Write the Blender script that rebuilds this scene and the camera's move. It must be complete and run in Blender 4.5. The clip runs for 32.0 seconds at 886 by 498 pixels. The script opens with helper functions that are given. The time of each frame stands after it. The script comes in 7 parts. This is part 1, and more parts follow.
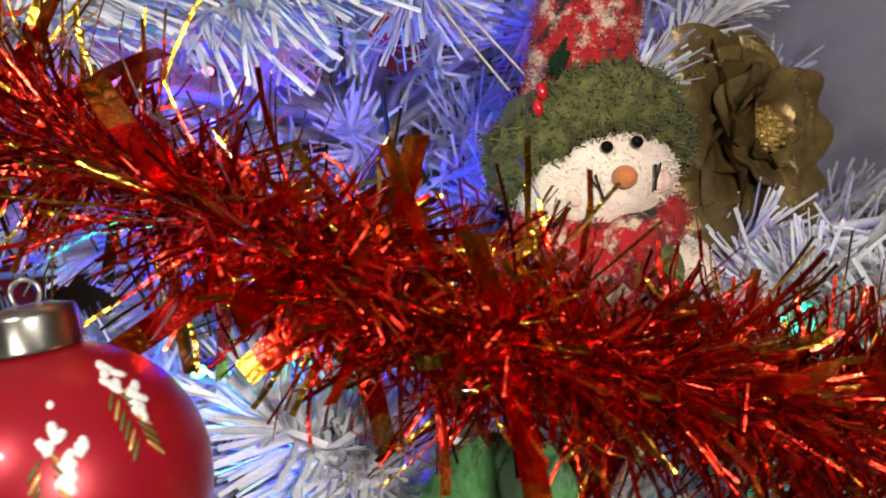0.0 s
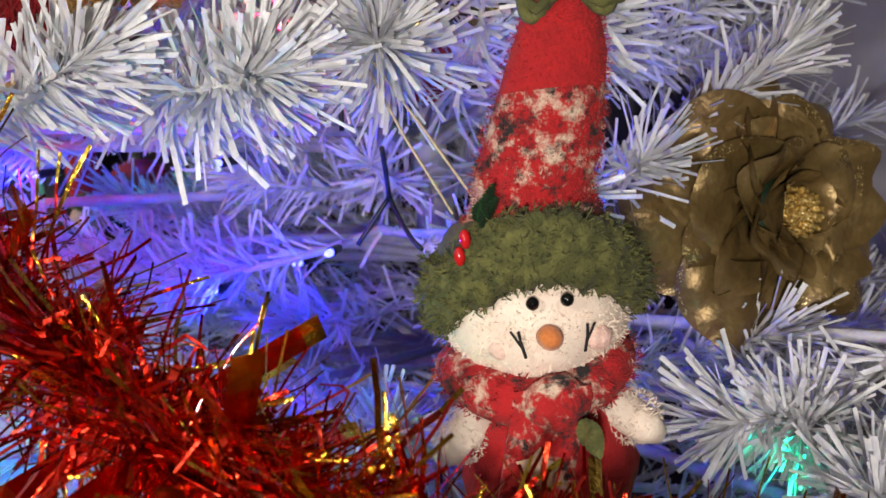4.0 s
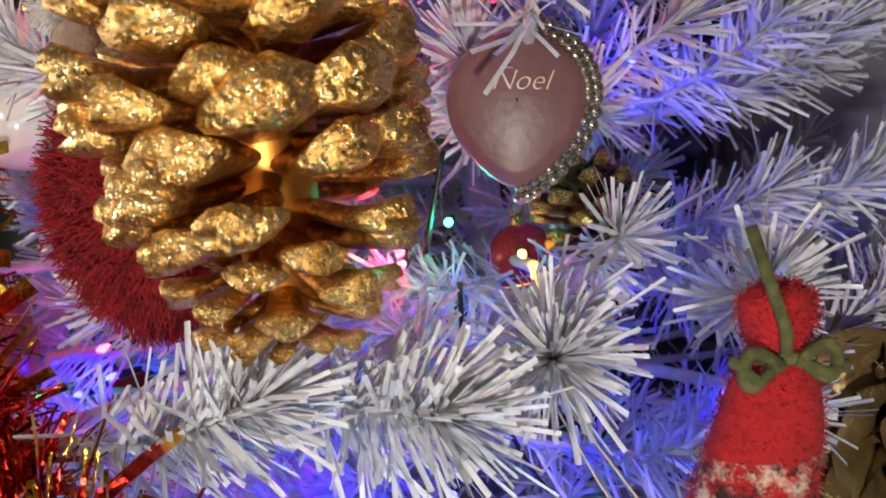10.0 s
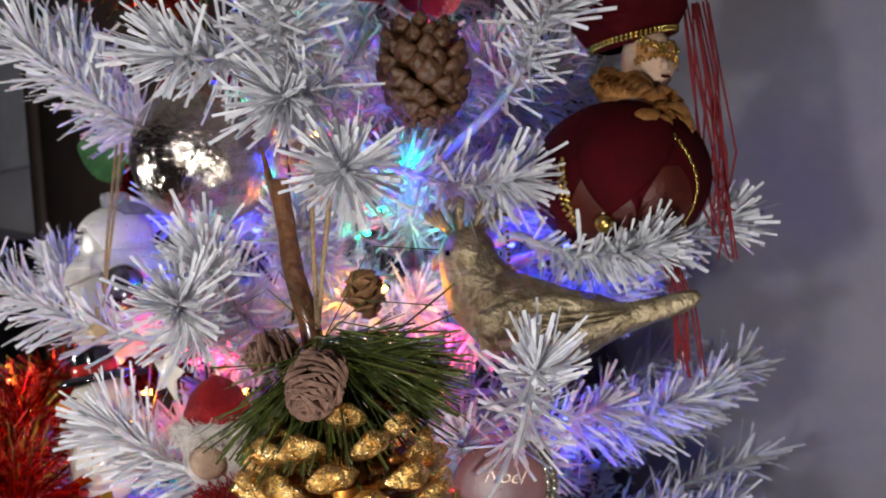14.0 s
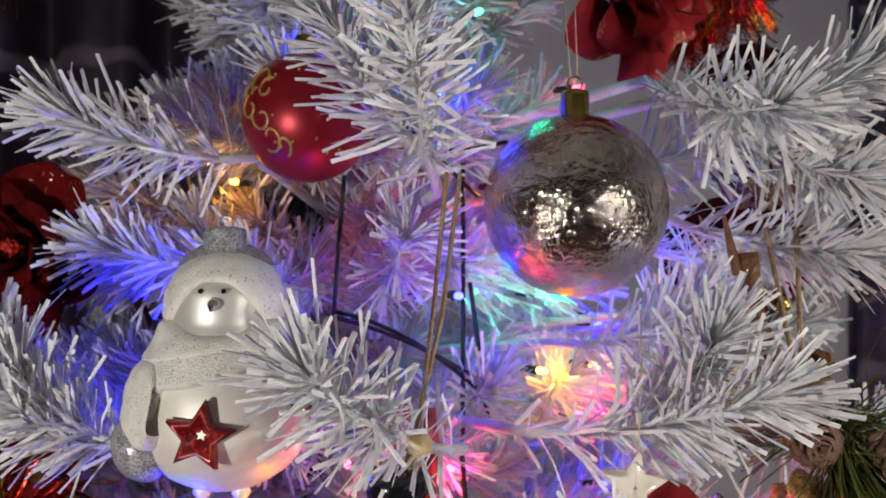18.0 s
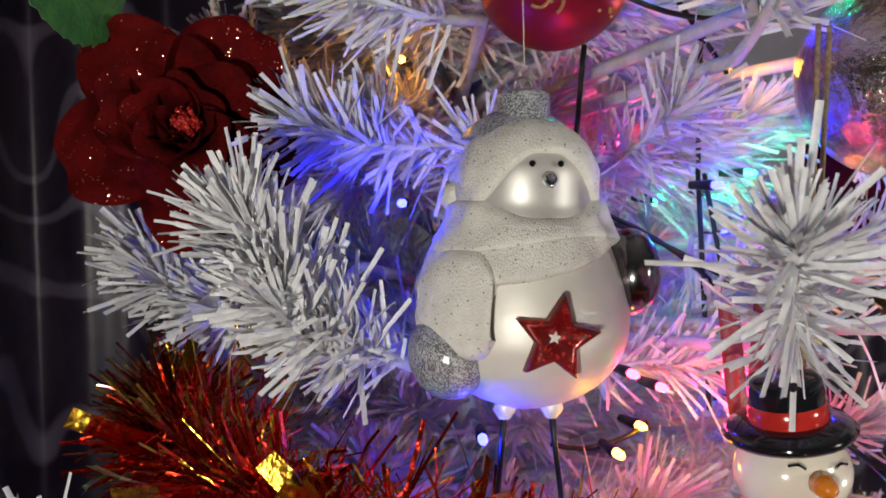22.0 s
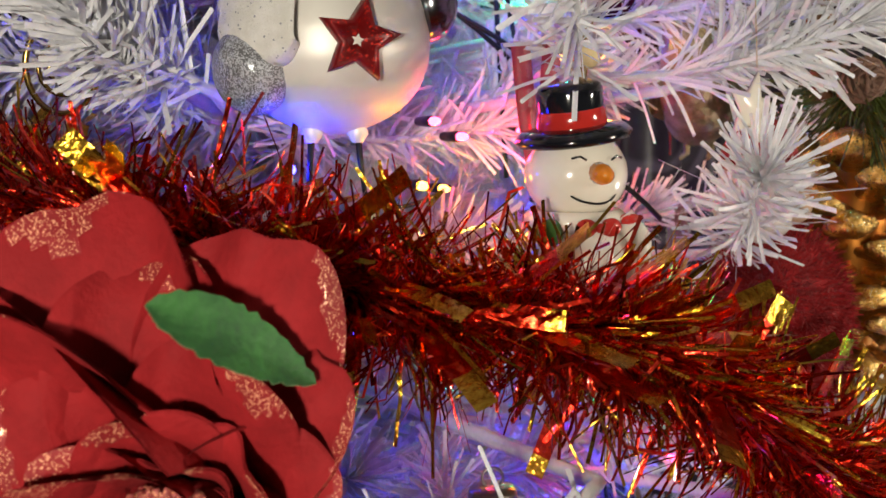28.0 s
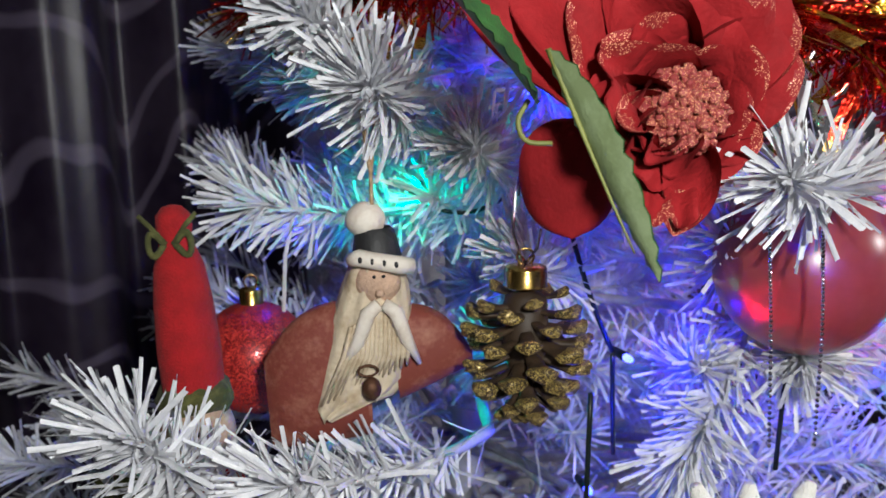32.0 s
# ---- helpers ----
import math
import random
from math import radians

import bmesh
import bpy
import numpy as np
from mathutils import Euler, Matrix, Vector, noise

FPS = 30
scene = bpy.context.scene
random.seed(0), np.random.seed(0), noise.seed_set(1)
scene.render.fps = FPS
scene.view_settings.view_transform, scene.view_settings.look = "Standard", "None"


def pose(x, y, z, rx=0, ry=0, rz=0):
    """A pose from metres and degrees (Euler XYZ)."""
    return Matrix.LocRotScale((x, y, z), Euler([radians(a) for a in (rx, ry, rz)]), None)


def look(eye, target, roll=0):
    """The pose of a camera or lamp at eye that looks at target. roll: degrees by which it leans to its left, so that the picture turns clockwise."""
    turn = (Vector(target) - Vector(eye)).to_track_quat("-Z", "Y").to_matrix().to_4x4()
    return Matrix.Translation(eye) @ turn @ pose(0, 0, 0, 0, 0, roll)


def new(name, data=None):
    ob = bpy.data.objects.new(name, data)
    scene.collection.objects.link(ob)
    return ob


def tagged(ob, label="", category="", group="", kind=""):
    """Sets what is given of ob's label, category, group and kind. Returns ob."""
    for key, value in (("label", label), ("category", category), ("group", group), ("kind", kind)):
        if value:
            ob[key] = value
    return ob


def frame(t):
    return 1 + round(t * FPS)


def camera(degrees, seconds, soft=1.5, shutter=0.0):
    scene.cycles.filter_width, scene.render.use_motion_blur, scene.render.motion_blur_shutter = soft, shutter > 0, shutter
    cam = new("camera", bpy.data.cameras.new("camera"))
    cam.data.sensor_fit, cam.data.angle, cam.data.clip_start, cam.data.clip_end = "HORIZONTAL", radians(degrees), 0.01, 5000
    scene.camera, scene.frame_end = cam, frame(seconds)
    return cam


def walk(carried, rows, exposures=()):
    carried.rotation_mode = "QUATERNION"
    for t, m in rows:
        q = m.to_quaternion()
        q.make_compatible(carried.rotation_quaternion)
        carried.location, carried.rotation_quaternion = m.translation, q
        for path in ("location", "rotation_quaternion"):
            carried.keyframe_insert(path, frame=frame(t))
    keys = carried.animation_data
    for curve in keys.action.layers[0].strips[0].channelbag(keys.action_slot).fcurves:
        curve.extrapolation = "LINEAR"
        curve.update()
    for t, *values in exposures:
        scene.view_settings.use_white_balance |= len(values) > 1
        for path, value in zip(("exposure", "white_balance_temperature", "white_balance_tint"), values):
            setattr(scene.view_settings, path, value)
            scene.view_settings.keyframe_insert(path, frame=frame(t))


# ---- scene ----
PATH = [
    (0, (0.44, 0.162, 0.891), (-0.772, 1.745, 0.731), -9.8),
    (0.5, (0.455, 0.196, 0.894), (-0.768, 1.769, 0.726), -8.0),
    (1, (0.463, 0.229, 0.904), (-0.848, 1.727, 0.709), -9.0),
    (1.5, (0.477, 0.243, 0.914), (-0.886, 1.687, 0.676), -8.5),
    (2, (0.476, 0.241, 0.905), (-0.91, 1.651, 0.607), -7.8),
    (2.5, (0.463, 0.24, 0.908), (-0.962, 1.614, 0.62), -7.4),
    (3, (0.473, 0.244, 0.927), (-0.966, 1.602, 0.632), -7.1),
    (3.5, (0.479, 0.236, 0.949), (-0.967, 1.587, 0.657), -6.8),
    (5.5, (0.483, 0.226, 0.938), (-0.931, 1.608, 0.633), -6.8),
    (6, (0.477, 0.228, 0.925), (-0.945, 1.604, 0.629), -6.9),
    (6.5, (0.487, 0.223, 0.925), (-0.934, 1.6, 0.635), -7.3),
    (7, (0.482, 0.228, 0.919), (-0.932, 1.613, 0.632), -7.7),
    (7.5, (0.479, 0.231, 0.921), (-0.922, 1.628, 0.629), -8.1),
    (8, (0.481, 0.223, 0.92), (-0.906, 1.635, 0.63), -8.2),
    (8.5, (0.499, 0.237, 0.939), (-0.885, 1.65, 0.64), -8.0),
    (9, (0.477, 0.244, 0.986), (-0.913, 1.646, 0.667), -7.9),
    (9.5, (0.454, 0.22, 1.029), (-0.939, 1.619, 0.709), -7.5),
    (10, (0.417, 0.213, 1.067), (-0.974, 1.614, 0.754), -7.5),
    (10.5, (0.386, 0.215, 1.092), (-0.965, 1.655, 0.778), -7.3),
    (11, (0.387, 0.215, 1.124), (-0.893, 1.722, 0.82), -6.7),
    (11.5, (0.391, 0.236, 1.147), (-0.838, 1.789, 0.878), -6.5),
    (12, (0.385, 0.236, 1.166), (-0.82, 1.816, 0.938), -5.7),
    (12.5, (0.388, 0.221, 1.18), (-0.783, 1.832, 1.001), -5.4),
    (13, (0.408, 0.198, 1.191), (-0.76, 1.817, 1.062), -5.5),
    (13.5, (0.437, 0.154, 1.211), (-0.747, 1.761, 1.089), -4.8),
    (14, (0.471, 0.076, 1.22), (-0.713, 1.687, 1.17), -4.0),
    (14.5, (0.49, 0.015, 1.228), (-0.71, 1.615, 1.2), -2.8),
    (15, (0.437, -0.015, 1.222), (-0.76, 1.587, 1.219), -1.5),
    (15.5, (0.322, -0.064, 1.235), (-0.634, 1.693, 1.249), -0.2),
    (17.5, (0.028, 0.031, 1.234), (0.009, 2.031, 1.209), 0.0),
    (18, (-0.098, 0.031, 1.253), (0.437, 1.959, 1.248), -0.1),
    (18.5, (-0.16, -0.021, 1.251), (0.677, 1.792, 1.157), 0.1),
    (19, (-0.211, -0.01, 1.244), (0.734, 1.747, 1.102), 0.6),
    (19.5, (-0.244, 0.031, 1.256), (0.716, 1.778, 1.091), 0.4),
    (20, (-0.245, 0.085, 1.249), (0.683, 1.849, 1.082), -0.2),
    (20.5, (-0.24, 0.118, 1.241), (0.647, 1.903, 1.075), -0.5),
    (21, (-0.246, 0.14, 1.221), (0.605, 1.944, 1.067), -0.5),
    (21.5, (-0.241, 0.138, 1.211), (0.567, 1.962, 1.067), -0.2),
    (22, (-0.257, 0.157, 1.225), (0.596, 1.961, 1.086), 0.0),
    (22.5, (-0.263, 0.202, 1.241), (0.837, 1.867, 1.101), 0.5),
    (23, (-0.268, 0.219, 1.236), (1.024, 1.736, 1.059), 1.0),
    (23.5, (-0.288, 0.246, 1.228), (1.093, 1.679, 1.033), 1.3),
    (24, (-0.312, 0.253, 1.216), (1.112, 1.639, 0.997), 1.6),
    (24.5, (-0.311, 0.23, 1.204), (1.12, 1.607, 0.966), 2.1),
    (25, (-0.302, 0.204, 1.2), (1.122, 1.586, 0.946), 2.2),
    (25.5, (-0.3, 0.207, 1.176), (1.254, 1.457, 1.014), 1.5),
    (27.5, (-0.26, 0.147, 1.163), (0.998, 1.678, 0.883), 1.1),
    (28, (-0.265, 0.14, 1.145), (0.95, 1.703, 0.86), -0.2),
    (28.5, (-0.283, 0.129, 1.124), (0.916, 1.701, 0.84), -1.4),
    (29, (-0.315, 0.133, 1.102), (0.879, 1.702, 0.798), -2.3),
    (29.5, (-0.349, 0.126, 1.099), (0.803, 1.725, 0.8), -2.1),
    (30, (-0.387, 0.147, 1.083), (0.806, 1.714, 0.78), -1.4),
    (30.5, (-0.415, 0.154, 1.076), (0.783, 1.721, 0.766), -1.3),
    (31, (-0.431, 0.154, 1.064), (0.778, 1.712, 0.74), -1.6),
    (31.5, (-0.438, 0.156, 1.056), (0.788, 1.699, 0.725), -1.5),
    (32, (-0.448, 0.156, 1.05), (0.797, 1.683, 0.712), -1.1),
]
cam = camera(54.7, 32.0, shutter=0.15)
cam.data.dof.use_dof, cam.data.dof.focus_distance, cam.data.dof.aperture_fstop = True, 0.30, 20.0
walk(cam, [(t, look(eye, target, roll)) for t, eye, target, roll in PATH],
     exposures=[(0, 0.42, 6650, 10), (7, 0.40, 6700, 10), (9, 0.34, 6400, 10), (10, 0.26, 6600, 10), (12, 0.5, 6650, 11), (14, 0.44, 6150, 11), (18, 0.22, 6600, 8), (20, 0.2, 6600, 7), (22, 0.15, 6650, 6), (25, 0.02, 6900, 6), (28, 0.3, 7100, 7), (29, 0.42, 6900, 7), (31, 0.55, 5800, 5), (32, 0.55, 6000, 6)])

# ---- light ----
world = bpy.data.worlds.new("world")
scene.world = world
world.use_nodes = True
world.node_tree.nodes["Background"].inputs[0].default_value = (0.30, 0.27, 0.37, 1)
world.node_tree.nodes["Background"].inputs[1].default_value = 0.16


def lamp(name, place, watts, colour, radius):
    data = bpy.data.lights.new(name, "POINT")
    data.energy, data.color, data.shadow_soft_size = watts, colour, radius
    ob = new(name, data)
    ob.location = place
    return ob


# three fixed white lamps, added for the one torch that the viewer carries
lamp("torch_stand_in", (0.57, 0.10, 0.93), 5.4, (1.0, 0.94, 0.86), 0.02)
lamp("torch_stand_in", (0.36, -0.22, 1.24), 6.0, (1.0, 0.94, 0.86), 0.02)
lamp("torch_stand_in", (-0.46, 0.01, 1.14), 7.3, (1.0, 0.94, 0.86), 0.02)

# ---- mesh helpers ----


class Geo:
    """A mesh in the making: points, faces and a material slot for each face."""

    def __init__(self):
        self.v, self.f, self.s, self.n = [], [], [], 0

    def add(self, pts, faces, slot=0):
        pts = np.asarray(pts, float).reshape(-1, 3)
        self.v.append(pts)
        self.f += [tuple(int(i) + self.n for i in face) for face in faces]
        self.s += [slot] * len(faces)
        self.n += len(pts)
        return self

    def grid(self, pts, closed=False, slot=0):
        """pts: rows x columns x 3, joined into quads; closed joins the last column to the first."""
        pts = np.asarray(pts, float)
        r, c = pts.shape[:2]
        k = c if closed else c - 1
        faces = [(i * c + j, i * c + (j + 1) % c, (i + 1) * c + (j + 1) % c, (i + 1) * c + j) for i in range(r - 1) for j in range(k)]
        return self.add(pts.reshape(-1, 3), faces, slot)

    def lathe(self, prof, n=24, at=(0, 0, 0), scale=(1, 1, 1), slot=0):
        a = np.linspace(0, 2 * np.pi, n, endpoint=False)
        p = np.array([[(r * np.cos(t) * scale[0] + at[0], r * np.sin(t) * scale[1] + at[1], z * scale[2] + at[2]) for t in a] for r, z in prof])
        return self.grid(p, True, slot)

    def ball(self, at, r, n=20, rings=12, rough=0.0, freq=30.0, slot=0):
        r = np.ones(3) * r
        prof = [(max(math.sin(math.pi * i / rings), 0.002), -math.cos(math.pi * i / rings)) for i in range(rings + 1)]
        a = np.linspace(0, 2 * np.pi, n, endpoint=False)
        p = np.array([[(q * np.cos(t), q * np.sin(t), z) for t in a] for q, z in prof])
        if rough:
            for row in p:
                for k in row:
                    k *= 1 + rough * noise.noise(Vector((k * r * freq + np.array(at) * 7).tolist()))
        return self.grid(p * r + np.array(at), True, slot)

    def tube(self, pts, rad, n=8, slot=0, flat=1.0):
        pts = np.asarray(pts, float)
        rad = np.ones(len(pts)) * rad
        t = np.gradient(pts, axis=0)
        t /= np.linalg.norm(t, axis=1)[:, None] + 1e-12
        ref = np.array([0.0, 0.0, 1.0]) if abs(t[0][2]) < 0.9 else np.array([1.0, 0.0, 0.0])
        rows = []
        for p, d, r in zip(pts, t, rad):
            u = np.cross(d, ref)
            u /= np.linalg.norm(u) + 1e-12
            w = np.cross(u, d)
            ref = w if abs(np.dot(w, w)) > 0.1 else ref
            rows.append([p + r * (math.cos(a) * u + flat * math.sin(a) * w) for a in np.linspace(0, 2 * np.pi, n, endpoint=False)])
        first = [rows[0]] if rad[0] < 1e-5 else [[pts[0]] * n]
        rows = [*first, *rows, [pts[-1]] * n]
        return self.grid(rows, True, slot)

    def box(self, at, size, bevel=0.0, slot=0):
        x, y, z = [s / 2 for s in size]
        b = min(bevel, x, y, z) if bevel else 0.0
        rows = []
        for h, k in ((-z, b), (-z + b, 0), (z - b, 0), (z, b)):
            rows.append([(px * (x - k) + at[0], py * (y - k) + at[1], h + at[2]) for px, py in ((-1, -1), (1, -1), (1, 1), (-1, 1))])
        self.grid(rows, True, slot)
        n = self.n
        self.f += [(n - 13 - 3 + 3, n - 14, n - 15, n - 16), (n - 4, n - 3, n - 2, n - 1)]
        self.s += [slot, slot]
        return self

    def turn(self, m):
        """All points so far, moved by the pose m."""
        a = np.array(m)
        self.v = [np.concatenate(self.v) @ a[:3, :3].T + a[:3, 3]]
        return self

    def mesh(self, name, mats, smooth=True):
        me = bpy.data.meshes.new(name)
        me.from_pydata(np.concatenate(self.v).tolist(), [], self.f)
        for m in mats if isinstance(mats, (list, tuple)) else [mats]:
            me.materials.append(m)
        me.polygons.foreach_set("material_index", self.s)
        me.polygons.foreach_set("use_smooth", [smooth] * len(self.f))
        me.update()
        return me


def part(name, geo, mats, parent=None, label="", smooth=True, kind=""):
    """One mesh object, under a thing or a part."""
    ob = new(name, geo.mesh(name, mats, smooth))
    ob.parent = parent
    return tagged(ob, label=label, kind=kind)


def thing(name, m, label, category, group="", kind=""):
    """An Empty at a thing's base, to hold its parts."""
    ob = new(name)
    ob.empty_display_size = 0.01
    ob.matrix_world = m
    return tagged(ob, label, category, group, kind)


def arc(a, b, sag, n=8):
    """Points from a to b that hang through by sag."""
    a, b = np.array(a, float), np.array(b, float)
    return [a + (b - a) * u + np.array([0, 0, -4 * sag * u * (1 - u)]) for u in np.linspace(0, 1, n)]


# ---- materials ----


def material(name, colour, rough=0.5, metal=0.0, second=None, scale=60.0, mix=0.5, bump=0.0, bump_scale=300.0, flakes=0.0, flake_scale=1500.0,
             flake_colour=(0.9, 0.8, 0.6), clear=0.0, coat=0.0, sheen=0.0, vary=0.0, glow=None, power=0.0, spec=0.5, unit=1.0, depth=0.001):
    """A surface: two colours mixed by broad and fine noise, fine relief, and, where asked, glitter flakes, gloss or glass."""
    scale, bump_scale, flake_scale = scale * unit, bump_scale * unit, flake_scale * unit
    m = bpy.data.materials.new(name)
    m.use_nodes = True
    nodes, links = m.node_tree.nodes, m.node_tree.links
    bsdf = nodes["Principled BSDF"]

    def put(kind, **values):
        node = nodes.new(kind)
        for key, value in values.items():
            node.inputs[key].default_value = value
        return node

    coords = nodes.new("ShaderNodeTexCoord")
    broad, fine = put("ShaderNodeTexNoise", Scale=scale, Detail=3.0), put("ShaderNodeTexNoise", Scale=scale * 7, Detail=2.0)
    both = nodes.new("ShaderNodeMath")
    both.operation = "MULTIPLY_ADD"
    links.new(coords.outputs["Object"], broad.inputs["Vector"])
    links.new(coords.outputs["Object"], fine.inputs["Vector"])
    links.new(fine.outputs["Fac"], both.inputs[0])
    both.inputs[1].default_value = 0.35
    links.new(broad.outputs["Fac"], both.inputs[2])
    ramp = nodes.new("ShaderNodeValToRGB")
    links.new(both.outputs[0], ramp.inputs["Fac"])
    other = second or tuple(c * 0.72 for c in colour)
    ramp.color_ramp.elements[0].position, ramp.color_ramp.elements[1].position = mix, mix + 0.32
    ramp.color_ramp.elements[0].color, ramp.color_ramp.elements[1].color = (*colour, 1), (*other, 1)
    out = ramp.outputs["Color"]
    if vary:
        island = nodes.new("ShaderNodeNewGeometry")
        hsv = nodes.new("ShaderNodeHueSaturation")
        span = nodes.new("ShaderNodeMapRange")
        span.inputs["To Min"].default_value, span.inputs["To Max"].default_value = 1 - vary, 1 + vary
        links.new(island.outputs["Random Per Island"], span.inputs["Value"])
        links.new(span.outputs["Result"], hsv.inputs["Value"])
        links.new(out, hsv.inputs["Color"])
        out = hsv.outputs["Color"]
    bsdf.inputs["Roughness"].default_value, bsdf.inputs["Metallic"].default_value = rough, metal
    bsdf.inputs["Coat Weight"].default_value, bsdf.inputs["Coat Roughness"].default_value = coat, 0.08
    bsdf.inputs["Sheen Weight"].default_value = sheen
    bsdf.inputs["Specular IOR Level"].default_value = spec
    bsdf.inputs["Transmission Weight"].default_value = clear
    if glow:
        bsdf.inputs["Emission Color"].default_value, bsdf.inputs["Emission Strength"].default_value = (*glow, 1), power
    normal = None
    if bump:
        grain = put("ShaderNodeTexNoise", Scale=bump_scale, Detail=4.0)
        links.new(coords.outputs["Object"], grain.inputs["Vector"])
        relief = put("ShaderNodeBump", Strength=bump, Distance=depth)
        links.new(grain.outputs["Fac"], relief.inputs["Height"])
        normal = relief.outputs["Normal"]
    if flakes:
        cells = put("ShaderNodeTexVoronoi", Scale=flake_scale)
        links.new(coords.outputs["Object"], cells.inputs["Vector"])
        patch = put("ShaderNodeTexNoise", Scale=scale * 1.5, Detail=2.0)
        links.new(coords.outputs["Object"], patch.inputs["Vector"])
        pick = nodes.new("ShaderNodeSeparateColor")
        links.new(cells.outputs["Color"], pick.inputs[0])
        less = nodes.new("ShaderNodeMath")
        less.operation = "LESS_THAN"
        links.new(pick.outputs[0], less.inputs[0])
        amount = nodes.new("ShaderNodeMath")
        amount.operation = "MULTIPLY"
        amount.inputs[1].default_value = 2 * flakes
        links.new(patch.outputs["Fac"], amount.inputs[0])
        links.new(amount.outputs[0], less.inputs[1])
        blend = nodes.new("ShaderNodeMix")
        blend.data_type = "RGBA"
        links.new(less.outputs[0], blend.inputs["Factor"])
        links.new(out, blend.inputs["A"])
        blend.inputs["B"].default_value = (*flake_colour, 1)
        out = blend.outputs["Result"]
        links.new(less.outputs[0], bsdf.inputs["Metallic"])
        tilt = put("ShaderNodeBump", Strength=0.9, Distance=0.0006)
        links.new(pick.outputs[1], tilt.inputs["Height"])
        if normal:
            links.new(normal, tilt.inputs["Normal"])
        normal = tilt.outputs["Normal"]
        if metal:
            links.remove(bsdf.inputs["Metallic"].links[0])
        span2 = nodes.new("ShaderNodeMapRange")
        span2.inputs["To Min"].default_value, span2.inputs["To Max"].default_value = rough, 0.22
        links.new(less.outputs[0], span2.inputs["Value"])
        links.new(span2.outputs["Result"], bsdf.inputs["Roughness"])
    if normal:
        links.new(normal, bsdf.inputs["Normal"])
    links.new(out, bsdf.inputs["Base Color"])
    return m


NEEDLE = material("white_pvc", (0.80, 0.80, 0.82), 0.45, second=(0.66, 0.67, 0.72), vary=0.10, scale=200)
STEM = material("white_wire", (0.66, 0.66, 0.68), 0.6, bump=0.4)
FOIL_RED = material("red_foil", (0.92, 0.060, 0.024), 0.19, 1.0, second=(0.50, 0.014, 0.008), vary=0.6, scale=160, mix=0.48, bump=0.6, bump_scale=300, coat=0.6)
FOIL_HEART = material("crumpled_red_foil", (1.0, 0.090, 0.045), 0.33, 1.0, second=(0.62, 0.022, 0.012), vary=0.6, scale=160, mix=0.48, bump=0.9, bump_scale=420, coat=0.5)
FOIL_GOLD = material("gold_foil", (0.90, 0.56, 0.07), 0.18, 1.0, second=(0.45, 0.22, 0.02), vary=0.5, scale=120, bump=0.6, bump_scale=420, coat=0.3)
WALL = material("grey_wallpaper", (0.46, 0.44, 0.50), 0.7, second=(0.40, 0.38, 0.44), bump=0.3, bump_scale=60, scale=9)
# darkened copy of the wallpaper; the colour stands in for an unlit room
WALL_UNLIT = material("unlit_wallpaper", (0.13, 0.115, 0.14), 0.7, second=(0.10, 0.09, 0.115), bump=0.3, bump_scale=60, scale=9)
CABLE = material("dark_green_cable", (0.006, 0.012, 0.010), 0.4)

# ---- the room ----


def slab(name, at, size, mat, label, category, bevel=0.0):
    g = Geo().box((0, 0, 0), size, bevel)
    ob = part(name, g, mat, None, label, False, "structure")
    ob.location = at
    return tagged(ob, category=category)


CURTAIN = material("purple_satin_curtain", (0.018, 0.010, 0.026), 0.38, second=(0.044, 0.031, 0.055), sheen=0.02, scale=7, mix=0.55, bump=0.2, bump_scale=120, spec=0.5)
nodes, links = CURTAIN.node_tree.nodes, CURTAIN.node_tree.links
rings = nodes.new("ShaderNodeTexWave")
rings.wave_type = "RINGS"
rings.inputs["Scale"].default_value, rings.inputs["Distortion"].default_value, rings.inputs["Detail"].default_value, rings.inputs["Detail Scale"].default_value = 4.5, 9.0, 1.5, 1.2
links.new(nodes["Texture Coordinate"].outputs["Object"], rings.inputs["Vector"])
thread = nodes.new("ShaderNodeMapRange")
thread.inputs["From Min"].default_value, thread.inputs["From Max"].default_value = 0.86, 0.97
links.new(rings.outputs["Fac"], thread.inputs["Value"])
woven = nodes.new("ShaderNodeMix")
woven.data_type = "RGBA"
woven.inputs["B"].default_value = (0.13, 0.105, 0.155, 1)
links.new(thread.outputs["Result"], woven.inputs["Factor"])
links.new(nodes["Principled BSDF"].inputs["Base Color"].links[0].from_socket, woven.inputs["A"])
links.new(woven.outputs["Result"], nodes["Principled BSDF"].inputs["Base Color"])
FLOORING = material("brown_carpet", (0.10, 0.07, 0.06), 0.9, bump=0.6, bump_scale=200, scale=20)
CEILING = material("white_ceiling_paint", (0.7, 0.7, 0.7), 0.8, bump=0.2, scale=5)
DARK = material("brown_door_varnish", (0.075, 0.052, 0.042), 0.55, second=(0.055, 0.036, 0.03), bump=0.3, bump_scale=80, scale=8)
slab("wall_north", (0.1, 1.13, 1.2), (5.2, 0.1, 2.4), WALL, "pale grey embossed wallpaper wall behind the tree", "wall")
# east, south and west walls carry the room's darkness in their colour
slab("wall_east", (2.65, -0.5, 1.2), (0.1, 3.4, 2.4), WALL_UNLIT, "wallpapered side wall, its colour darkened to look unlit", "wall")
slab("wall_south", (0.1, -2.15, 1.2), (5.2, 0.1, 2.4), WALL_UNLIT, "wallpapered wall across the room, shade put into its colour", "wall")
slab("wall_west", (-2.45, -0.5, 1.2), (0.1, 3.4, 2.4), WALL_UNLIT, "wallpapered west side wall, coloured dark as if unlit", "wall")
slab("floor", (0.1, -0.5, -0.05), (5.2, 3.4, 0.1), FLOORING, "brown carpeted floor under the tree", "floor")
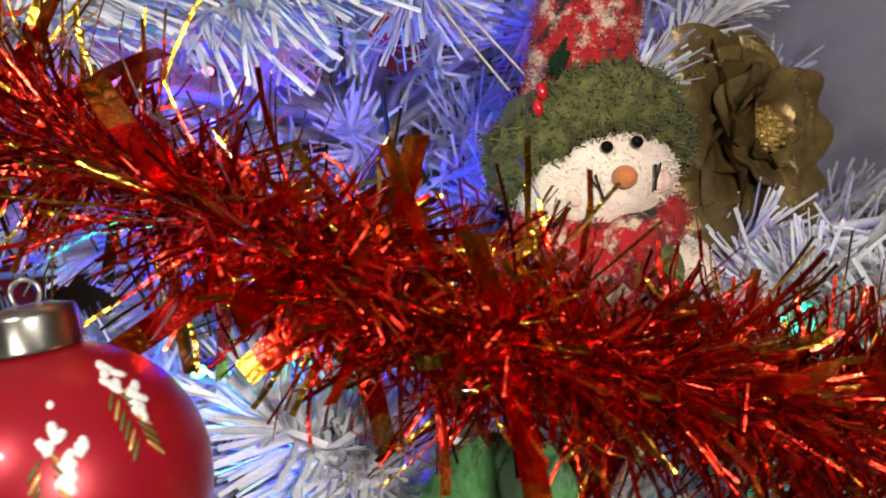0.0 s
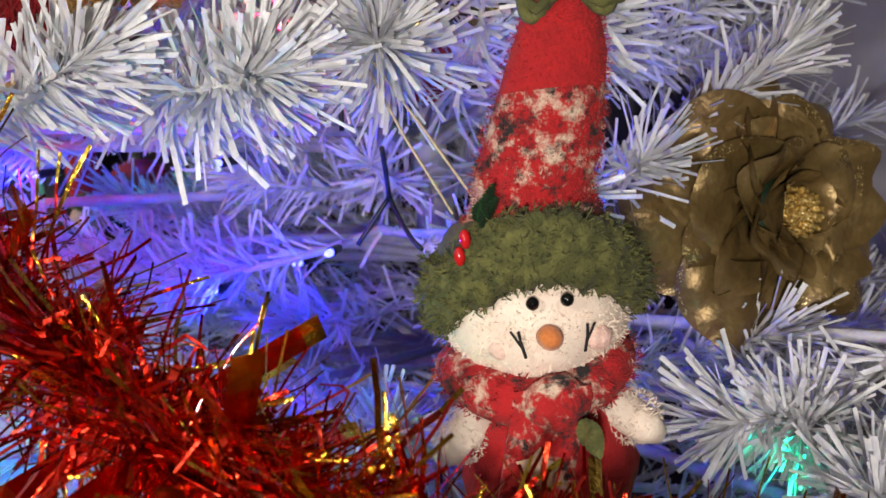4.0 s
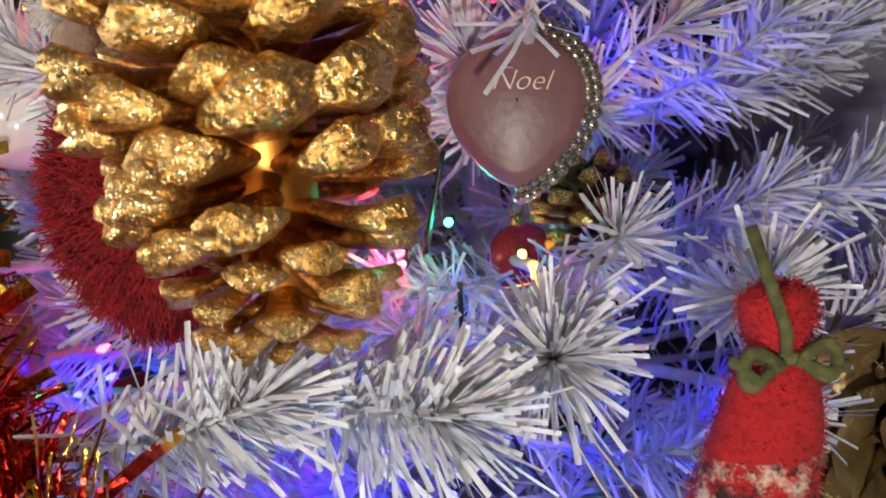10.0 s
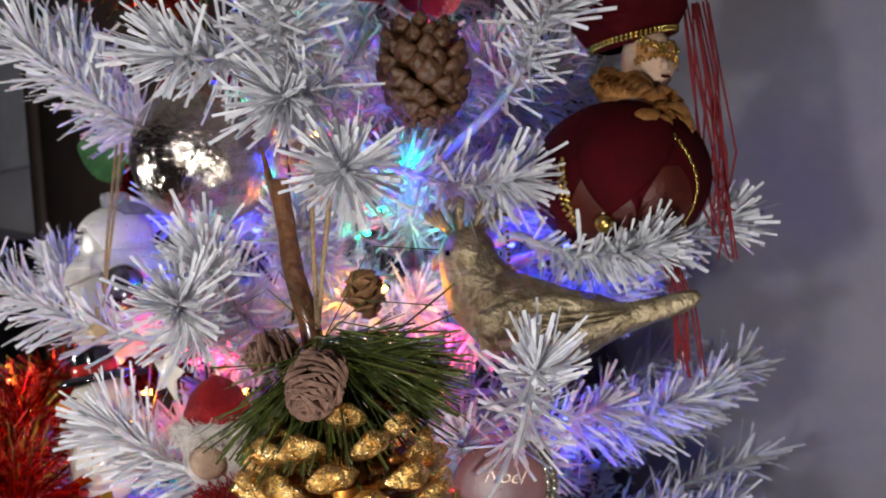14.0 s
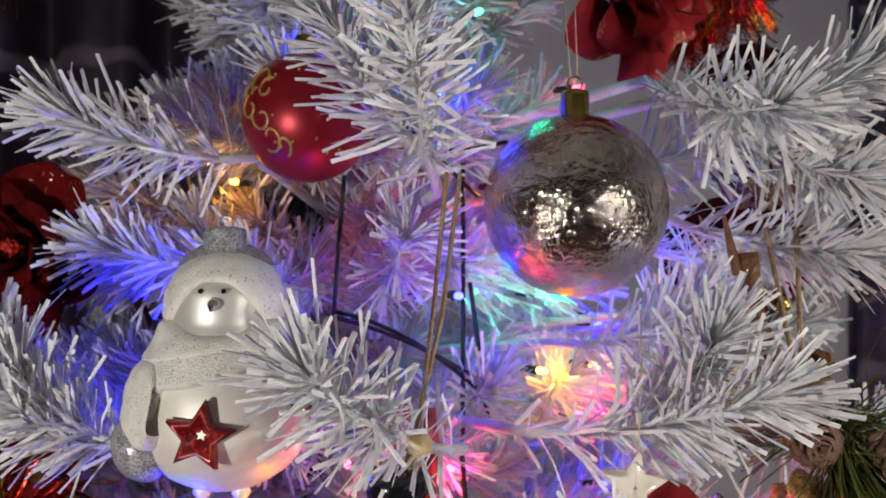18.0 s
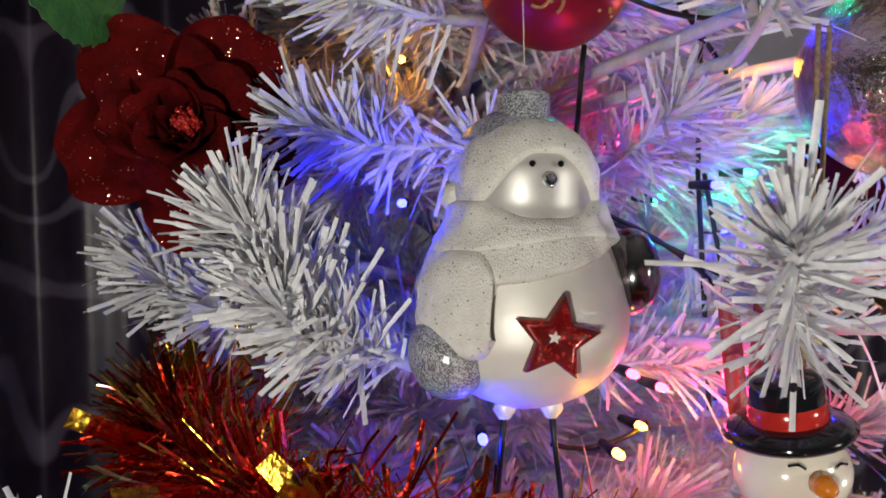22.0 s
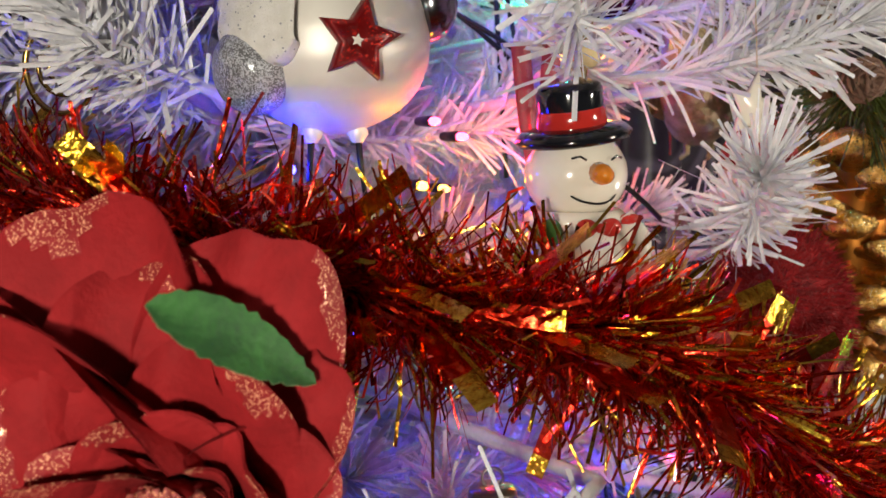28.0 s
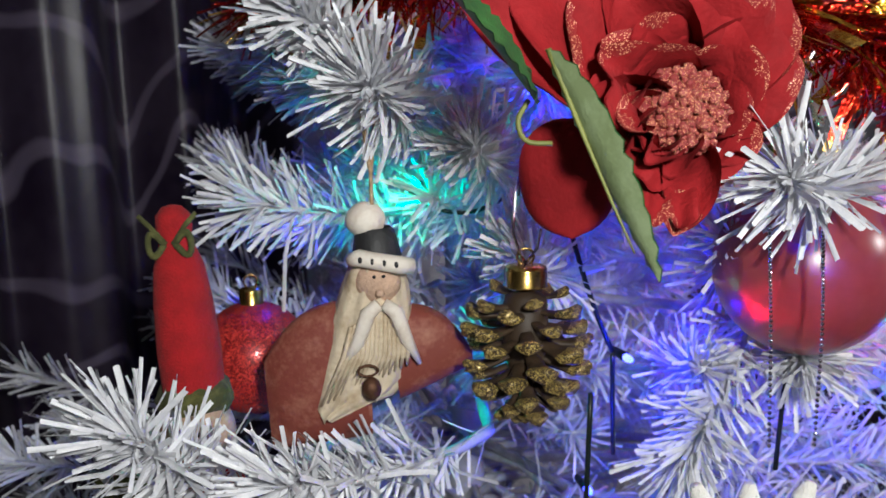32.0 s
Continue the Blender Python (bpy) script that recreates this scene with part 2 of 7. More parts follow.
slab("ceiling", (0.1, -0.5, 2.45), (5.2, 3.4, 0.1), CEILING, "plain white painted ceiling", "ceiling")


def curtain(name, x0, x1, y, label, folds, seed):
    """A hanging satin curtain in soft folds."""
    rnd = random.Random(seed)
    rows = []
    n = folds * 22
    ph = [rnd.uniform(0, 6) for _ in range(4)]
    for z in np.linspace(0.03, 2.38, 9):
        row = []
        for i in range(n + 1):
            u = i / n
            d = 0.024 * math.sin(2 * math.pi * folds * u + ph[0] + 0.5 * math.sin(5 * u + ph[1])) + 0.010 * math.sin(2 * math.pi * folds * 1.7 * u + ph[2] + 0.3 * z)
            row.append((x0 + (x1 - x0) * u, y + d, z))
        rows.append(row)
    thick = [[(px, py + 0.003, pz) for px, py, pz in r[::-1]] for r in rows]
    ob = part(name, Geo().grid([a + b for a, b in zip(rows, thick)], True), CURTAIN, None, label)
    return tagged(ob, category="curtain")


curtain("curtain", -0.72, 0.04, 1.02, "purple satin curtain with woven scrolls, hanging in folds", 7, 2)
curtain("curtain", 0.80, 2.2, 1.02, "purple satin curtain with woven scrolls, drawn aside", 11, 3)
door = thing("door_leaf", pose(-0.97, 1.04, 0), "dark brown door beside the curtain", "door")
part("panel", Geo().box((0, 0, 1.0), (0.58, 0.04, 2.0), 0.004), DARK, door)
part("stile", Geo().box((0.27, -0.024, 1.0), (0.04, 0.012, 2.0), 0.003), DARK, door)
part("stile", Geo().box((-0.27, -0.024, 1.0), (0.04, 0.012, 2.0), 0.003), DARK, door)
BOARD_GREY = material("matt_grey_board_paint", (0.40, 0.41, 0.46), 0.75, bump=0.2, scale=6)
board = slab("board", (-1.79, 1.06, 1.79), (1.05, 0.03, 0.75), BOARD_GREY, "pale grey board on the far wall", "panel", 0.004)
BLACKBOX = material("black_cabinet_lacquer", (0.012, 0.012, 0.014), 0.4, scale=12)
cabinet = thing("black_cabinet", pose(-1.84, 0.92, 0), "black cabinet against the far wall", "cabinet")
part("body", Geo().box((0, 0.0, 0.62), (1.05, 0.28, 1.22), 0.006), BLACKBOX, cabinet)
part("top", Geo().box((0, -0.005, 1.245), (1.08, 0.30, 0.025), 0.004), BLACKBOX, cabinet)

# ---- the tree ----
AXIS = np.array([0.0, 0.68])


def reach(z):
    """How far the branches reach from the trunk at a height."""
    return max(0.06, 0.40 - 0.48 * (z - 0.95))


def ribbons(base, way, length, width, bend, rng, fold=0.35):
    """Many narrow folded strips at once: n x 3 places and directions, with lengths and widths. Returns points and faces."""
    n = len(base)
    side = np.cross(way, rng.normal(size=(n, 3)))
    side /= np.linalg.norm(side, axis=1)[:, None] + 1e-9
    up = np.cross(side, way)
    pts = np.zeros((n, 3, 3, 3))
    for i, u in enumerate((0.0, 0.5, 1.0)):
        mid = base + way * (length * u)[:, None] + up * (bend * length * u * u)[:, None]
        for j, (s, f) in enumerate(((-1, 0), (0, fold), (1, 0))):
            pts[:, i, j] = mid + side * (s * width / 2)[:, None] + up * (f * width / 2)[:, None]
    quads = np.array([(0, 1, 4, 3), (1, 2, 5, 4), (3, 4, 7, 6), (4, 5, 8, 7)])
    faces = (np.arange(n)[:, None, None] * 9 + quads).reshape(-1, 4)
    return pts.reshape(-1, 3), faces


tree = thing("christmas_tree", pose(0, 0.68, 0), "white artificial christmas tree with pvc needles", "christmas tree")
part("trunk", Geo().tube([(0, 0, z) for z in np.linspace(0.04, 1.75, 12)], np.linspace(0.022, 0.008, 12), 12), STEM, tree)
part("stand", Geo().lathe([(0.002, 0.05), (0.05, 0.05), (0.22, 0.02), (0.23, 0.0), (0.002, 0.0)], 24), STEM, tree)
count = 0


def branch(base, tip, needles=260, long=0.033, thick=1.0, droop=0.008):
    """A branch of the tree from base to tip, in the room's metres, with its needles."""
    global count
    count += 1
    rng = np.random.default_rng(count)
    a, b = np.array(base, float), np.array(tip, float)
    root = np.array([*AXIS, a[2] - 0.03])
    pts = np.array(arc(a, b, droop, 9))
    line = np.vstack([root + (a - root) * np.linspace(0, 0.92, 4)[:, None], pts]) - np.array([*AXIS, 0])
    stem = part("branch", Geo().tube(line, np.linspace(0.004, 0.0012, len(line)), 6), STEM, tree)
    n = needles
    u = np.sqrt(rng.uniform(0.0, 1, n))
    u[: n // 6] = rng.uniform(0.93, 1.0, n // 6)
    seg = np.clip((u * 8).astype(int), 0, 7)
    w = (u * 8 - seg)[:, None]
    place = pts[seg] * (1 - w) + pts[seg + 1] * w
    along = pts[seg + 1] - pts[seg]
    along /= np.linalg.norm(along, axis=1)[:, None]
    out = np.cross(along, rng.normal(size=(n, 3)))
    out /= np.linalg.norm(out, axis=1)[:, None]
    lean = np.radians(rng.normal(52, 12, n) - 26 * np.clip((u - 0.8) / 0.2, 0, 1) * rng.uniform(0.3, 1.6, n))
    way = along * np.cos(lean)[:, None] + out * np.sin(lean)[:, None]
    size = long * rng.uniform(0.62, 1.14, n) * np.where(rng.random(n) < 0.06, 1.25, 1.0)
    v, f = ribbons(place, way, size, thick * rng.uniform(0.0013, 0.0024, n), rng.normal(0, 0.17, n), rng)
    g = Geo()
    g.v, g.f, g.s, g.n = [v - np.array([*AXIS, 0])], f.tolist(), [0] * len(f), len(v)
    part("needles", g, NEEDLE, stem, "white pvc needles", True, "stuff")


def in_hollow(tip):
    """Whether a bough would fill the open hollow beside the felt snowman."""
    return math.dist(tip, (0.166, 0.430, 0.912)) < 0.060


# inner boughs, tier by tier
rng0 = random.Random(7)
for tier in range(14):
    z0 = 0.62 + 0.085 * tier
    boughs = 10 if tier < 9 else 7
    for k in range(boughs):
        a = 2 * math.pi * (k + 0.5 * (tier % 2)) / boughs + rng0.uniform(-0.12, 0.12)
        far = reach(z0) * rng0.uniform(0.66, 0.80)
        d = np.array([math.cos(a), math.sin(a)])
        far *= 0.70 if d[0] < -0.55 and z0 > 0.85 else 1.0
        facing = d[1] < 0.35
        b0 = (*(AXIS + d * far * 0.30), z0)
        t0 = (*(AXIS + d * far), z0 + 0.045)
        if not in_hollow(t0):
            branch(b0, t0, 260 if facing else 110, 0.034, droop=0.012)
        if facing and tier > 0:
            c0 = 0.07 if math.dist(t0, (0.166, 0.430, 0.912)) < 0.12 else 0.10
            branch((*(AXIS + d * 0.035), z0 + 0.035), (*(AXIS + d * max(c0, far * 0.52)), z0 + 0.055), 150, 0.034)
        if facing:
            for s in (-1, 1):
                e = np.array([math.cos(a + s * 0.42), math.sin(a + s * 0.42)])
                m0 = AXIS + d * far * 0.5
                t1 = (*(AXIS + e * far * 0.92), z0 + 0.03 + rng0.uniform(-0.02, 0.02))
                if not in_hollow(t1):
                    branch((*m0, z0 + 0.015), t1, 170, 0.032)

# outer boughs, whose tips stand between the ornaments
branch((0.110, 0.385, 0.988), (0.226, 0.394, 0.972), 420, 0.036)
branch((0.100, 0.310, 0.972), (0.186, 0.352, 0.985), 340)
branch((0.175, 0.515, 0.992), (0.243, 0.434, 0.980), 380, 0.036)
branch((0.230, 0.560, 0.975), (0.285, 0.510, 0.990), 260)
branch((0.231, 0.578, 0.923), (0.293, 0.654, 0.964))
branch((0.364, 0.602, 0.837), (0.326, 0.515, 0.824))
branch((0.173, 0.643, 1.051), (0.247, 0.695, 1.084))
branch((0.204, 0.490, 1.090), (0.262, 0.430, 1.150), 200, 0.034)
branch((0.090, 0.470, 1.200), (0.135, 0.405, 1.225), 220)
branch((0.200, 0.560, 1.200), (0.300, 0.600, 1.212), 300, 0.030)
branch((0.125, 0.490, 1.264), (0.220, 0.487, 1.244))
branch((0.127, 0.439, 1.341), (0.130, 0.336, 1.311))
branch((0.150, 0.459, 1.335), (0.183, 0.351, 1.284))
branch((-0.000, 0.414, 1.296), (-0.049, 0.392, 1.354))
branch((0.096, 0.421, 1.162), (0.113, 0.356, 1.211))
branch((0.110, 0.393, 1.080), (0.055, 0.337, 1.125))
branch((0.190, 0.520, 1.290), (0.268, 0.470, 1.345))
branch((0.107, 0.448, 1.293), (0.183, 0.349, 1.332))
branch((0.132, 0.457, 1.276), (0.201, 0.370, 1.250))
branch((0.012, 0.436, 1.280), (-0.023, 0.350, 1.343))
branch((-0.071, 0.508, 1.302), (-0.165, 0.502, 1.320))
branch((-0.066, 0.520, 1.250), (-0.152, 0.522, 1.254), 320, 0.032)
branch((0.015, 0.403, 1.161), (-0.063, 0.333, 1.208))
branch((-0.130, 0.455, 1.158), (-0.192, 0.455, 1.212), 460, 0.030)
branch((-0.119, 0.618, 1.138), (-0.206, 0.564, 1.184))
branch((0.037, 0.417, 1.167), (0.123, 0.331, 1.192))
branch((-0.090, 0.532, 1.078), (-0.190, 0.585, 1.062))
branch((-0.098, 0.536, 0.993), (-0.256, 0.540, 1.003), 340)
branch((-0.280, 0.499, 0.875), (-0.352, 0.450, 0.935))
branch((-0.173, 0.459, 0.887), (-0.304, 0.430, 0.909))
branch((-0.046, 0.333, 1.020), (-0.159, 0.314, 1.021))
branch((-0.053, 0.379, 0.966), (-0.127, 0.375, 0.888))
branch((0.236, 0.396, 0.780), (0.237, 0.331, 0.826))
branch((0.313, 0.438, 0.761), (0.308, 0.380, 0.800))
branch((0.210, 0.397, 0.745), (0.233, 0.362, 0.804))
branch((0.180, 0.410, 0.785), (0.228, 0.362, 0.815))
branch((-0.105, 0.622, 1.233), (-0.195, 0.605, 1.244), 300)
branch((-0.110, 0.603, 1.179), (-0.205, 0.590, 1.192), 300)
branch((-0.081, 0.637, 1.277), (-0.162, 0.615, 1.292), 280)
branch((-0.140, 0.530, 1.062), (-0.258, 0.480, 1.088), 440, 0.034)
branch((-0.160, 0.510, 1.045), (-0.248, 0.448, 1.058), 340)
branch((-0.030, 0.420, 0.960), (-0.100, 0.372, 0.985), 300)
branch((-0.010, 0.400, 0.930), (-0.075, 0.350, 0.930), 300)
branch((0.330, 0.600, 0.795), (0.385, 0.500, 0.812), 320)
branch((0.300, 0.620, 0.790), (0.340, 0.545, 0.815), 300)
branch((0.370, 0.560, 0.770), (0.400, 0.470, 0.790), 320)
branch((-0.090, 0.470, 0.960), (-0.165, 0.440, 0.975), 300)
branch((-0.100, 0.500, 1.020), (-0.190, 0.450, 1.030), 320)
branch((-0.110, 0.565, 1.186), (-0.182, 0.548, 1.172), 420, 0.030)
branch((-0.140, 0.462, 1.160), (-0.184, 0.448, 1.186), 260, 0.028)
branch((0.200, 0.522, 1.212), (0.286, 0.515, 1.202), 380, 0.024)

# ---- tinsel ----


def smooth_line(knots, n):
    """A smooth line of n points through the knots."""
    k = np.array(knots, float)
    p = np.vstack([2 * k[0] - k[1], k, 2 * k[-1] - k[-2]])
    out = []
    for u in np.linspace(0, len(k) - 1 - 1e-6, n):
        i, t = int(u), u - int(u)
        a, b, c, d = p[i : i + 4]
        out.append(0.5 * (2 * b + (c - a) * t + (2 * a - 5 * b + 4 * c - d) * t * t + (3 * b - a - 3 * c + d) * t**3))
    return np.array(out)


def crinkles(base, way, length, width, kink, rng):
    """Many thin foil strips that bend, twist and kink on their way out. Returns points and faces; six quads to a strip."""
    n = len(base)
    side = np.cross(way, rng.normal(size=(n, 3)))
    side /= np.linalg.norm(side, axis=1)[:, None] + 1e-9
    up = np.cross(side, way)
    turn, bend = rng.normal(0, 0.5, n), rng.normal(0, 0.14, n)
    drift = np.zeros((n, 3))
    pts = np.zeros((n, 7, 2, 3))
    for i, u in enumerate(np.linspace(0, 1, 7)):
        if i:
            drift = drift + (side * rng.normal(0, 1, n)[:, None] + up * rng.normal(0, 1, n)[:, None]) * (kink * length)[:, None]
        a = turn * u
        across = side * np.cos(a)[:, None] + up * np.sin(a)[:, None]
        mid = base + way * (length * u)[:, None] + up * (bend * length * u * u)[:, None] + drift
        for j, q in enumerate((-0.5, 0.5)):
            pts[:, i, j] = mid + across * (q * width)[:, None]
    quads = np.array([(2 * i, 2 * i + 1, 2 * i + 3, 2 * i + 2) for i in range(6)])
    return pts.reshape(-1, 3), (np.arange(n)[:, None, None] * 14 + quads).reshape(-1, 4)


def tinsel(knots, strips, label, seed, spread=0.047):
    """A foil garland: a thin cord with a crumpled heart, straight strips all round, many with gilt ends, and some broad ones."""
    rng = np.random.default_rng(seed)
    line = smooth_line(knots, 240)
    owner = thing("tinsel_garland", Matrix.Translation(line[0].tolist()), label, "tinsel")
    off = line[0]
    part("cord", Geo().tube(line[::4] - off, 0.0022, 6), FOIL_RED, owner)
    gilt = rng.random(240) ** 1.5
    gilt = np.convolve(gilt, np.ones(9) / 9, "same")
    for name, share, low, high, bent, tips in (("red_heart", 0.44, 0.14, 0.52, 0.13, 0.0), ("red_fringe", 0.42, 0.35, 0.92, 0.020, 0.2), ("gilt_fringe", 0.14, 0.55, 1.18, 0.014, 0.8)):
        n = int(strips * share)
        m = n // 7
        # strips leave the cord in small sheaves that share a direction
        i0 = rng.uniform(0, 238.9, m)
        d0 = rng.normal(size=(m, 3))
        lean0 = rng.normal(0.1, 1.0, m)
        pick = rng.integers(0, m, n)
        i = np.clip(i0[pick] + rng.normal(0, 0.9, n), 0, 238.99)
        k = i.astype(int)
        place = line[k] + (line[k + 1] - line[k]) * (i - k)[:, None]
        along = line[k + 1] - line[k]
        along /= np.linalg.norm(along, axis=1)[:, None]
        out = np.cross(along, d0[pick] + rng.normal(0, 0.16, (n, 3)))
        out /= np.linalg.norm(out, axis=1)[:, None]
        way = out + along * (lean0[pick] + rng.normal(0, 0.13, n))[:, None]
        way /= np.linalg.norm(way, axis=1)[:, None]
        width = np.clip(rng.normal(0.0010, 0.0004, n), 0.0005, 0.0024)
        v, f = crinkles(place, way, spread * rng.uniform(low, high, n), width, np.abs(rng.normal(0, bent, n)), rng)
        ends = np.where(rng.random(n) < tips, rng.integers(1, 4, n), 0)
        slots = (np.arange(6)[None, :] >= 6 - ends[:, None]).astype(int).reshape(-1)
        g = Geo()
        g.v, g.f, g.s, g.n = [v - off], f.tolist(), slots.tolist(), len(v)
        part(name, g, [FOIL_HEART if bent > 0.05 else FOIL_RED, FOIL_GOLD], owner, "thin shiny foil strips", False, "stuff")
    n = max(8, int(strips / 110))
    for j in range(n):
        i = int(rng.uniform(2, 237))
        along = line[i + 1] - line[i]
        along /= np.linalg.norm(along)
        out = np.cross(along, rng.normal(size=3))
        out /= np.linalg.norm(out)
        way = out + along * rng.normal(0.3, 0.45)
        way /= np.linalg.norm(way)
        side = np.cross(way, rng.normal(size=3))
        side /= np.linalg.norm(side)
        up = np.cross(side, way)
        long, wide, curl = spread * rng.uniform(0.70, 1.20), rng.uniform(0.0032, 0.0088), rng.normal(0, 0.25)
        cut = rng.integers(4, 7)
        g = Geo()
        rows = [[line[i] - off + way * long * u + up * (curl * long * u * u + 0.04 * wide * s * s) + side * s * wide / 2 for s in (-1, 0, 1)] for u in np.linspace(0.15, 1, 8)]
        g.grid(rows[: cut + 1])
        g.grid(rows[cut:], slot=1)
        part("broad_strip", g, [FOIL_RED, FOIL_GOLD], owner, "", False)
    return owner


tinsel([(-0.196, 0.625, 1.112), (-0.202, 0.550, 1.116), (-0.196, 0.470, 1.116), (-0.162, 0.402, 1.108), (-0.098, 0.356, 1.086), (-0.030, 0.322, 1.066), (0.04, 0.30, 1.012), (0.13, 0.292, 0.957),
        (0.235, 0.31, 0.900), (0.305, 0.334, 0.853), (0.358, 0.384, 0.821), (0.398, 0.442, 0.782)], 23000, "red foil tinsel garland with gilt strips, draped over branches", 5)
tinsel([(-0.22, 0.62, 1.44), (-0.1, 0.45, 1.46), (0.05, 0.42, 1.445), (0.18, 0.47, 1.435), (0.26, 0.56, 1.43), (0.28, 0.68, 1.41)], 6000,
       "red foil tinsel garland wound round the upper branches", 6)

# ---- fairy lights ----
GLASS = {}
HUES = {"blue": (0.006, 0.012, 1.0), "green": (0.0, 0.9, 0.42), "red": (1.0, 0.012, 0.10), "amber": (1.0, 0.36, 0.02)}
for hue, c in HUES.items():
    GLASS[hue] = material("lit_" + hue + "_bulb", c, 0.3, glow=tuple(0.965 * q + 0.035 for q in c), power=13.0)
lights = thing("fairy_lights", pose(0, 0.68, 0), "string of multicoloured fairy lights, lit, on dark cable", "fairy lights")


def bulb(at, hue, watts=0.05):
    """A lit bulb with its socket; the lamp in it lights what is near."""
    p = np.array(at) - np.array([0, 0.68, 0])
    inward = np.array([-p[0], -p[1], 0.0])
    inward /= np.linalg.norm(inward) + 1e-9
    g = Geo()
    g.tube([p, p + inward * 0.002, p + inward * 0.005, p + inward * 0.0065], [0.0010, 0.0018, 0.0020, 0.0020], 10)
    head = part("bulb", g, GLASS[hue], lights, "lit " + hue + " bulb")
    part("socket", Geo().tube([p + inward * 0.0062, p + inward * 0.008, p + inward * 0.020], [0.0024, 0.0027, 0.0020], 8), CABLE, head)
    lamp("bulb_light", (np.array(at) - inward * 0.006).tolist(), watts * {"blue": 1.1, "green": 1.15, "red": 0.8, "amber": 0.9}[hue], HUES[hue], 0.004)


for at, hue, watts in (
    ((0.150, 0.466, 0.893), "blue", 0.32), ((0.138, 0.465, 1.002), "red", 0.03), ((0.045, 0.553, 1.250), "red", 0.08),
    ((-0.083, 0.58, 1.294), "amber", 0.04), ((0.099, 0.509, 1.234), "green", 0.03), ((0.042, 0.437, 1.108), "green", 0.03),
    ((-0.004, 0.471, 1.114), "amber", 0.04), ((-0.121, 0.412, 0.923), "blue", 0.08), ((-0.175, 0.513, 1.006), "green", 0.05),
):
    bulb(at, hue, watts)
bulb((0.045, 0.516, 0.874), "blue", 0.05)
bulb((0.225, 0.597, 0.910), "blue", 0.08)
bulb((0.330, 0.548, 0.806), "green", 0.16)
bulb((0.062, 0.448, 0.873), "blue", 0.08)
bulb((0.126, 0.476, 1.005), "red", 0.05)
bulb((0.147, 0.490, 1.017), "green", 0.06)
bulb((0.184, 0.601, 1.080), "blue", 0.09)
bulb((0.079, 0.453, 0.941), "blue", 0.05)
bulb((0.171, 0.512, 0.998), "amber", 0.03)
bulb((0.118, 0.560, 1.222), "green", 0.02)
bulb((0.122, 0.485, 1.184), "amber", 0.09)
bulb((0.188, 0.612, 1.202), "blue", 0.06)
bulb((-0.026, 0.502, 1.374), "blue", 0.08)
bulb((0.059, 0.510, 1.392), "green", 0.05)
bulb((0.133, 0.531, 1.354), "red", 0.05)
bulb((0.064, 0.491, 1.288), "amber", 0.04)
bulb((0.128, 0.516, 1.262), "green", 0.02)
bulb((0.093, 0.550, 1.255), "blue", 0.07)
bulb((0.021, 0.441, 1.142), "red", 0.06)
bulb((-0.047, 0.465, 1.193), "blue", 0.05)
bulb((0.032, 0.462, 1.227), "blue", 0.08)
bulb((0.135, 0.533, 1.146), "red", 0.13)
bulb((0.193, 0.628, 1.195), "blue", 0.06)
bulb((0.033, 0.513, 1.338), "blue", 0.08)
bulb((0.062, 0.540, 1.220), "green", 0.03)
bulb((0.086, 0.478, 1.183), "amber", 0.03)
bulb((-0.017, 0.441, 1.140), "red", 0.05)
bulb((-0.052, 0.425, 1.120), "amber", 0.03)
bulb((-0.105, 0.442, 1.128), "blue", 0.06)
bulb((0.164, 0.575, 1.205), "blue", 0.06)
bulb((-0.117, 0.496, 1.219), "blue", 0.10)
bulb((0.132, 0.471, 1.257), "blue", 0.06)
bulb((-0.032, 0.442, 1.147), "red", 0.04)
bulb((-0.171, 0.498, 0.915), "green", 0.03)
bulb((-0.048, 0.404, 0.946), "blue", 0.08)
bulb((-0.128, 0.431, 0.849), "blue", 0.12)
bulb((-0.098, 0.506, 1.055), "blue", 0.06)
bulb((0.121, 0.423, 0.959), "red", 0.05)
bulb((-0.220, 0.562, 0.984), "blue", 0.05)
bulb((0.007, 0.380, 0.975), "red", 0.06)

bulb((0.198, 0.332, 0.841), "green", 0.09)
bulb((0.203, 0.332, 0.820), "blue", 0.20)

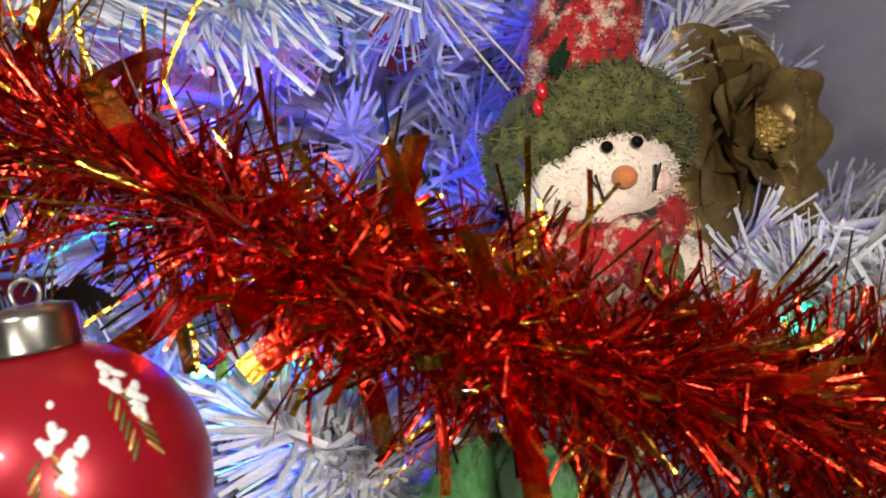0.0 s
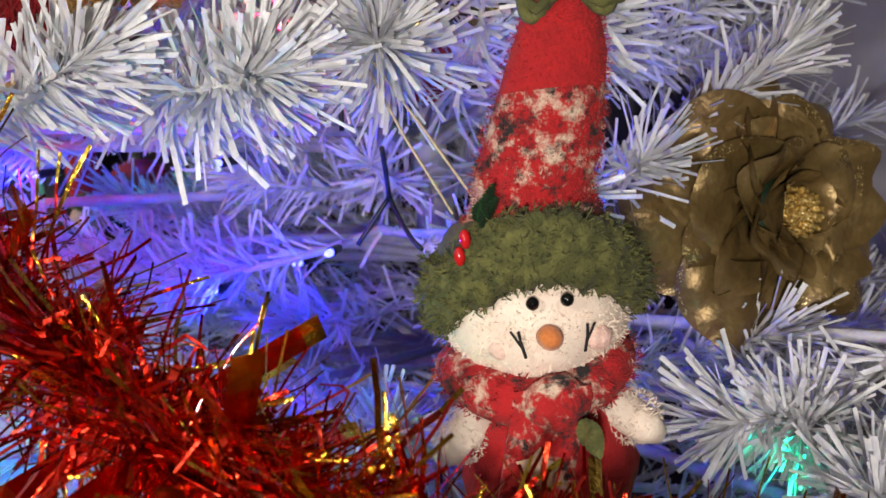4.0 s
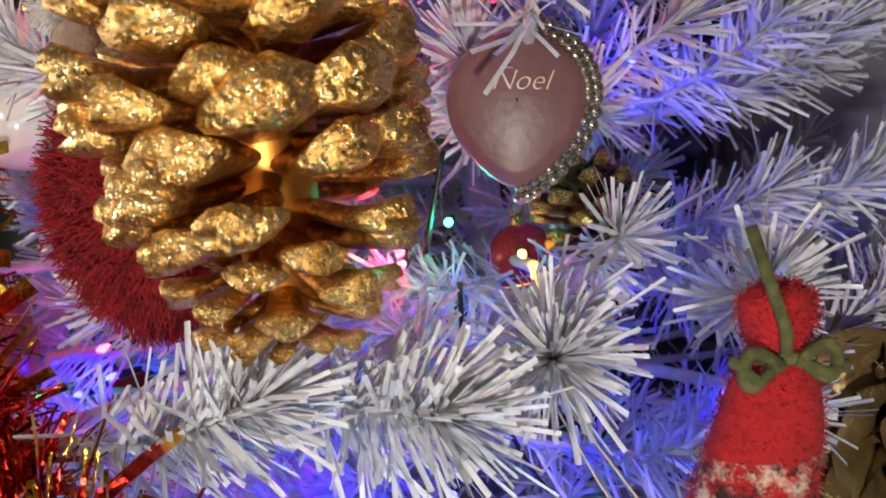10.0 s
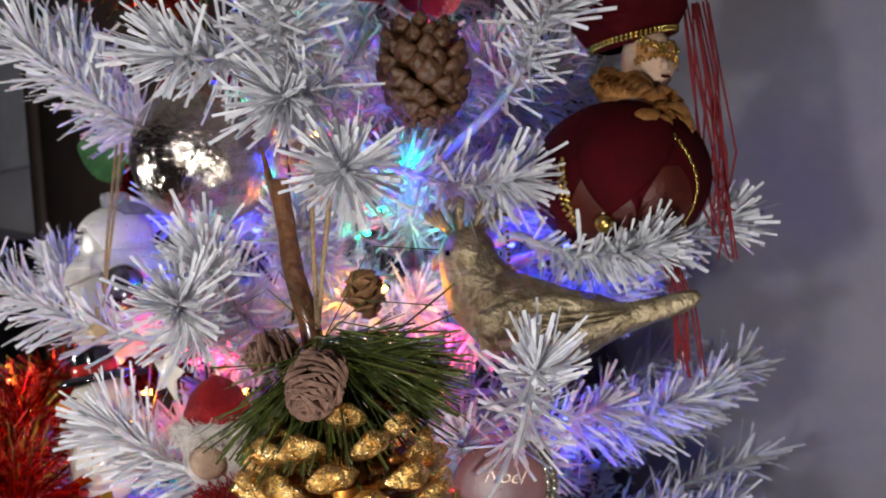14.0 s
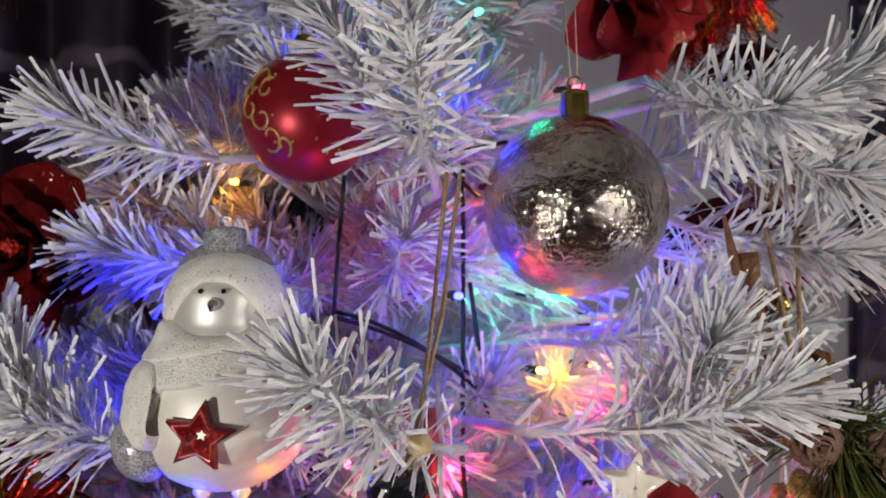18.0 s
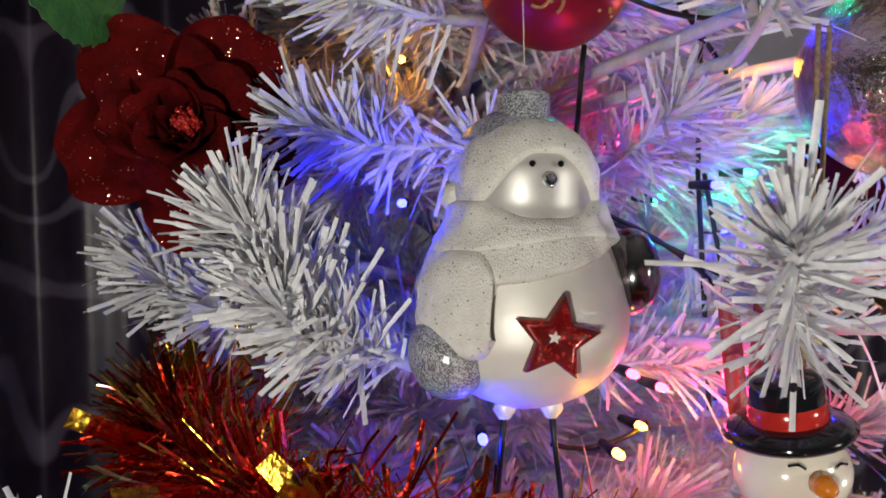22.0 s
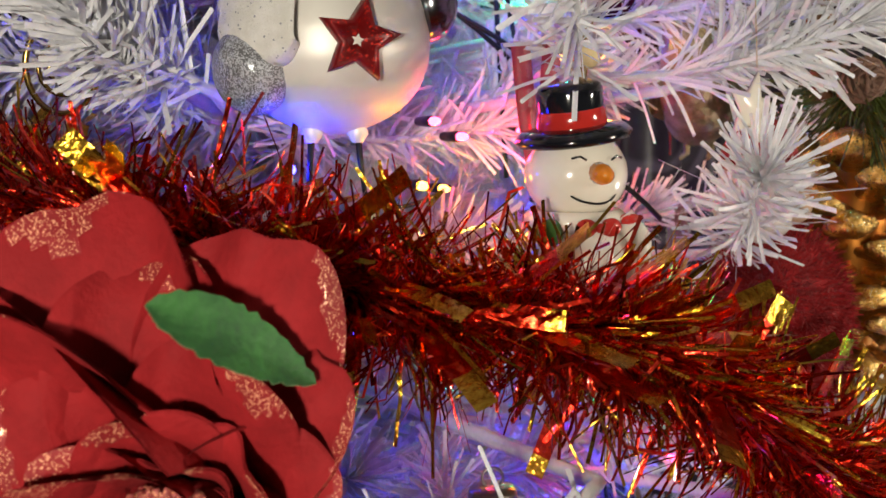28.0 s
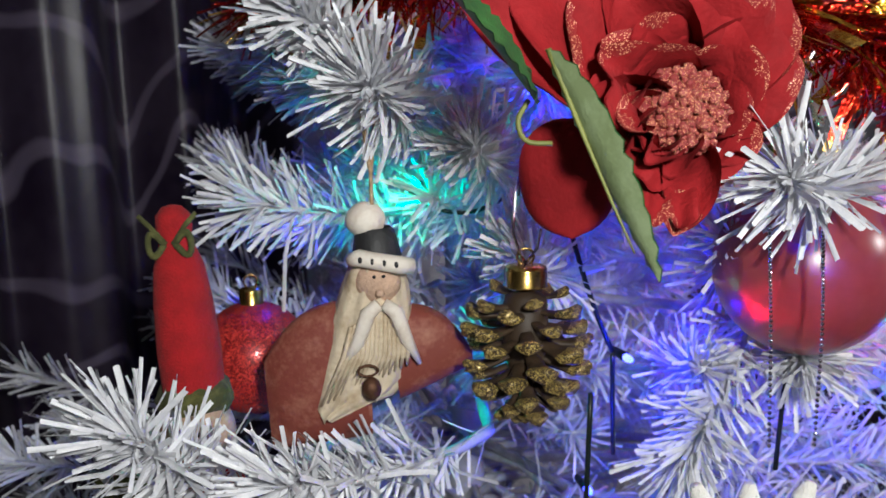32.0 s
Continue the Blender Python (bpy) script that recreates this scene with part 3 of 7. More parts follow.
# cable from bulb to bulb, and a few free runs
for a, b, sag in (
    ((0.144, 0.49, 0.893), (0.154, 0.506, 0.915), 0.0), ((0.154, 0.506, 0.915), (0.160, 0.500, 0.940), -0.002), ((0.154, 0.506, 0.915), (0.180, 0.500, 0.890), 0.004),
    ((-0.025, 0.494, 1.292), (-0.031, 0.495, 1.215), -0.003), ((-0.031, 0.495, 1.215), (0.048, 0.471, 1.179), -0.004), ((0.041, 0.49, 1.30), (0.041, 0.49, 1.233), 0.0),
    ((0.041, 0.49, 1.233), (0.035, 0.472, 1.118), 0.0), ((0.045, 0.49, 1.233), (0.050, 0.474, 1.16), 0.0), ((-0.031, 0.497, 1.218), (0.044, 0.476, 1.176), -0.007),
    ((-0.02, 0.47, 1.31), (0.06, 0.47, 1.31), 0.006), ((0.00, 0.47, 1.32), (0.045, 0.475, 1.28), 0.0), ((0.02, 0.42, 1.13), (0.07, 0.40, 1.10), -0.006),
    ((0.02, 0.425, 1.16), (0.025, 0.42, 1.08), 0.0), ((-0.12, 0.425, 0.923), (-0.10, 0.44, 0.86), 0.0), ((-0.15, 0.43, 1.0), (-0.12, 0.425, 0.925), 0.006),
    ((-0.175, 0.525, 1.006), (-0.13, 0.49, 1.0), 0.012), ((-0.06, 0.36, 1.0), (-0.075, 0.36, 0.87), 0.0), ((-0.165, 0.40, 0.92), (-0.17, 0.40, 0.82), 0.0),
    ((0.14, 0.48, 1.005), (0.15, 0.49, 1.05), 0.0), ((0.15, 0.49, 0.99), (0.15, 0.485, 0.95), 0.0), ((-0.05, 0.48, 1.11), (0.0, 0.475, 1.115), 0.006),
):
    off = np.array([0, 0.68, 0])
    part("cable", Geo().tube(np.array(arc(a, b, sag)) - off, 0.0013, 6), CABLE, lights)

# ---- materials of the ornaments ----
GOLD_TIP = material("gold_glitter_paint", (0.92, 0.60, 0.20), 0.33, 1.0, second=(0.52, 0.25, 0.04), scale=170, mix=0.52, bump=1.0, bump_scale=420, depth=0.002, flakes=0.20, flake_scale=1500, flake_colour=(1.0, 0.86, 0.50), unit=0.05)
GOLD_WOOD = material("copper_gold_painted_wood", (0.62, 0.27, 0.045), 0.34, 0.85, second=(0.28, 0.10, 0.014), scale=120, bump=1.0, bump_scale=300, depth=0.0015, flakes=0.05, flake_colour=(1, 0.7, 0.3), unit=0.05)
CONE_WOOD = material("brown_cone_scale", (0.13, 0.058, 0.024), 0.45, second=(0.06, 0.026, 0.011), scale=150, bump=0.6, bump_scale=400, vary=0.2, unit=0.028)
CONE_DARK = material("dark_brown_cone_scale", (0.060, 0.036, 0.018), 0.6, second=(0.03, 0.017, 0.008), scale=150, bump=0.6, bump_scale=400, unit=0.03)
CONE_GILT = material("gilt_glitter_cone_edge", (0.085, 0.052, 0.016), 0.5, 0.2, second=(0.04, 0.025, 0.010), scale=260, flakes=0.24, flake_scale=2800, flake_colour=(0.85, 0.64, 0.20), unit=0.03)
CONE_PINK = material("dusty_pink_brown_cone_scale", (0.30, 0.17, 0.12), 0.75, second=(0.15, 0.08, 0.055), scale=180, bump=0.6, bump_scale=500, vary=0.15, unit=0.016)
CONE_TAN = material("tan_cone_scale", (0.36, 0.18, 0.075), 0.65, second=(0.20, 0.10, 0.04), scale=150, bump=0.5, unit=0.012)
PINE = material("dark_green_pine_needle", (0.085, 0.105, 0.018), 0.35, second=(0.04, 0.055, 0.010), vary=0.45, scale=90, flakes=0.05, flake_scale=1100, flake_colour=(0.9, 0.66, 0.25))
BARK = material("cinnamon_bark", (0.25, 0.105, 0.03), 0.65, second=(0.12, 0.045, 0.014), scale=70, mix=0.4, bump=1.0, bump_scale=150, depth=0.004, coat=0.25)
TWINE = material("beige_twine", (0.48, 0.34, 0.20), 0.9, second=(0.30, 0.20, 0.11), scale=600, bump=0.9, bump_scale=900)
CREAM_CORD = material("cream_cord", (0.62, 0.50, 0.34), 0.8, scale=500, bump=0.5, bump_scale=900)
RED_CORD = material("dark_red_cord", (0.22, 0.012, 0.018), 0.8, scale=500, bump=0.6, bump_scale=900)
WOOL = material("cream_boucle_felt", (0.80, 0.70, 0.60), 0.95, second=(0.76, 0.62, 0.53), scale=90, bump=0.35, bump_scale=900, sheen=0.1)
GREEN_WOOL = material("olive_green_boucle", (0.135, 0.135, 0.040), 0.95, second=(0.060, 0.064, 0.018), scale=170, mix=0.45, bump=1.0, bump_scale=420, sheen=0.05)
RED_FELT = material("red_felt", (0.45, 0.010, 0.014), 0.95, second=(0.33, 0.008, 0.011), scale=120, bump=0.8, bump_scale=800, sheen=0.03)


def nordic(name, amount):
    """Red felt with soft blotches of cream and black wool knitted in."""
    m = material(name, (0.45, 0.010, 0.014), 0.95, second=(0.34, 0.008, 0.011), scale=120, bump=1.0, bump_scale=800, sheen=0.03)
    nodes, links = m.node_tree.nodes, m.node_tree.links
    coords = nodes.new("ShaderNodeTexCoord")
    last = nodes["Principled BSDF"].inputs["Base Color"].links[0].from_socket
    for colour, size, shift, edge in (((0.62, 0.46, 0.36), 105, 0.0, amount), ((0.016, 0.013, 0.014), 120, 0.35, amount - 0.005)):
        move = nodes.new("ShaderNodeMapping")
        move.inputs["Location"].default_value = (shift, shift, 0)
        blot = nodes.new("ShaderNodeTexNoise")
        blot.inputs["Scale"].default_value, blot.inputs["Detail"].default_value, blot.inputs["Roughness"].default_value = size, 6.0, 0.72
        edge_ramp = nodes.new("ShaderNodeMapRange")
        edge_ramp.inputs["From Min"].default_value, edge_ramp.inputs["From Max"].default_value = edge, edge + 0.11
        blend = nodes.new("ShaderNodeMix")
        blend.data_type = "RGBA"
        blend.inputs["B"].default_value = (*colour, 1)
        links.new(coords.outputs["Object"], move.inputs["Vector"])
        links.new(move.outputs["Vector"], blot.inputs["Vector"])
        links.new(blot.outputs["Fac"], edge_ramp.inputs["Value"])
        links.new(edge_ramp.outputs["Result"], blend.inputs["Factor"])
        links.new(last, blend.inputs["A"])
        last = blend.outputs["Result"]
    links.new(last, nodes["Principled BSDF"].inputs["Base Color"])
    return m


RED_NORDIC = nordic("red_felt_with_cream_and_black_motifs", 0.505)
SCARF_NORDIC = nordic("red_scarf_with_cream_and_black_motifs", 0.52)
BLACK_WOOL = material("black_wool", (0.014, 0.012, 0.014), 0.9, bump=0.8, bump_scale=700, scale=200)
BEAD = material("black_glass_bead", (0.006, 0.006, 0.006), 0.08)
ORANGE_FELT = material("orange_felt", (0.66, 0.20, 0.05), 0.9, bump=0.7, bump_scale=900, scale=200, sheen=0.3)
RED_PAINT = material("glossy_red_paint", (0.50, 0.012, 0.014), 0.18, scale=90)
PETAL_RED = material("red_velvet_petal", (0.33, 0.013, 0.017), 0.8, second=(0.24, 0.009, 0.012), scale=45, bump=0.5, bump_scale=500, spec=0.25)
PETAL_GLITTER = material("red_petal_with_gold_glitter", (0.34, 0.016, 0.02), 0.65, 0.12, second=(0.27, 0.012, 0.015), scale=90, flakes=0.16, flake_scale=2800, flake_colour=(1.0, 0.46, 0.28))
PETAL_GOLD = material("antique_gold_satin_petal", (0.34, 0.235, 0.095), 0.38, 0.45, second=(0.22, 0.14, 0.050), scale=45, bump=0.6, bump_scale=70, depth=0.004)
PETAL_GOLD_GLITTER = material("gold_glittered_petal_edge", (0.22, 0.14, 0.05), 0.45, 0.3, scale=100, flakes=0.10, flake_scale=1800, flake_colour=(1.0, 0.8, 0.36))
PETAL_DARK = material("dark_red_glittered_petal", (0.110, 0.003, 0.004), 0.85, second=(0.055, 0.002, 0.002), scale=60, bump=0.5, flakes=0.02, flake_colour=(1, 0.4, 0.3), spec=0.08)
STAMEN = material("copper_glitter_stamen", (0.34, 0.050, 0.055), 0.4, 0.2, second=(0.44, 0.11, 0.10), scale=300, flakes=0.16, flake_scale=3000, flake_colour=(1, 0.52, 0.28))
LEAF = material("green_fabric_leaf", (0.035, 0.15, 0.030), 0.6, second=(0.016, 0.08, 0.018), scale=80, bump=0.5, bump_scale=500)
LEAF_DARK = material("dark_green_fabric_leaf", (0.010, 0.035, 0.014), 0.6, second=(0.006, 0.02, 0.008), scale=80, bump=0.5, bump_scale=500)
LEAF_PALE = material("pale_green_leaf_underside", (0.33, 0.42, 0.22), 0.85, second=(0.24, 0.31, 0.14), scale=90, bump=0.2, bump_scale=900)
LEAF_VEIN = material("yellow_green_stalk", (0.20, 0.21, 0.05), 0.6)
SILVER_FOIL = material("crackled_silver_leaf", (0.66, 0.60, 0.53), 0.09, 1.0, second=(0.30, 0.25, 0.21), scale=26, mix=0.52, bump=0.8, bump_scale=260, depth=0.0016)
CHAMPAGNE = material("champagne_gold_metal_paint", (0.46, 0.38, 0.25), 0.42, 0.85, second=(0.26, 0.20, 0.11), scale=120, bump=1.0, bump_scale=320, depth=0.002)
BRASS = material("brass_cap", (0.62, 0.42, 0.12), 0.25, 1.0, scale=100)
CHROME = material("chrome", (0.72, 0.72, 0.74), 0.12, 1.0, scale=100)
SILVER_CAP = material("silver_crown_cap", (0.55, 0.53, 0.48), 0.28, 1.0, scale=100)
FROST_RED = material("frosted_red_lacquer", (0.40, 0.010, 0.018), 0.34, 0.4, second=(0.34, 0.008, 0.02), scale=20, coat=0.15)
RED_SATIN = material("satin_red_bauble", (0.34, 0.012, 0.022), 0.36, 0.5, second=(0.28, 0.01, 0.02), scale=20)
RED_CLEAR = material("translucent_red_bauble", (0.50, 0.09, 0.11), 0.3, 0.0, second=(0.40, 0.06, 0.08), scale=30, clear=0.5)
STAR_GLITTER = material("dark_red_star_glitter", (0.20, 0.004, 0.006), 0.35, 0.2, second=(0.13, 0.003, 0.004), scale=120, flakes=0.12, flake_scale=1400, flake_colour=(0.75, 0.05, 0.04))
RED_GLITTER = material("red_glitter", (0.30, 0.008, 0.010), 0.45, 0.2, scale=120, flakes=0.4, flake_scale=1800, flake_colour=(0.9, 0.08, 0.06))
GOLD_GLITTER = material("gold_glitter_line", (0.70, 0.42, 0.08), 0.4, 0.6, scale=300, flakes=0.4, flake_scale=3000, flake_colour=(1, 0.8, 0.35))
SNOW = material("white_enamel_snow", (0.80, 0.80, 0.78), 0.6, scale=300, bump=0.6, bump_scale=900)
PEARL = material("pearl_satin_glass", (0.78, 0.76, 0.70), 0.46, 0.25, second=(0.74, 0.71, 0.66), scale=30)
SUGAR = material("white_sugar_glitter", (0.90, 0.88, 0.84), 0.7, 0.02, second=(0.80, 0.78, 0.72), scale=160, bump=1.0, bump_scale=1300, depth=0.001, flakes=0.018, flake_scale=1500, flake_colour=(0.42, 0.42, 0.45))
GREY_GLITTER = material("silver_grey_glitter", (0.17, 0.17, 0.18), 0.5, 0.3, scale=160, flakes=0.45, flake_scale=2800, flake_colour=(0.75, 0.78, 0.85))
CERAMIC = material("glazed_cream_ceramic", (0.80, 0.75, 0.66), 0.14, second=(0.76, 0.70, 0.60), scale=40, coat=0.4)
BLACK_GLAZE = material("glazed_black_ceramic", (0.008, 0.009, 0.012), 0.10, scale=40, coat=0.5)
RED_GLAZE = material("glazed_red_ceramic", (0.50, 0.028, 0.022), 0.14, scale=40, coat=0.4)
GREEN_GLAZE = material("glazed_green_ceramic", (0.06, 0.16, 0.035), 0.16, scale=60, coat=0.4)
ORANGE_GLAZE = material("glazed_orange_ceramic", (0.72, 0.22, 0.02), 0.14, scale=60, coat=0.4)
BONE = material("pale_wooden_bead", (0.66, 0.52, 0.30), 0.45, second=(0.56, 0.42, 0.22), scale=120, bump=0.3)
VELVET = material("burgundy_velvet", (0.056, 0.001, 0.004), 0.8, second=(0.034, 0.001, 0.002), scale=40, bump=0.5, bump_scale=900, spec=0.1)
COPPER_SATIN = material("coppery_brown_satin", (0.085, 0.014, 0.007), 0.42, 0.2, second=(0.055, 0.008, 0.005), scale=60, bump=0.3, bump_scale=500)
RIBBON = material("sheer_red_organza", (0.42, 0.03, 0.06), 0.4, second=(0.32, 0.02, 0.045), scale=90, bump=0.3, bump_scale=1200, clear=0.3)
PINK_GLASS = material("dusky_pink_glass_plaque", (0.30, 0.15, 0.15), 0.38, second=(0.22, 0.10, 0.105), scale=25, bump=0.2)
GEM = material("silver_gem_beads", (0.62, 0.58, 0.46), 0.12, 0.9, scale=200)
GOLD_INK = material("pale_gold_lettering", (0.66, 0.52, 0.40), 0.4, 0.5)
RED_FUR = material("red_plush_fur", (0.36, 0.006, 0.010), 0.95, second=(0.22, 0.004, 0.007), scale=90, bump=1.0, bump_scale=420, sheen=0.05)
PLUSH = material("white_plush", (0.76, 0.72, 0.68), 0.95, second=(0.62, 0.56, 0.52), scale=90, bump=0.9, bump_scale=420, sheen=0.4)
SKIN_FELT = material("beige_felt", (0.62, 0.42, 0.30), 0.9, bump=0.7, bump_scale=700, scale=150)
RUST_WOOD = material("rust_red_painted_wood", (0.20, 0.042, 0.028), 0.7, second=(0.36, 0.15, 0.10), scale=70, mix=0.66, bump=0.8, bump_scale=160)
BEARD_WOOD = material("cream_painted_carved_wood", (0.62, 0.52, 0.38), 0.75, second=(0.36, 0.26, 0.15), scale=60, mix=0.62, bump=1.0, bump_scale=160)
WHITE_WOOD = material("white_painted_wood", (0.74, 0.68, 0.60), 0.6, second=(0.60, 0.50, 0.42), scale=90, mix=0.6, bump=0.4)
BLACK_WOOD = material("black_painted_wood", (0.02, 0.02, 0.022), 0.6, bump=0.5, scale=90)
RUSTY_BELL = material("rusty_bell", (0.12, 0.055, 0.03), 0.6, 0.6, scale=300, bump=0.5)
GOLD_RUFF = material("bronze_gauze_ruff", (0.42, 0.19, 0.050), 0.5, 0.25, second=(0.30, 0.12, 0.03), scale=120, bump=0.6, bump_scale=900, flakes=0.05, flake_scale=2500, flake_colour=(0.8, 0.5, 0.18))


# ---- shapes shared by several ornaments ----


def here(x, y, z, rz=0.0, rx=0.0, ry=0.0):
    return pose(x, y, z, rx, ry, rz)


def aim(at, way, spin=0.0):
    """A pose at a place whose z axis points along way."""
    return Matrix.Translation(at) @ Vector(way).to_track_quat("Z", "Y").to_matrix().to_4x4() @ pose(0, 0, 0, 0, 0, spin)


def star(r, inner, deep, sunk=False):
    """A five-pointed star in the x-z plane, its front towards -y: raised in the middle, or with a raised rim round a sunken heart."""
    g = Geo()
    ring = [((r if k % 2 == 0 else inner) * math.sin(k * math.pi / 5), (r if k % 2 == 0 else inner) * math.cos(k * math.pi / 5)) for k in range(10)]
    front = ((0.05, -0.15), (0.35, 0.10), (0.62, 0.80), (0.80, 1.0), (0.94, 0.75)) if sunk else ((0.05, 1.0), (0.5, 0.8), (0.93, 0.35))
    rows = [[(x * q, -deep * h, z * q) for x, z in ring] for q, h in front]
    rows += [[(x, 0, z) for x, z in ring], [(x * 0.9, deep * 0.4, z * 0.9) for x, z in ring], [(0, deep * 0.5, 0)] * 10]
    return g.grid(rows, True)


def crown_cap(at, r, h, n=30):
    """A fluted bauble cap with a domed top."""
    g = Geo()
    a = np.linspace(0, 2 * np.pi, n, endpoint=False)
    flute = 1 + 0.035 * np.cos(a * n / 2 * 1.0)
    rows = []
    for q, z in ((1.06, 0.0), (1.0, 0.06), (1.0, 0.75), (0.94, 0.9), (0.5, 1.0), (0.02, 1.02)):
        rows.append([(at[0] + r * q * f * math.cos(t), at[1] + r * q * f * math.sin(t), at[2] + h * z) for t, f in zip(a, flute)])
    return g.grid(rows, True)


def loop(at, r, wire=0.0006):
    """A small upright wire ring."""
    return Geo().tube([(at[0] + r * math.sin(t), at[1], at[2] + r - r * math.cos(t)) for t in np.linspace(0, 2 * np.pi, 17)], wire, 6)


def bauble(m, r, mat, label, group="", cap=BRASS, cap_size=0.2):
    owner = thing("bauble", m, label, "bauble", group)
    part("ball", Geo().ball((0, 0, 0), r, 48, 32), mat, owner)
    part("cap", crown_cap((0, 0, r * 0.975), r * cap_size, r * 0.30), cap, owner)
    part("hanging_ring", loop((0, 0, r * 1.25), 0.0035), cap, owner)
    return owner


def cone_scale(wide, thick, hook, mats, seed=0):
    """One woody scale along +x, one unit long: a grooved plank that flares to a thick lens-shaped tip with a raised ridge."""
    g = Geo()
    prof = ((0.0, 0.34, 0.55, 0.0), (0.30, 0.48, 0.60, -0.02), (0.58, 0.58, 0.62, -0.01), (0.74, 0.80, 0.80, 0.02), (0.86, 1.0, 1.0, 0.05), (0.94, 0.92, 1.05, 0.055 + hook * 0.6),
            (1.0, 0.66, 0.80, 0.045 + hook), (1.03, 0.30, 0.42, 0.03 + hook))
    rows = []
    a = np.linspace(0, 2 * np.pi, 14, endpoint=False)
    for x, w, t, z in prof:
        row = []
        for k in a:
            c, q = math.cos(k), math.sin(k)
            tip = max(0.0, (x - 0.6) / 0.4)
            jag = 1 + 0.13 * noise.noise(Vector((5 * x + seed * 3.1, 2 * c, 2 * q))) + 0.16 * tip * noise.noise(Vector((seed * 7.7, 5 * c, 5 * q + 3 * x)))
            ridge = 0.55 * tip * max(0.0, 1 - abs(c) / 0.45) * (q > 0)
            groove = 0.10 * (1 - tip) * math.cos(9 * k)
            thin = abs(q) ** (1.0 + 0.5 * tip)
            row.append((x - 0.10 * tip * c * c, jag * w * wide * c, z + thick * t * (math.copysign(thin, q) * (jag + groove) + ridge)))
        rows.append(row)
    g.grid(rows[:4], True, 0)
    g.grid(rows[3:], True, 1)
    g.add(rows[-1], [tuple(range(14))], 1)
    return g.mesh("scale", mats)


def pinecone(m, r, h, n, mats, label, name="pinecone", wide=0.2, thick=0.09, hook=0.0, seed=1, tip_down=True, core=None, group="", parent=None, lift=None, taper=0.15):
    """A cone of spiralled scales. Its axis is z; the stalk end is at z = 0 and the tip at -h (or +h)."""
    rnd = random.Random(seed)
    if parent:
        owner = new(name)
        owner.empty_display_size = 0.01
        owner.parent, owner.matrix_basis = parent, m
    else:
        owner = thing(name, m, label, "pinecone", group)
    s = -1 if tip_down else 1
    core_geo = Geo().lathe([(0.001, 0.0), (r * 0.3, s * 0.06 * h), (r * 0.34, s * 0.4 * h), (r * 0.2, s * 0.8 * h), (0.001, s * 0.97 * h)], 12)
    part("core", core_geo, core or mats[0], owner)
    kinds = [cone_scale(wide * k, thick * k, hook, mats, q + seed) for q, k in enumerate((0.85, 0.92, 1.0, 1.05, 1.15))]
    for k in range(n):
        u = (k + 0.5) / n
        a = k * 2.39996 + rnd.uniform(-0.1, 0.1)
        full = r * (math.sin(math.pi * (0.12 + 0.78 * u)) ** 0.6) * rnd.uniform(0.93, 1.05) * (1.06 - taper * u * u)
        rise = (lift if lift is not None else -18) + (62 * (u - 0.35) if u > 0.35 else 40 * (u - 0.35))
        rise = rise if tip_down else rise
        ob = new("scale", kinds[k % 5])
        ob.parent = owner
        ob.matrix_basis = Matrix.Translation((0, 0, s * h * (0.05 + 0.86 * u + rnd.uniform(-0.012, 0.012)))) @ pose(0, 0, 0, 0, (s * -rise if tip_down else -rise) + rnd.uniform(-6, 6), math.degrees(a)) @ pose(0, 0, 0, rnd.uniform(-14, 14), 0, 0) @ Matrix.Diagonal((full, full, full, 1))
    return owner


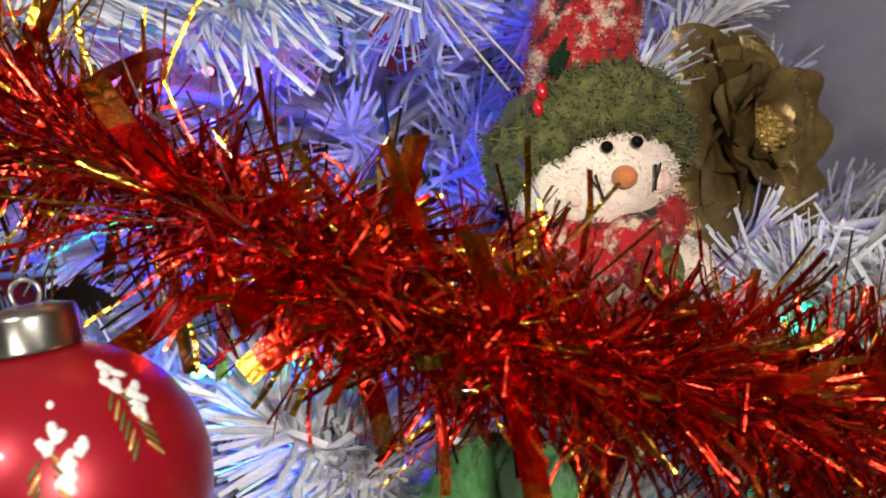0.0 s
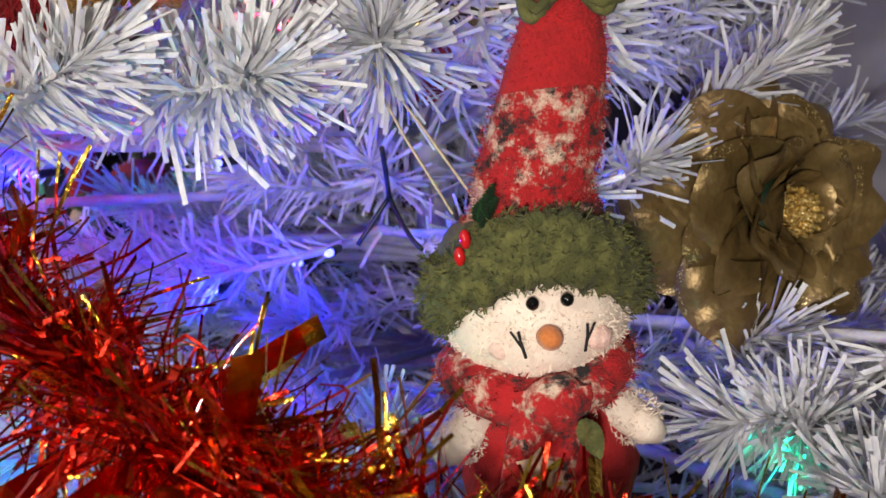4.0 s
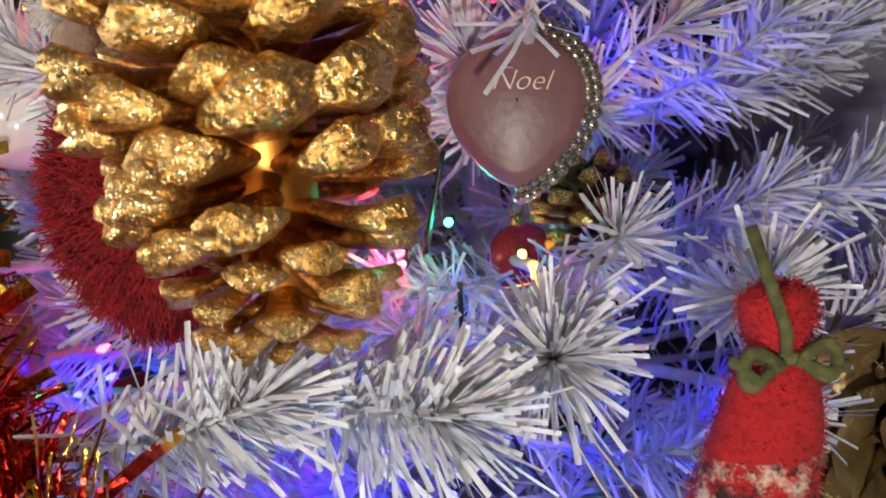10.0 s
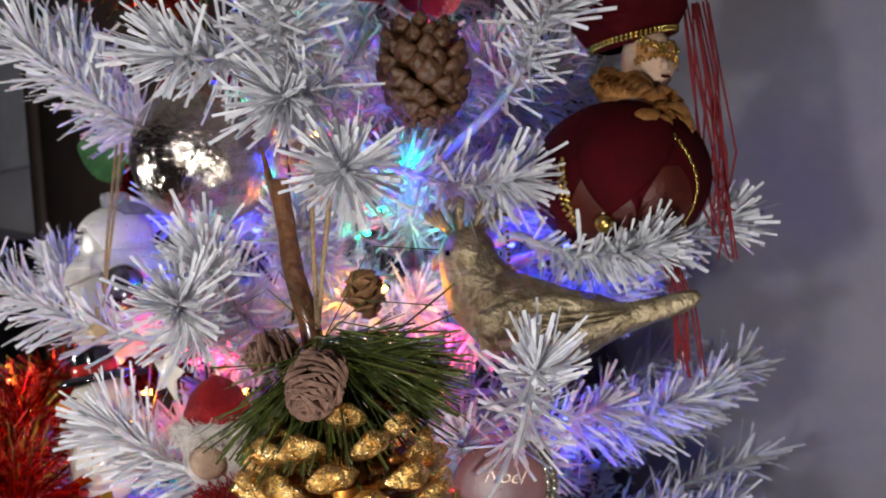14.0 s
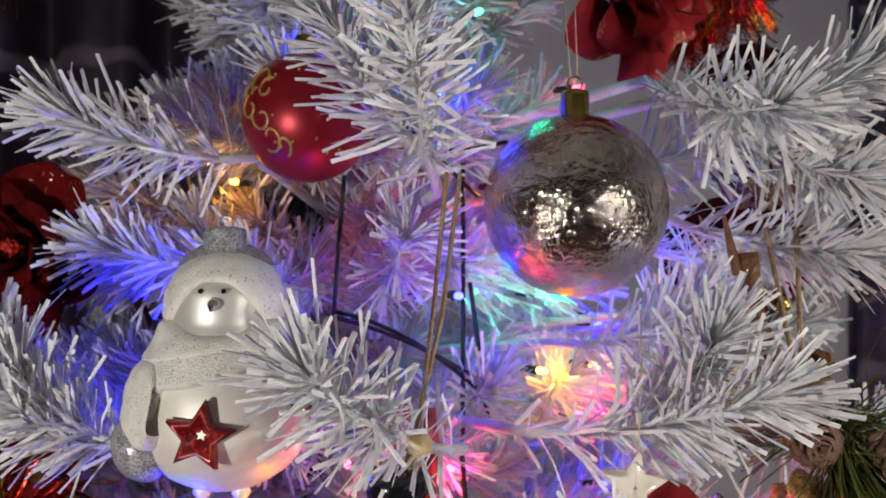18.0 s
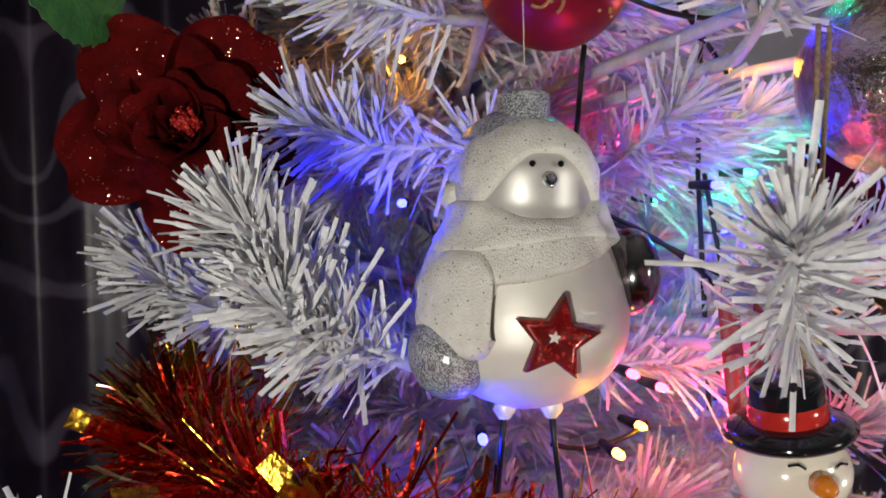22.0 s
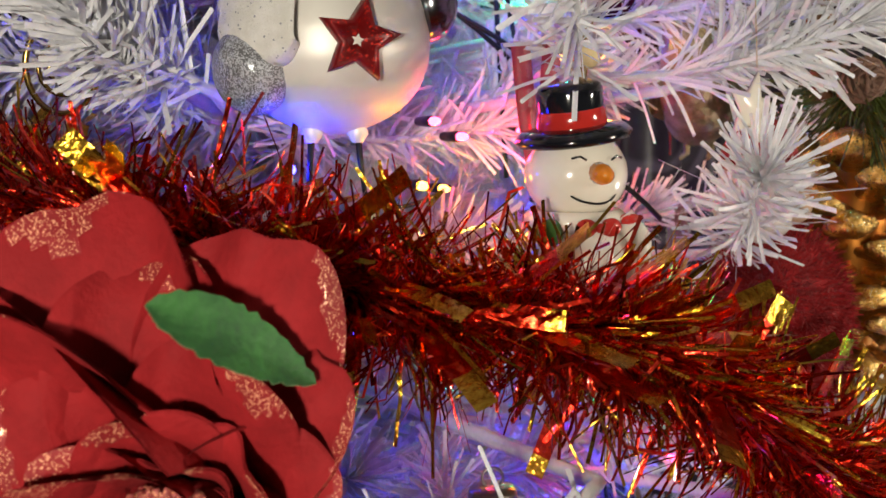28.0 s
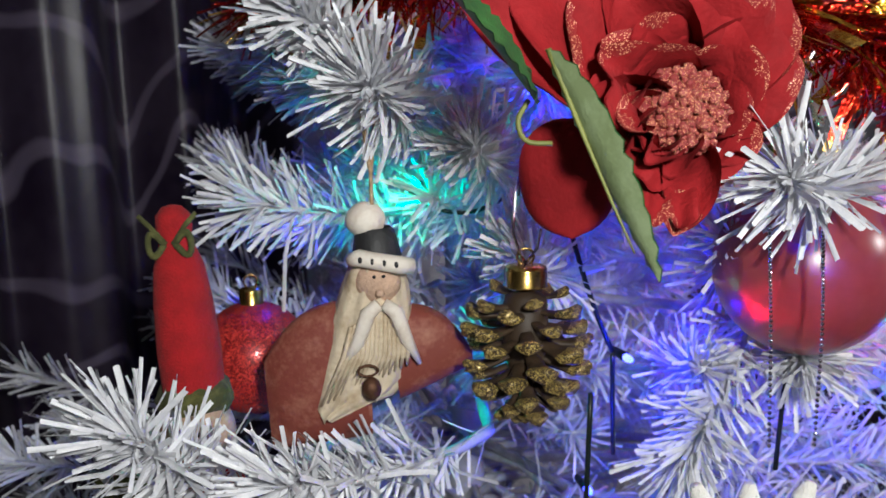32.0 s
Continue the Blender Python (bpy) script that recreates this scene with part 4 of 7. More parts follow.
def petal(r0, long, half, opening, curl, wave, rnd, thick=0.0005):
    """A broad ruffled petal about the z axis: it starts r0 from the axis, opens by an angle from the axis and rolls outward at its blunt, lobed rim."""
    cols, steps = 23, 17
    ph, ph2, ph3 = rnd.uniform(0, 6), rnd.uniform(0, 6), rnd.uniform(0, 6)
    notch = rnd.uniform(0.02, 0.10)
    fronts, backs, us = [], [], []
    spine = []
    rho, h, last = r0, 0.0, 0.0
    for i in range(steps):
        u = (i / (steps - 1)) ** 0.9
        ang = math.radians(opening) * (0.55 + 0.45 * u) + math.radians(curl) * max(0, u - 0.5) ** 1.5 * 3.0
        rho, h = rho + (u - last) * long * math.sin(ang), h + (u - last) * long * math.cos(ang)
        spine.append((rho, h, ang))
        last = u
        us.append(u)
    for i in range(steps):
        front, back = [], []
        for j in range(cols):
            v = -1 + 2 * j / (cols - 1)
            # a blunt outline: the rim lies nearer the base towards the petal's sides
            cut = 1 - 0.42 * abs(v) ** 3.2 - notch * math.exp(-(v / 0.16) ** 2) + 0.035 * math.sin(5 * v + ph)
            at = us[i] * cut * (steps - 1)
            at = (at / (steps - 1)) ** (1 / 0.9) * (steps - 1)
            k = min(int(at), steps - 2)
            f = at - k
            rho, h, ang = [spine[k][q] * (1 - f) + spine[k + 1][q] * f for q in range(3)]
            w = half * (0.36 + 0.64 * math.sin(math.pi / 2 * min(1.0, us[i] * 1.5)) ** 0.8)
            near = us[i] ** 2.2
            ripple = wave * (near * (1.5 * math.sin(2.6 * v + ph) + 0.8 * math.sin(5.6 * v + ph2) + 0.22 * math.sin(11.5 * v + ph3)) + 0.35 * math.sin(4.5 * us[i] + ph2) * v + 0.25 * us[i] * math.sin(9 * v + 7 * us[i] + ph3))
            cup = -0.10 * long * v * v * (0.5 + us[i])
            phi = v * w / max(rho + 0.30 * long, 0.014)
            q, z = rho + cup + ripple * math.cos(ang), h - ripple * math.sin(ang) - cup * 0.35 * us[i]
            front.append((q * math.cos(phi), q * math.sin(phi), z))
            back.append(((q + thick) * math.cos(phi), (q + thick) * math.sin(phi), z - thick))
        fronts.append(front)
        backs.append(back[::-1])
    g = Geo()
    g.grid([a + b for a, b in zip(fronts, backs)], True)
    n = 2 * cols
    patch = rnd.uniform(-0.7, 0.7)
    for k in range(len(g.s)):
        i, j = k // n, k % n
        jj = j if j < cols else n - 1 - j
        v = -1 + 2 * jj / (cols - 1)
        edge = 1.02 - 0.16 * math.exp(-((v - patch) / 0.20) ** 2)
        g.s[k] = int(us[min(i + 1, steps - 1)] > edge)
    return g


def leaf(long, half, bend, teeth=14, fold=0.25, thick=0.0004):
    """A pointed, toothed leaf along +x with a sunken midrib, its face towards +z."""
    rows = []
    for i in range(25):
        u = i / 24
        w = half * (math.sin(math.pi * u**0.8) ** 0.75 + 0.02) * (1 + 0.06 * (i % 2))
        z = -bend * long * u * u
        side = [(long * u, v * w, z + fold * abs(v) * w + 0.0006 * math.sin(u * 60) * abs(v)) for v in (-1, -0.5, 0, 0.5, 1)]
        rows.append((side, [(x, y, k - thick) for x, y, k in side[::-1]]))
    g = Geo().grid([a for a, _ in rows])
    return g.grid([b for _, b in rows], slot=1)


def whorl(owner, r0, long, half, opening, curl, turn, low, mats, rnd, wave=0.0026):
    """One petal of a rose, turned about the flower's axis."""
    ob = part("petal", petal(r0, long, half, opening, curl, wave, rnd), mats[:2], owner)
    ob.matrix_basis = pose(0, 0, low, 0, 0, turn)


def rose(m, r, mats, label, seed, centre=0.2, tiers=4, cup=0.0, group="", name="fabric_rose", stamens=130, outer=(), wave=0.0026):
    """A fabric rose that opens along +z of its pose, with whorls of petals round a glittered centre."""
    rnd = random.Random(seed)
    owner = thing(name, m, label, "artificial flower", group)
    for k in range(tiers):
        f = k / max(1, tiers - 1)
        n = 4 + k
        opening = 18 + 66 * f - cup
        for j in range(n):
            a = 360 * (j + 0.5 * (k % 2) + rnd.uniform(-0.14, 0.14)) / n
            long = r * (0.50 + 0.42 * f) * rnd.uniform(0.88, 1.1)
            whorl(owner, r * (centre + 0.03 + 0.04 * f), long, long * rnd.uniform(0.62, 0.80), opening + rnd.uniform(-8, 8), 26 + 30 * f, a, -r * 0.16 * f + rnd.uniform(0, 0.002), mats, rnd, wave)
    for a, long, half, opening in outer:
        whorl(owner, r * centre * (1.05 + 0.004 * opening), long, half, opening, 24, a + rnd.uniform(-5, 5), -r * 0.003 * opening + rnd.uniform(-0.002, 0.002), mats, rnd, wave * min(1.0, long / 0.05) ** 1.5)
    g = Geo()
    for k in range(stamens):
        a, q = k * 2.39996 + rnd.uniform(-0.5, 0.5), math.sqrt((k + 0.5) / stamens) * r * centre * rnd.uniform(0.9, 1.15)
        h = r * (0.20 + 0.10 * rnd.random()) * (1 - 0.35 * (q / (r * centre * 1.15)) ** 2)
        x, y = q * math.cos(a), q * math.sin(a)
        lean = rnd.uniform(-0.002, 0.002)
        g.tube([(x * 0.7, y * 0.7, 0), (x, y, h * 0.8), (x * 1.05 + lean, y * 1.05 - lean, h)], [0.0009, 0.0013, 0.0013], 5)
        g.ball((x * 1.06 + lean, y * 1.06 - lean, h), (0.0007 + 0.0012 * rnd.random(), 0.0007 + 0.0012 * rnd.random(), 0.0006 + 0.0010 * rnd.random()), 6, 4, 0.5, 900)
    g.lathe([(0.001, r * 0.13), (r * centre * 0.6, r * 0.12), (r * centre * 1.0, r * 0.06), (r * centre * 1.05, 0.0)], 18)
    part("centre", g, mats[2], owner, "glittered stamens", True, "stuff")
    part("calyx", Geo().lathe([(0.001, -r * 0.34), (r * 0.12, -r * 0.32), (r * 0.26, -r * 0.14), (r * 0.28, -r * 0.02), (0.001, 0.0)], 14), LEAF_DARK, owner)
    return owner


def rounded(long, half, bend, thick=0.0004):
    """A plain round blade along +x, its face towards +z."""
    rows = []
    for i in range(17):
        u = 0.5 - 0.5 * math.cos(math.pi * i / 16)
        w = half * (1 - abs(2 * u - 1) ** 2.4) ** 0.5
        side = [(long * u, v * w, bend * long * (u * u - 0.4 * v * v)) for v in np.linspace(-1, 1, 9)]
        rows.append(side + [(x, y, k - thick) for x, y, k in side[::-1]])
    return Geo().grid(rows, True)


def add_leaf(owner, world_m, long, half, bend, mat, name="leaf", label="", fold=0.25):
    ob = part(name, leaf(long, half, bend, fold=fold), mat if isinstance(mat, list) else [mat, mat], owner, label)
    ob.matrix_basis = owner.matrix_basis.inverted() @ world_m
    return ob


def between(base, tip, face):
    """A pose at base whose x axis points to tip and whose z axis leans towards face."""
    x = (Vector(tip) - Vector(base)).normalized()
    y = Vector(face).cross(x).normalized()
    z = x.cross(y)
    return Matrix(((x.x, y.x, z.x, base[0]), (x.y, y.y, z.y, base[1]), (x.z, y.z, z.z, base[2]), (0, 0, 0, 1)))


def string(name, pts, mat, rad, label, category="string"):
    """A thread or ribbon as a thing of its own."""
    pts = np.array(pts, float)
    ob = part(name, Geo().tube(pts - pts[0], rad, 6), mat, None, label)
    ob.location = pts[0].tolist()
    return tagged(ob, category=category)


CHEEK = material("rosy_felt", (0.76, 0.48, 0.42), 0.95, second=(0.78, 0.58, 0.50), scale=120, bump=1.0, bump_scale=520)
# ---- felt snowman, golden rose and the lower right side ----
felt = thing("felt_snowman", here(0.297, 0.441, 0.888, 46), "plush felt snowman ornament with tall red nordic hat", "ornament")
part("head", Geo().ball((0.001, 0, -0.004), (0.0305, 0.0280, 0.0265), 48, 34, 0.05, 150), WOOL, felt, "cream boucle head with pink cheeks")
g = Geo()
rows = []
for a in np.linspace(0, 2 * np.pi, 110, endpoint=False):
    c, s = math.cos(a), math.sin(a)
    mid = np.array([0.0015 + 0.0315 * c, 0.0265 * s, 0.0195 - 0.0165 * abs(c) ** 2.4])
    ring = []
    for b in np.linspace(0, 2 * np.pi, 22, endpoint=False):
        k = 1 + 0.45 * noise.noise(Vector((9 * c + 3 * math.cos(b), 9 * s, 4 * math.sin(b)))) + 0.25 * noise.noise(Vector((24 * c, 24 * s, 7 * math.sin(b))))
        ring.append(mid + k * np.array([c * 0.0058 * math.cos(b), s * 0.0058 * math.cos(b), 0.0108 * math.sin(b)]))
    rows.append(ring)
g.grid([*rows, rows[0]], True)
part("hat_band", g, GREEN_WOOL, felt, "olive green woolly hat band")


def fleece(owner, at, size, n, long, mat, keep, seed, name="fleece"):
    """A soft nap of tiny strands on a rounded body, where keep() says so."""
    rng = np.random.default_rng(seed)
    d = rng.normal(size=(n, 3))
    d /= np.linalg.norm(d, axis=1)[:, None]
    d = d[[bool(keep(*q)) for q in d]]
    n = len(d)
    way = d * 0.7 + rng.normal(0, 0.7, (n, 3))
    way /= np.linalg.norm(way, axis=1)[:, None]
    v, f = ribbons(np.array(at) + d * np.array(size) * 0.99, way, long * rng.uniform(0.5, 1.2, n), rng.uniform(0.00025, 0.0005, n), rng.normal(0, 0.5, n), rng)
    part(name, Geo().add(v, f.tolist()), mat, owner, "", True, "stuff")


fleece(felt, (0.001, 0, -0.004), (0.0305, 0.0280, 0.0265), 9000, 0.0017, WOOL, lambda x, y, z: y < 0.3 and z < 0.6, 51)
rng = np.random.default_rng(52)
verts = np.concatenate([np.array(r) for r in rows])
verts = verts[verts[:, 1] < 0.012]
pick = verts[rng.integers(0, len(verts), 7000)] + rng.normal(0, 0.0004, (7000, 3))
way = rng.normal(0, 0.6, (7000, 3)) + (pick - np.array([0.0015, 0, 0.012])) / 0.03
way /= np.linalg.norm(way, axis=1)[:, None]
v, f = ribbons(pick, way, rng.uniform(0.0010, 0.0026, 7000), rng.uniform(0.0003, 0.0006, 7000), rng.normal(0, 0.6, 7000), rng)
part("fleece", Geo().add(v, f.tolist()), GREEN_WOOL, felt, "", True, "stuff")
part("crown", Geo().ball((0.0015, 0.001, 0.018), (0.030, 0.0255, 0.014), 30, 16, 0.06, 120), GREEN_WOOL, felt)


def nap(owner, skin, middle, n, long, mat, seed):
    """Short wool hairs that stand off a felt surface, given by many of its points."""
    rng = np.random.default_rng(seed)
    at = skin[rng.integers(0, len(skin), n)] + rng.normal(0, 0.0007, (n, 3)) * np.array([1, 0.3, 1])
    way = (at - middle) * np.array([1, 1, 0]) / 0.02 + rng.normal(0, 0.9, (n, 3))
    way /= np.linalg.norm(way, axis=1)[:, None]
    v, f = ribbons(at, way, long * rng.uniform(0.5, 1.3, n), rng.uniform(0.0002, 0.00045, n), rng.normal(0, 0.6, n), rng)
    part("wool_nap", Geo().add(v, f.tolist()), mat, owner, "", True, "stuff")


hat = [(0.0235, 0.022, 0.003), (0.0215, 0.028, 0.0035), (0.0188, 0.033, 0.004), (0.0200, 0.039, 0.005), (0.0194, 0.047, 0.0075), (0.0186, 0.057, 0.0105), (0.0174, 0.067, 0.0135),
       (0.0158, 0.077, 0.016), (0.0132, 0.087, 0.018), (0.0098, 0.094, 0.0193), (0.0078, 0.097, 0.0198)]
for name, some, mat, label in (("hat", hat[:7], RED_NORDIC, "red felt with cream and black motifs"), ("hat_tip", hat[6:] + [(0.0098, 0.101, 0.0202), (0.0112, 0.107, 0.0205), (0.0108, 0.113, 0.0207), (0.007, 0.116, 0.0208), (0.0005, 0.1165, 0.0208)], RED_FELT, "plain red felt")):
    g = Geo()
    rows = []
    for r, z, x in some:
        rows.append([(x + r * math.cos(a) * (1 + 0.05 * noise.noise(Vector((3 * math.cos(a), 3 * math.sin(a), z * 90)))), 0.82 * r * math.sin(a), z) for a in np.linspace(0, 2 * np.pi, 36, endpoint=False)])
    g.grid(rows, True)
    part(name, g, mat, felt, label)
    skin = np.concatenate([np.array(a) * (1 - q) + np.array(b) * q for a, b in zip(rows, rows[1:]) for q in (0.0, 0.33, 0.66)])
    nap(felt, skin[skin[:, 1] < 0.008], np.array([0.010, 0, 0]), 4500, 0.0013, mat, 71)
for k, (cx, s) in enumerate(((0.0, 1), (0.0, -1))):
    g = Geo()
    g.tube([(0.0198 + s * (0.004 + 0.011 * math.sin(t) * 0.9), -0.0088 - 0.001 * math.sin(2 * t), 0.0955 + 0.0055 * math.sin(2 * t) - 0.002 * math.sin(t)) for t in np.linspace(0, math.pi, 16)], 0.0019, 7)
    g.tube([(0.0198 + s * 0.002, -0.009, 0.0955), (0.0198 + s * 0.010, -0.010, 0.091), (0.0198 + s * 0.017, -0.008, 0.092 + 0.006 * (s < 0))], 0.0019, 7)
    part("bow", g, GREEN_WOOL, felt, "green yarn bow")
part("hat_cord", Geo().tube([(0.0198, -0.006, 0.0955), (0.0185, -0.011, 0.105), (0.016, -0.009, 0.118), (0.014, -0.002, 0.135)], 0.0019, 7), GREEN_WOOL, felt)
part("yarn_wrap", Geo().tube([(0.0198 + 0.0085 * math.cos(t), 0.0072 * math.sin(t), 0.0955) for t in np.linspace(0, 2 * np.pi, 20)], 0.002, 7), GREEN_WOOL, felt)
for x in (-0.0022, 0.0082):
    part("eye", Geo().ball((x, -0.0288, 0.0042), 0.0021, 14, 10), BEAD, felt)
part("nose", Geo().ball((0.0018, -0.0305, -0.0062), (0.0042, 0.0048, 0.0038), 16, 10, 0.12, 300), ORANGE_FELT, felt)
for s in (-1, 1):
    part("cheek", Geo().ball((0.0025 + s * 0.0145, -0.0212, -0.0100), (0.0050, 0.0036, 0.0042), 16, 10, 0.1, 200), CHEEK, felt, "rosy felt cheek")
for s in (-1, 1):
    part("smile_stitch", Geo().tube([(0.0032 + s * 0.0105, -0.0280, -0.004), (0.0032 + s * 0.0100, -0.0284, -0.008), (0.0032 + s * 0.0090, -0.0280, -0.0125)], 0.0005, 5), BLACK_WOOL, felt)
    part("smile_stitch", Geo().tube([(0.0032 + s * 0.0128, -0.0272, -0.0040), (0.0032 + s * 0.0112, -0.0280, -0.0068), (0.0032 + s * 0.0099, -0.0284, -0.0090)], 0.0004, 5), BLACK_WOOL, felt)
g = Geo()
g.tube([(-0.001 + 0.0250 * math.cos(t), 0.022 * math.sin(t), -0.0250 - 0.004 * math.sin(t) ** 2 * (math.sin(t) < 0) + 0.004 * math.cos(t) ** 2) for t in np.linspace(0, 2 * np.pi, 28)], 0.0085, 12)
part("scarf", g, SCARF_NORDIC, felt, "red patterned scarf round the neck")
nap(felt, np.concatenate(g.v)[np.concatenate(g.v)[:, 1] < 0.0], np.array([-0.001, 0, -0.025]), 3500, 0.0016, SCARF_NORDIC, 72)
g = Geo()
g.grid([[(x + 0.001 - 0.010 * (u > 0.2) * u, -0.0305 - 0.003 * u + 0.0015 * math.sin(x * 500), -0.022 - 0.036 * u + 0.25 * x * u) for x in np.linspace(-0.0115, 0.0115, 7)] + [(x + 0.001 - 0.010 * (u > 0.2) * u, -0.0265 - 0.003 * u, -0.022 - 0.036 * u + 0.25 * x * u) for x in np.linspace(0.0115, -0.0115, 7)] for u in np.linspace(0, 1, 9)], True)
part("scarf_tail", g, SCARF_NORDIC, felt, "hanging scarf end with a cream motif")
g = Geo()
g.ball((0.002, -0.029, -0.027), (0.0105, 0.0075, 0.0085), 16, 12, 0.15, 200)
part("scarf_knot", g, RED_NORDIC, felt)
ob = part("scarf_motif", star(0.0075, 0.0046, 0.0004), SKIN_FELT, felt)
ob.matrix_basis = pose(-0.006, -0.0335, -0.046, 0, 10, 0)
ob = part("felt_leaf", leaf(0.013, 0.0036, 0.15), [GREEN_WOOL, GREEN_WOOL], felt)
ob.matrix_basis = pose(0.008, -0.0375, -0.030, -80, 70, 0)
part("body", Geo().ball((0, 0.002, -0.058), (0.030, 0.024, 0.034), 30, 20, 0.10, 140), RED_FELT, felt)
for s in (-1, 1):
    g = Geo()
    g.tube([(s * 0.018, -0.004, -0.034), (s * 0.026, -0.008, -0.040), (s * 0.033, -0.010, -0.046), (s * 0.037, -0.010, -0.049)], [0.006, 0.0068, 0.0060, 0.003], 12)
    part("arm", g, WOOL, felt)
    fleece(felt, (s * 0.028, -0.008, -0.042), (0.0095, 0.0070, 0.0088), 1200, 0.0016, WOOL, lambda x, y, z: y < 0.4, 60 + s)
for x, z in ((-0.0150, 0.0285), (-0.0125, 0.0315), (-0.0170, 0.0310)):
    ob = part("holly_leaf", leaf(0.010, 0.0032, 0.2), [LEAF, LEAF_DARK], felt)
    ob.matrix_basis = pose(x, -0.0275, z, -60, -60 - 9000 * (x + 0.015), 20)
for x, z in ((-0.0200, 0.0255), (-0.0222, 0.0205)):
    part("holly_berry", Geo().ball((x, -0.0262, z), (0.0018, 0.0018, 0.0030), 10, 8), RED_PAINT, felt)
for dx in (0.0, 0.010):
    string("hanging_string", [(0.278 + dx * 0.7, 0.428 + dx * 0.7, 0.918), (0.262 + dx * 0.5, 0.425 + dx * 0.6, 0.945), (0.246 + dx * 0.2, 0.425 + dx * 0.2, 0.972)], CREAM_CORD, 0.0005, "thin cream hanging string above the felt snowman")

gr_at = (0.300, 0.625, 0.888)
gold_rose = rose(aim(gr_at, (0.93, -0.36, 0.05)), 0.058, (PETAL_GOLD, PETAL_GOLD_GLITTER, GOLD_GLITTER), "antique gold satin rose with glittered centre on the tree", 11, 0.17, 0, wave=0.0056, outer=(
    (0, 0.020, 0.030, 20), (95, 0.022, 0.032, 24), (190, 0.022, 0.030, 20), (280, 0.020, 0.030, 24),
    (40, 0.034, 0.046, 50), (130, 0.036, 0.046, 54), (215, 0.036, 0.046, 50), (305, 0.034, 0.046, 54),
    (10, 0.046, 0.056, 76), (85, 0.048, 0.056, 80), (160, 0.050, 0.058, 76), (235, 0.050, 0.056, 80), (310, 0.046, 0.056, 78),
    (120, 0.042, 0.044, 66), (260, 0.042, 0.044, 66), (30, 0.042, 0.044, 64), (195, 0.050, 0.048, 90), (345, 0.048, 0.046, 90), (110, 0.050, 0.048, 92),
    (50, 0.056, 0.060, 100), (140, 0.060, 0.062, 104), (225, 0.060, 0.062, 100), (320, 0.056, 0.060, 102),
    (90, 0.062, 0.060, 124), (180, 0.064, 0.062, 126), (270, 0.062, 0.060, 124), (0, 0.056, 0.058, 120)))
add_leaf(gold_rose, aim((0.285, 0.585, 0.855), (0.55, -0.8, 0.2)) @ pose(0, 0, 0, 0, 60, 80), 0.055, 0.013, 0.1, LEAF_DARK)
add_leaf(gold_rose, aim((0.275, 0.60, 0.925), (0.55, -0.8, 0.2)) @ pose(0, 0, 0, 0, 10, -110), 0.05, 0.014, 0.1, LEAF_DARK)

# frosted red bauble with painted fir sprigs
frost = bauble(here(0.239, 0.262, 0.8345, 40), 0.0345, FROST_RED, "glossy red bauble with painted snowy fir sprigs", cap=SILVER_CAP, cap_size=0.30)
rnd = random.Random(3)


def on_ball(name, a, z, size, mat, spin):
    """A dab of paint on the bauble at an angle and a height."""
    q = math.sqrt(max(0.05, 1 - z * z))
    p = np.array([q * math.sin(a), -q * math.cos(a), z]) * 0.0346
    ob = part(name, Geo().ball((0, 0, 0), size, 8, 5, 0.35, 700), mat, frost)
    ob.matrix_basis = aim(p.tolist(), p.tolist(), spin)


for a0, z0 in ((0.42, 0.34), (-0.42, 0.45), (1.05, 0.60), (-1.1, 0.2)):
    for k in range(15):
        h = k / 14
        wide = 0.16 * (1 - abs(2 * h - 0.9)) + 0.02
        on_ball("snow_dab", a0 + rnd.uniform(-wide, wide), z0 + 0.22 - 0.34 * h, (0.0021, 0.0013, 0.0006), SNOW, rnd.uniform(40, 140))
    for k in range(13):
        h = k / 12
        s = -1 if k % 2 else 1
        on_ball("painted_needle", a0 - 0.10 + s * 0.07, z0 + 0.05 - 0.38 * h, (0.0030, 0.0005, 0.0004), PINE if k % 3 else GOLD_GLITTER, 90 + s * 35)
for k in range(16):
    on_ball("snow_dab", rnd.uniform(-1.4, 1.4), rnd.uniform(-0.6, 0.85), (0.0011, 0.0009, 0.0005), SNOW, rnd.uniform(0, 180))
g = part("satin_leaf", leaf(0.045, 0.015, 0.1), [LEAF, LEAF_PALE], None, "green fabric leaf tucked under the tinsel")
g.matrix_basis = aim((0.330, 0.345, 0.808), (0.5, -0.7, 0.5)) @ pose(0, 0, 0, 0, 10, 175)
tagged(g, category="leaf")

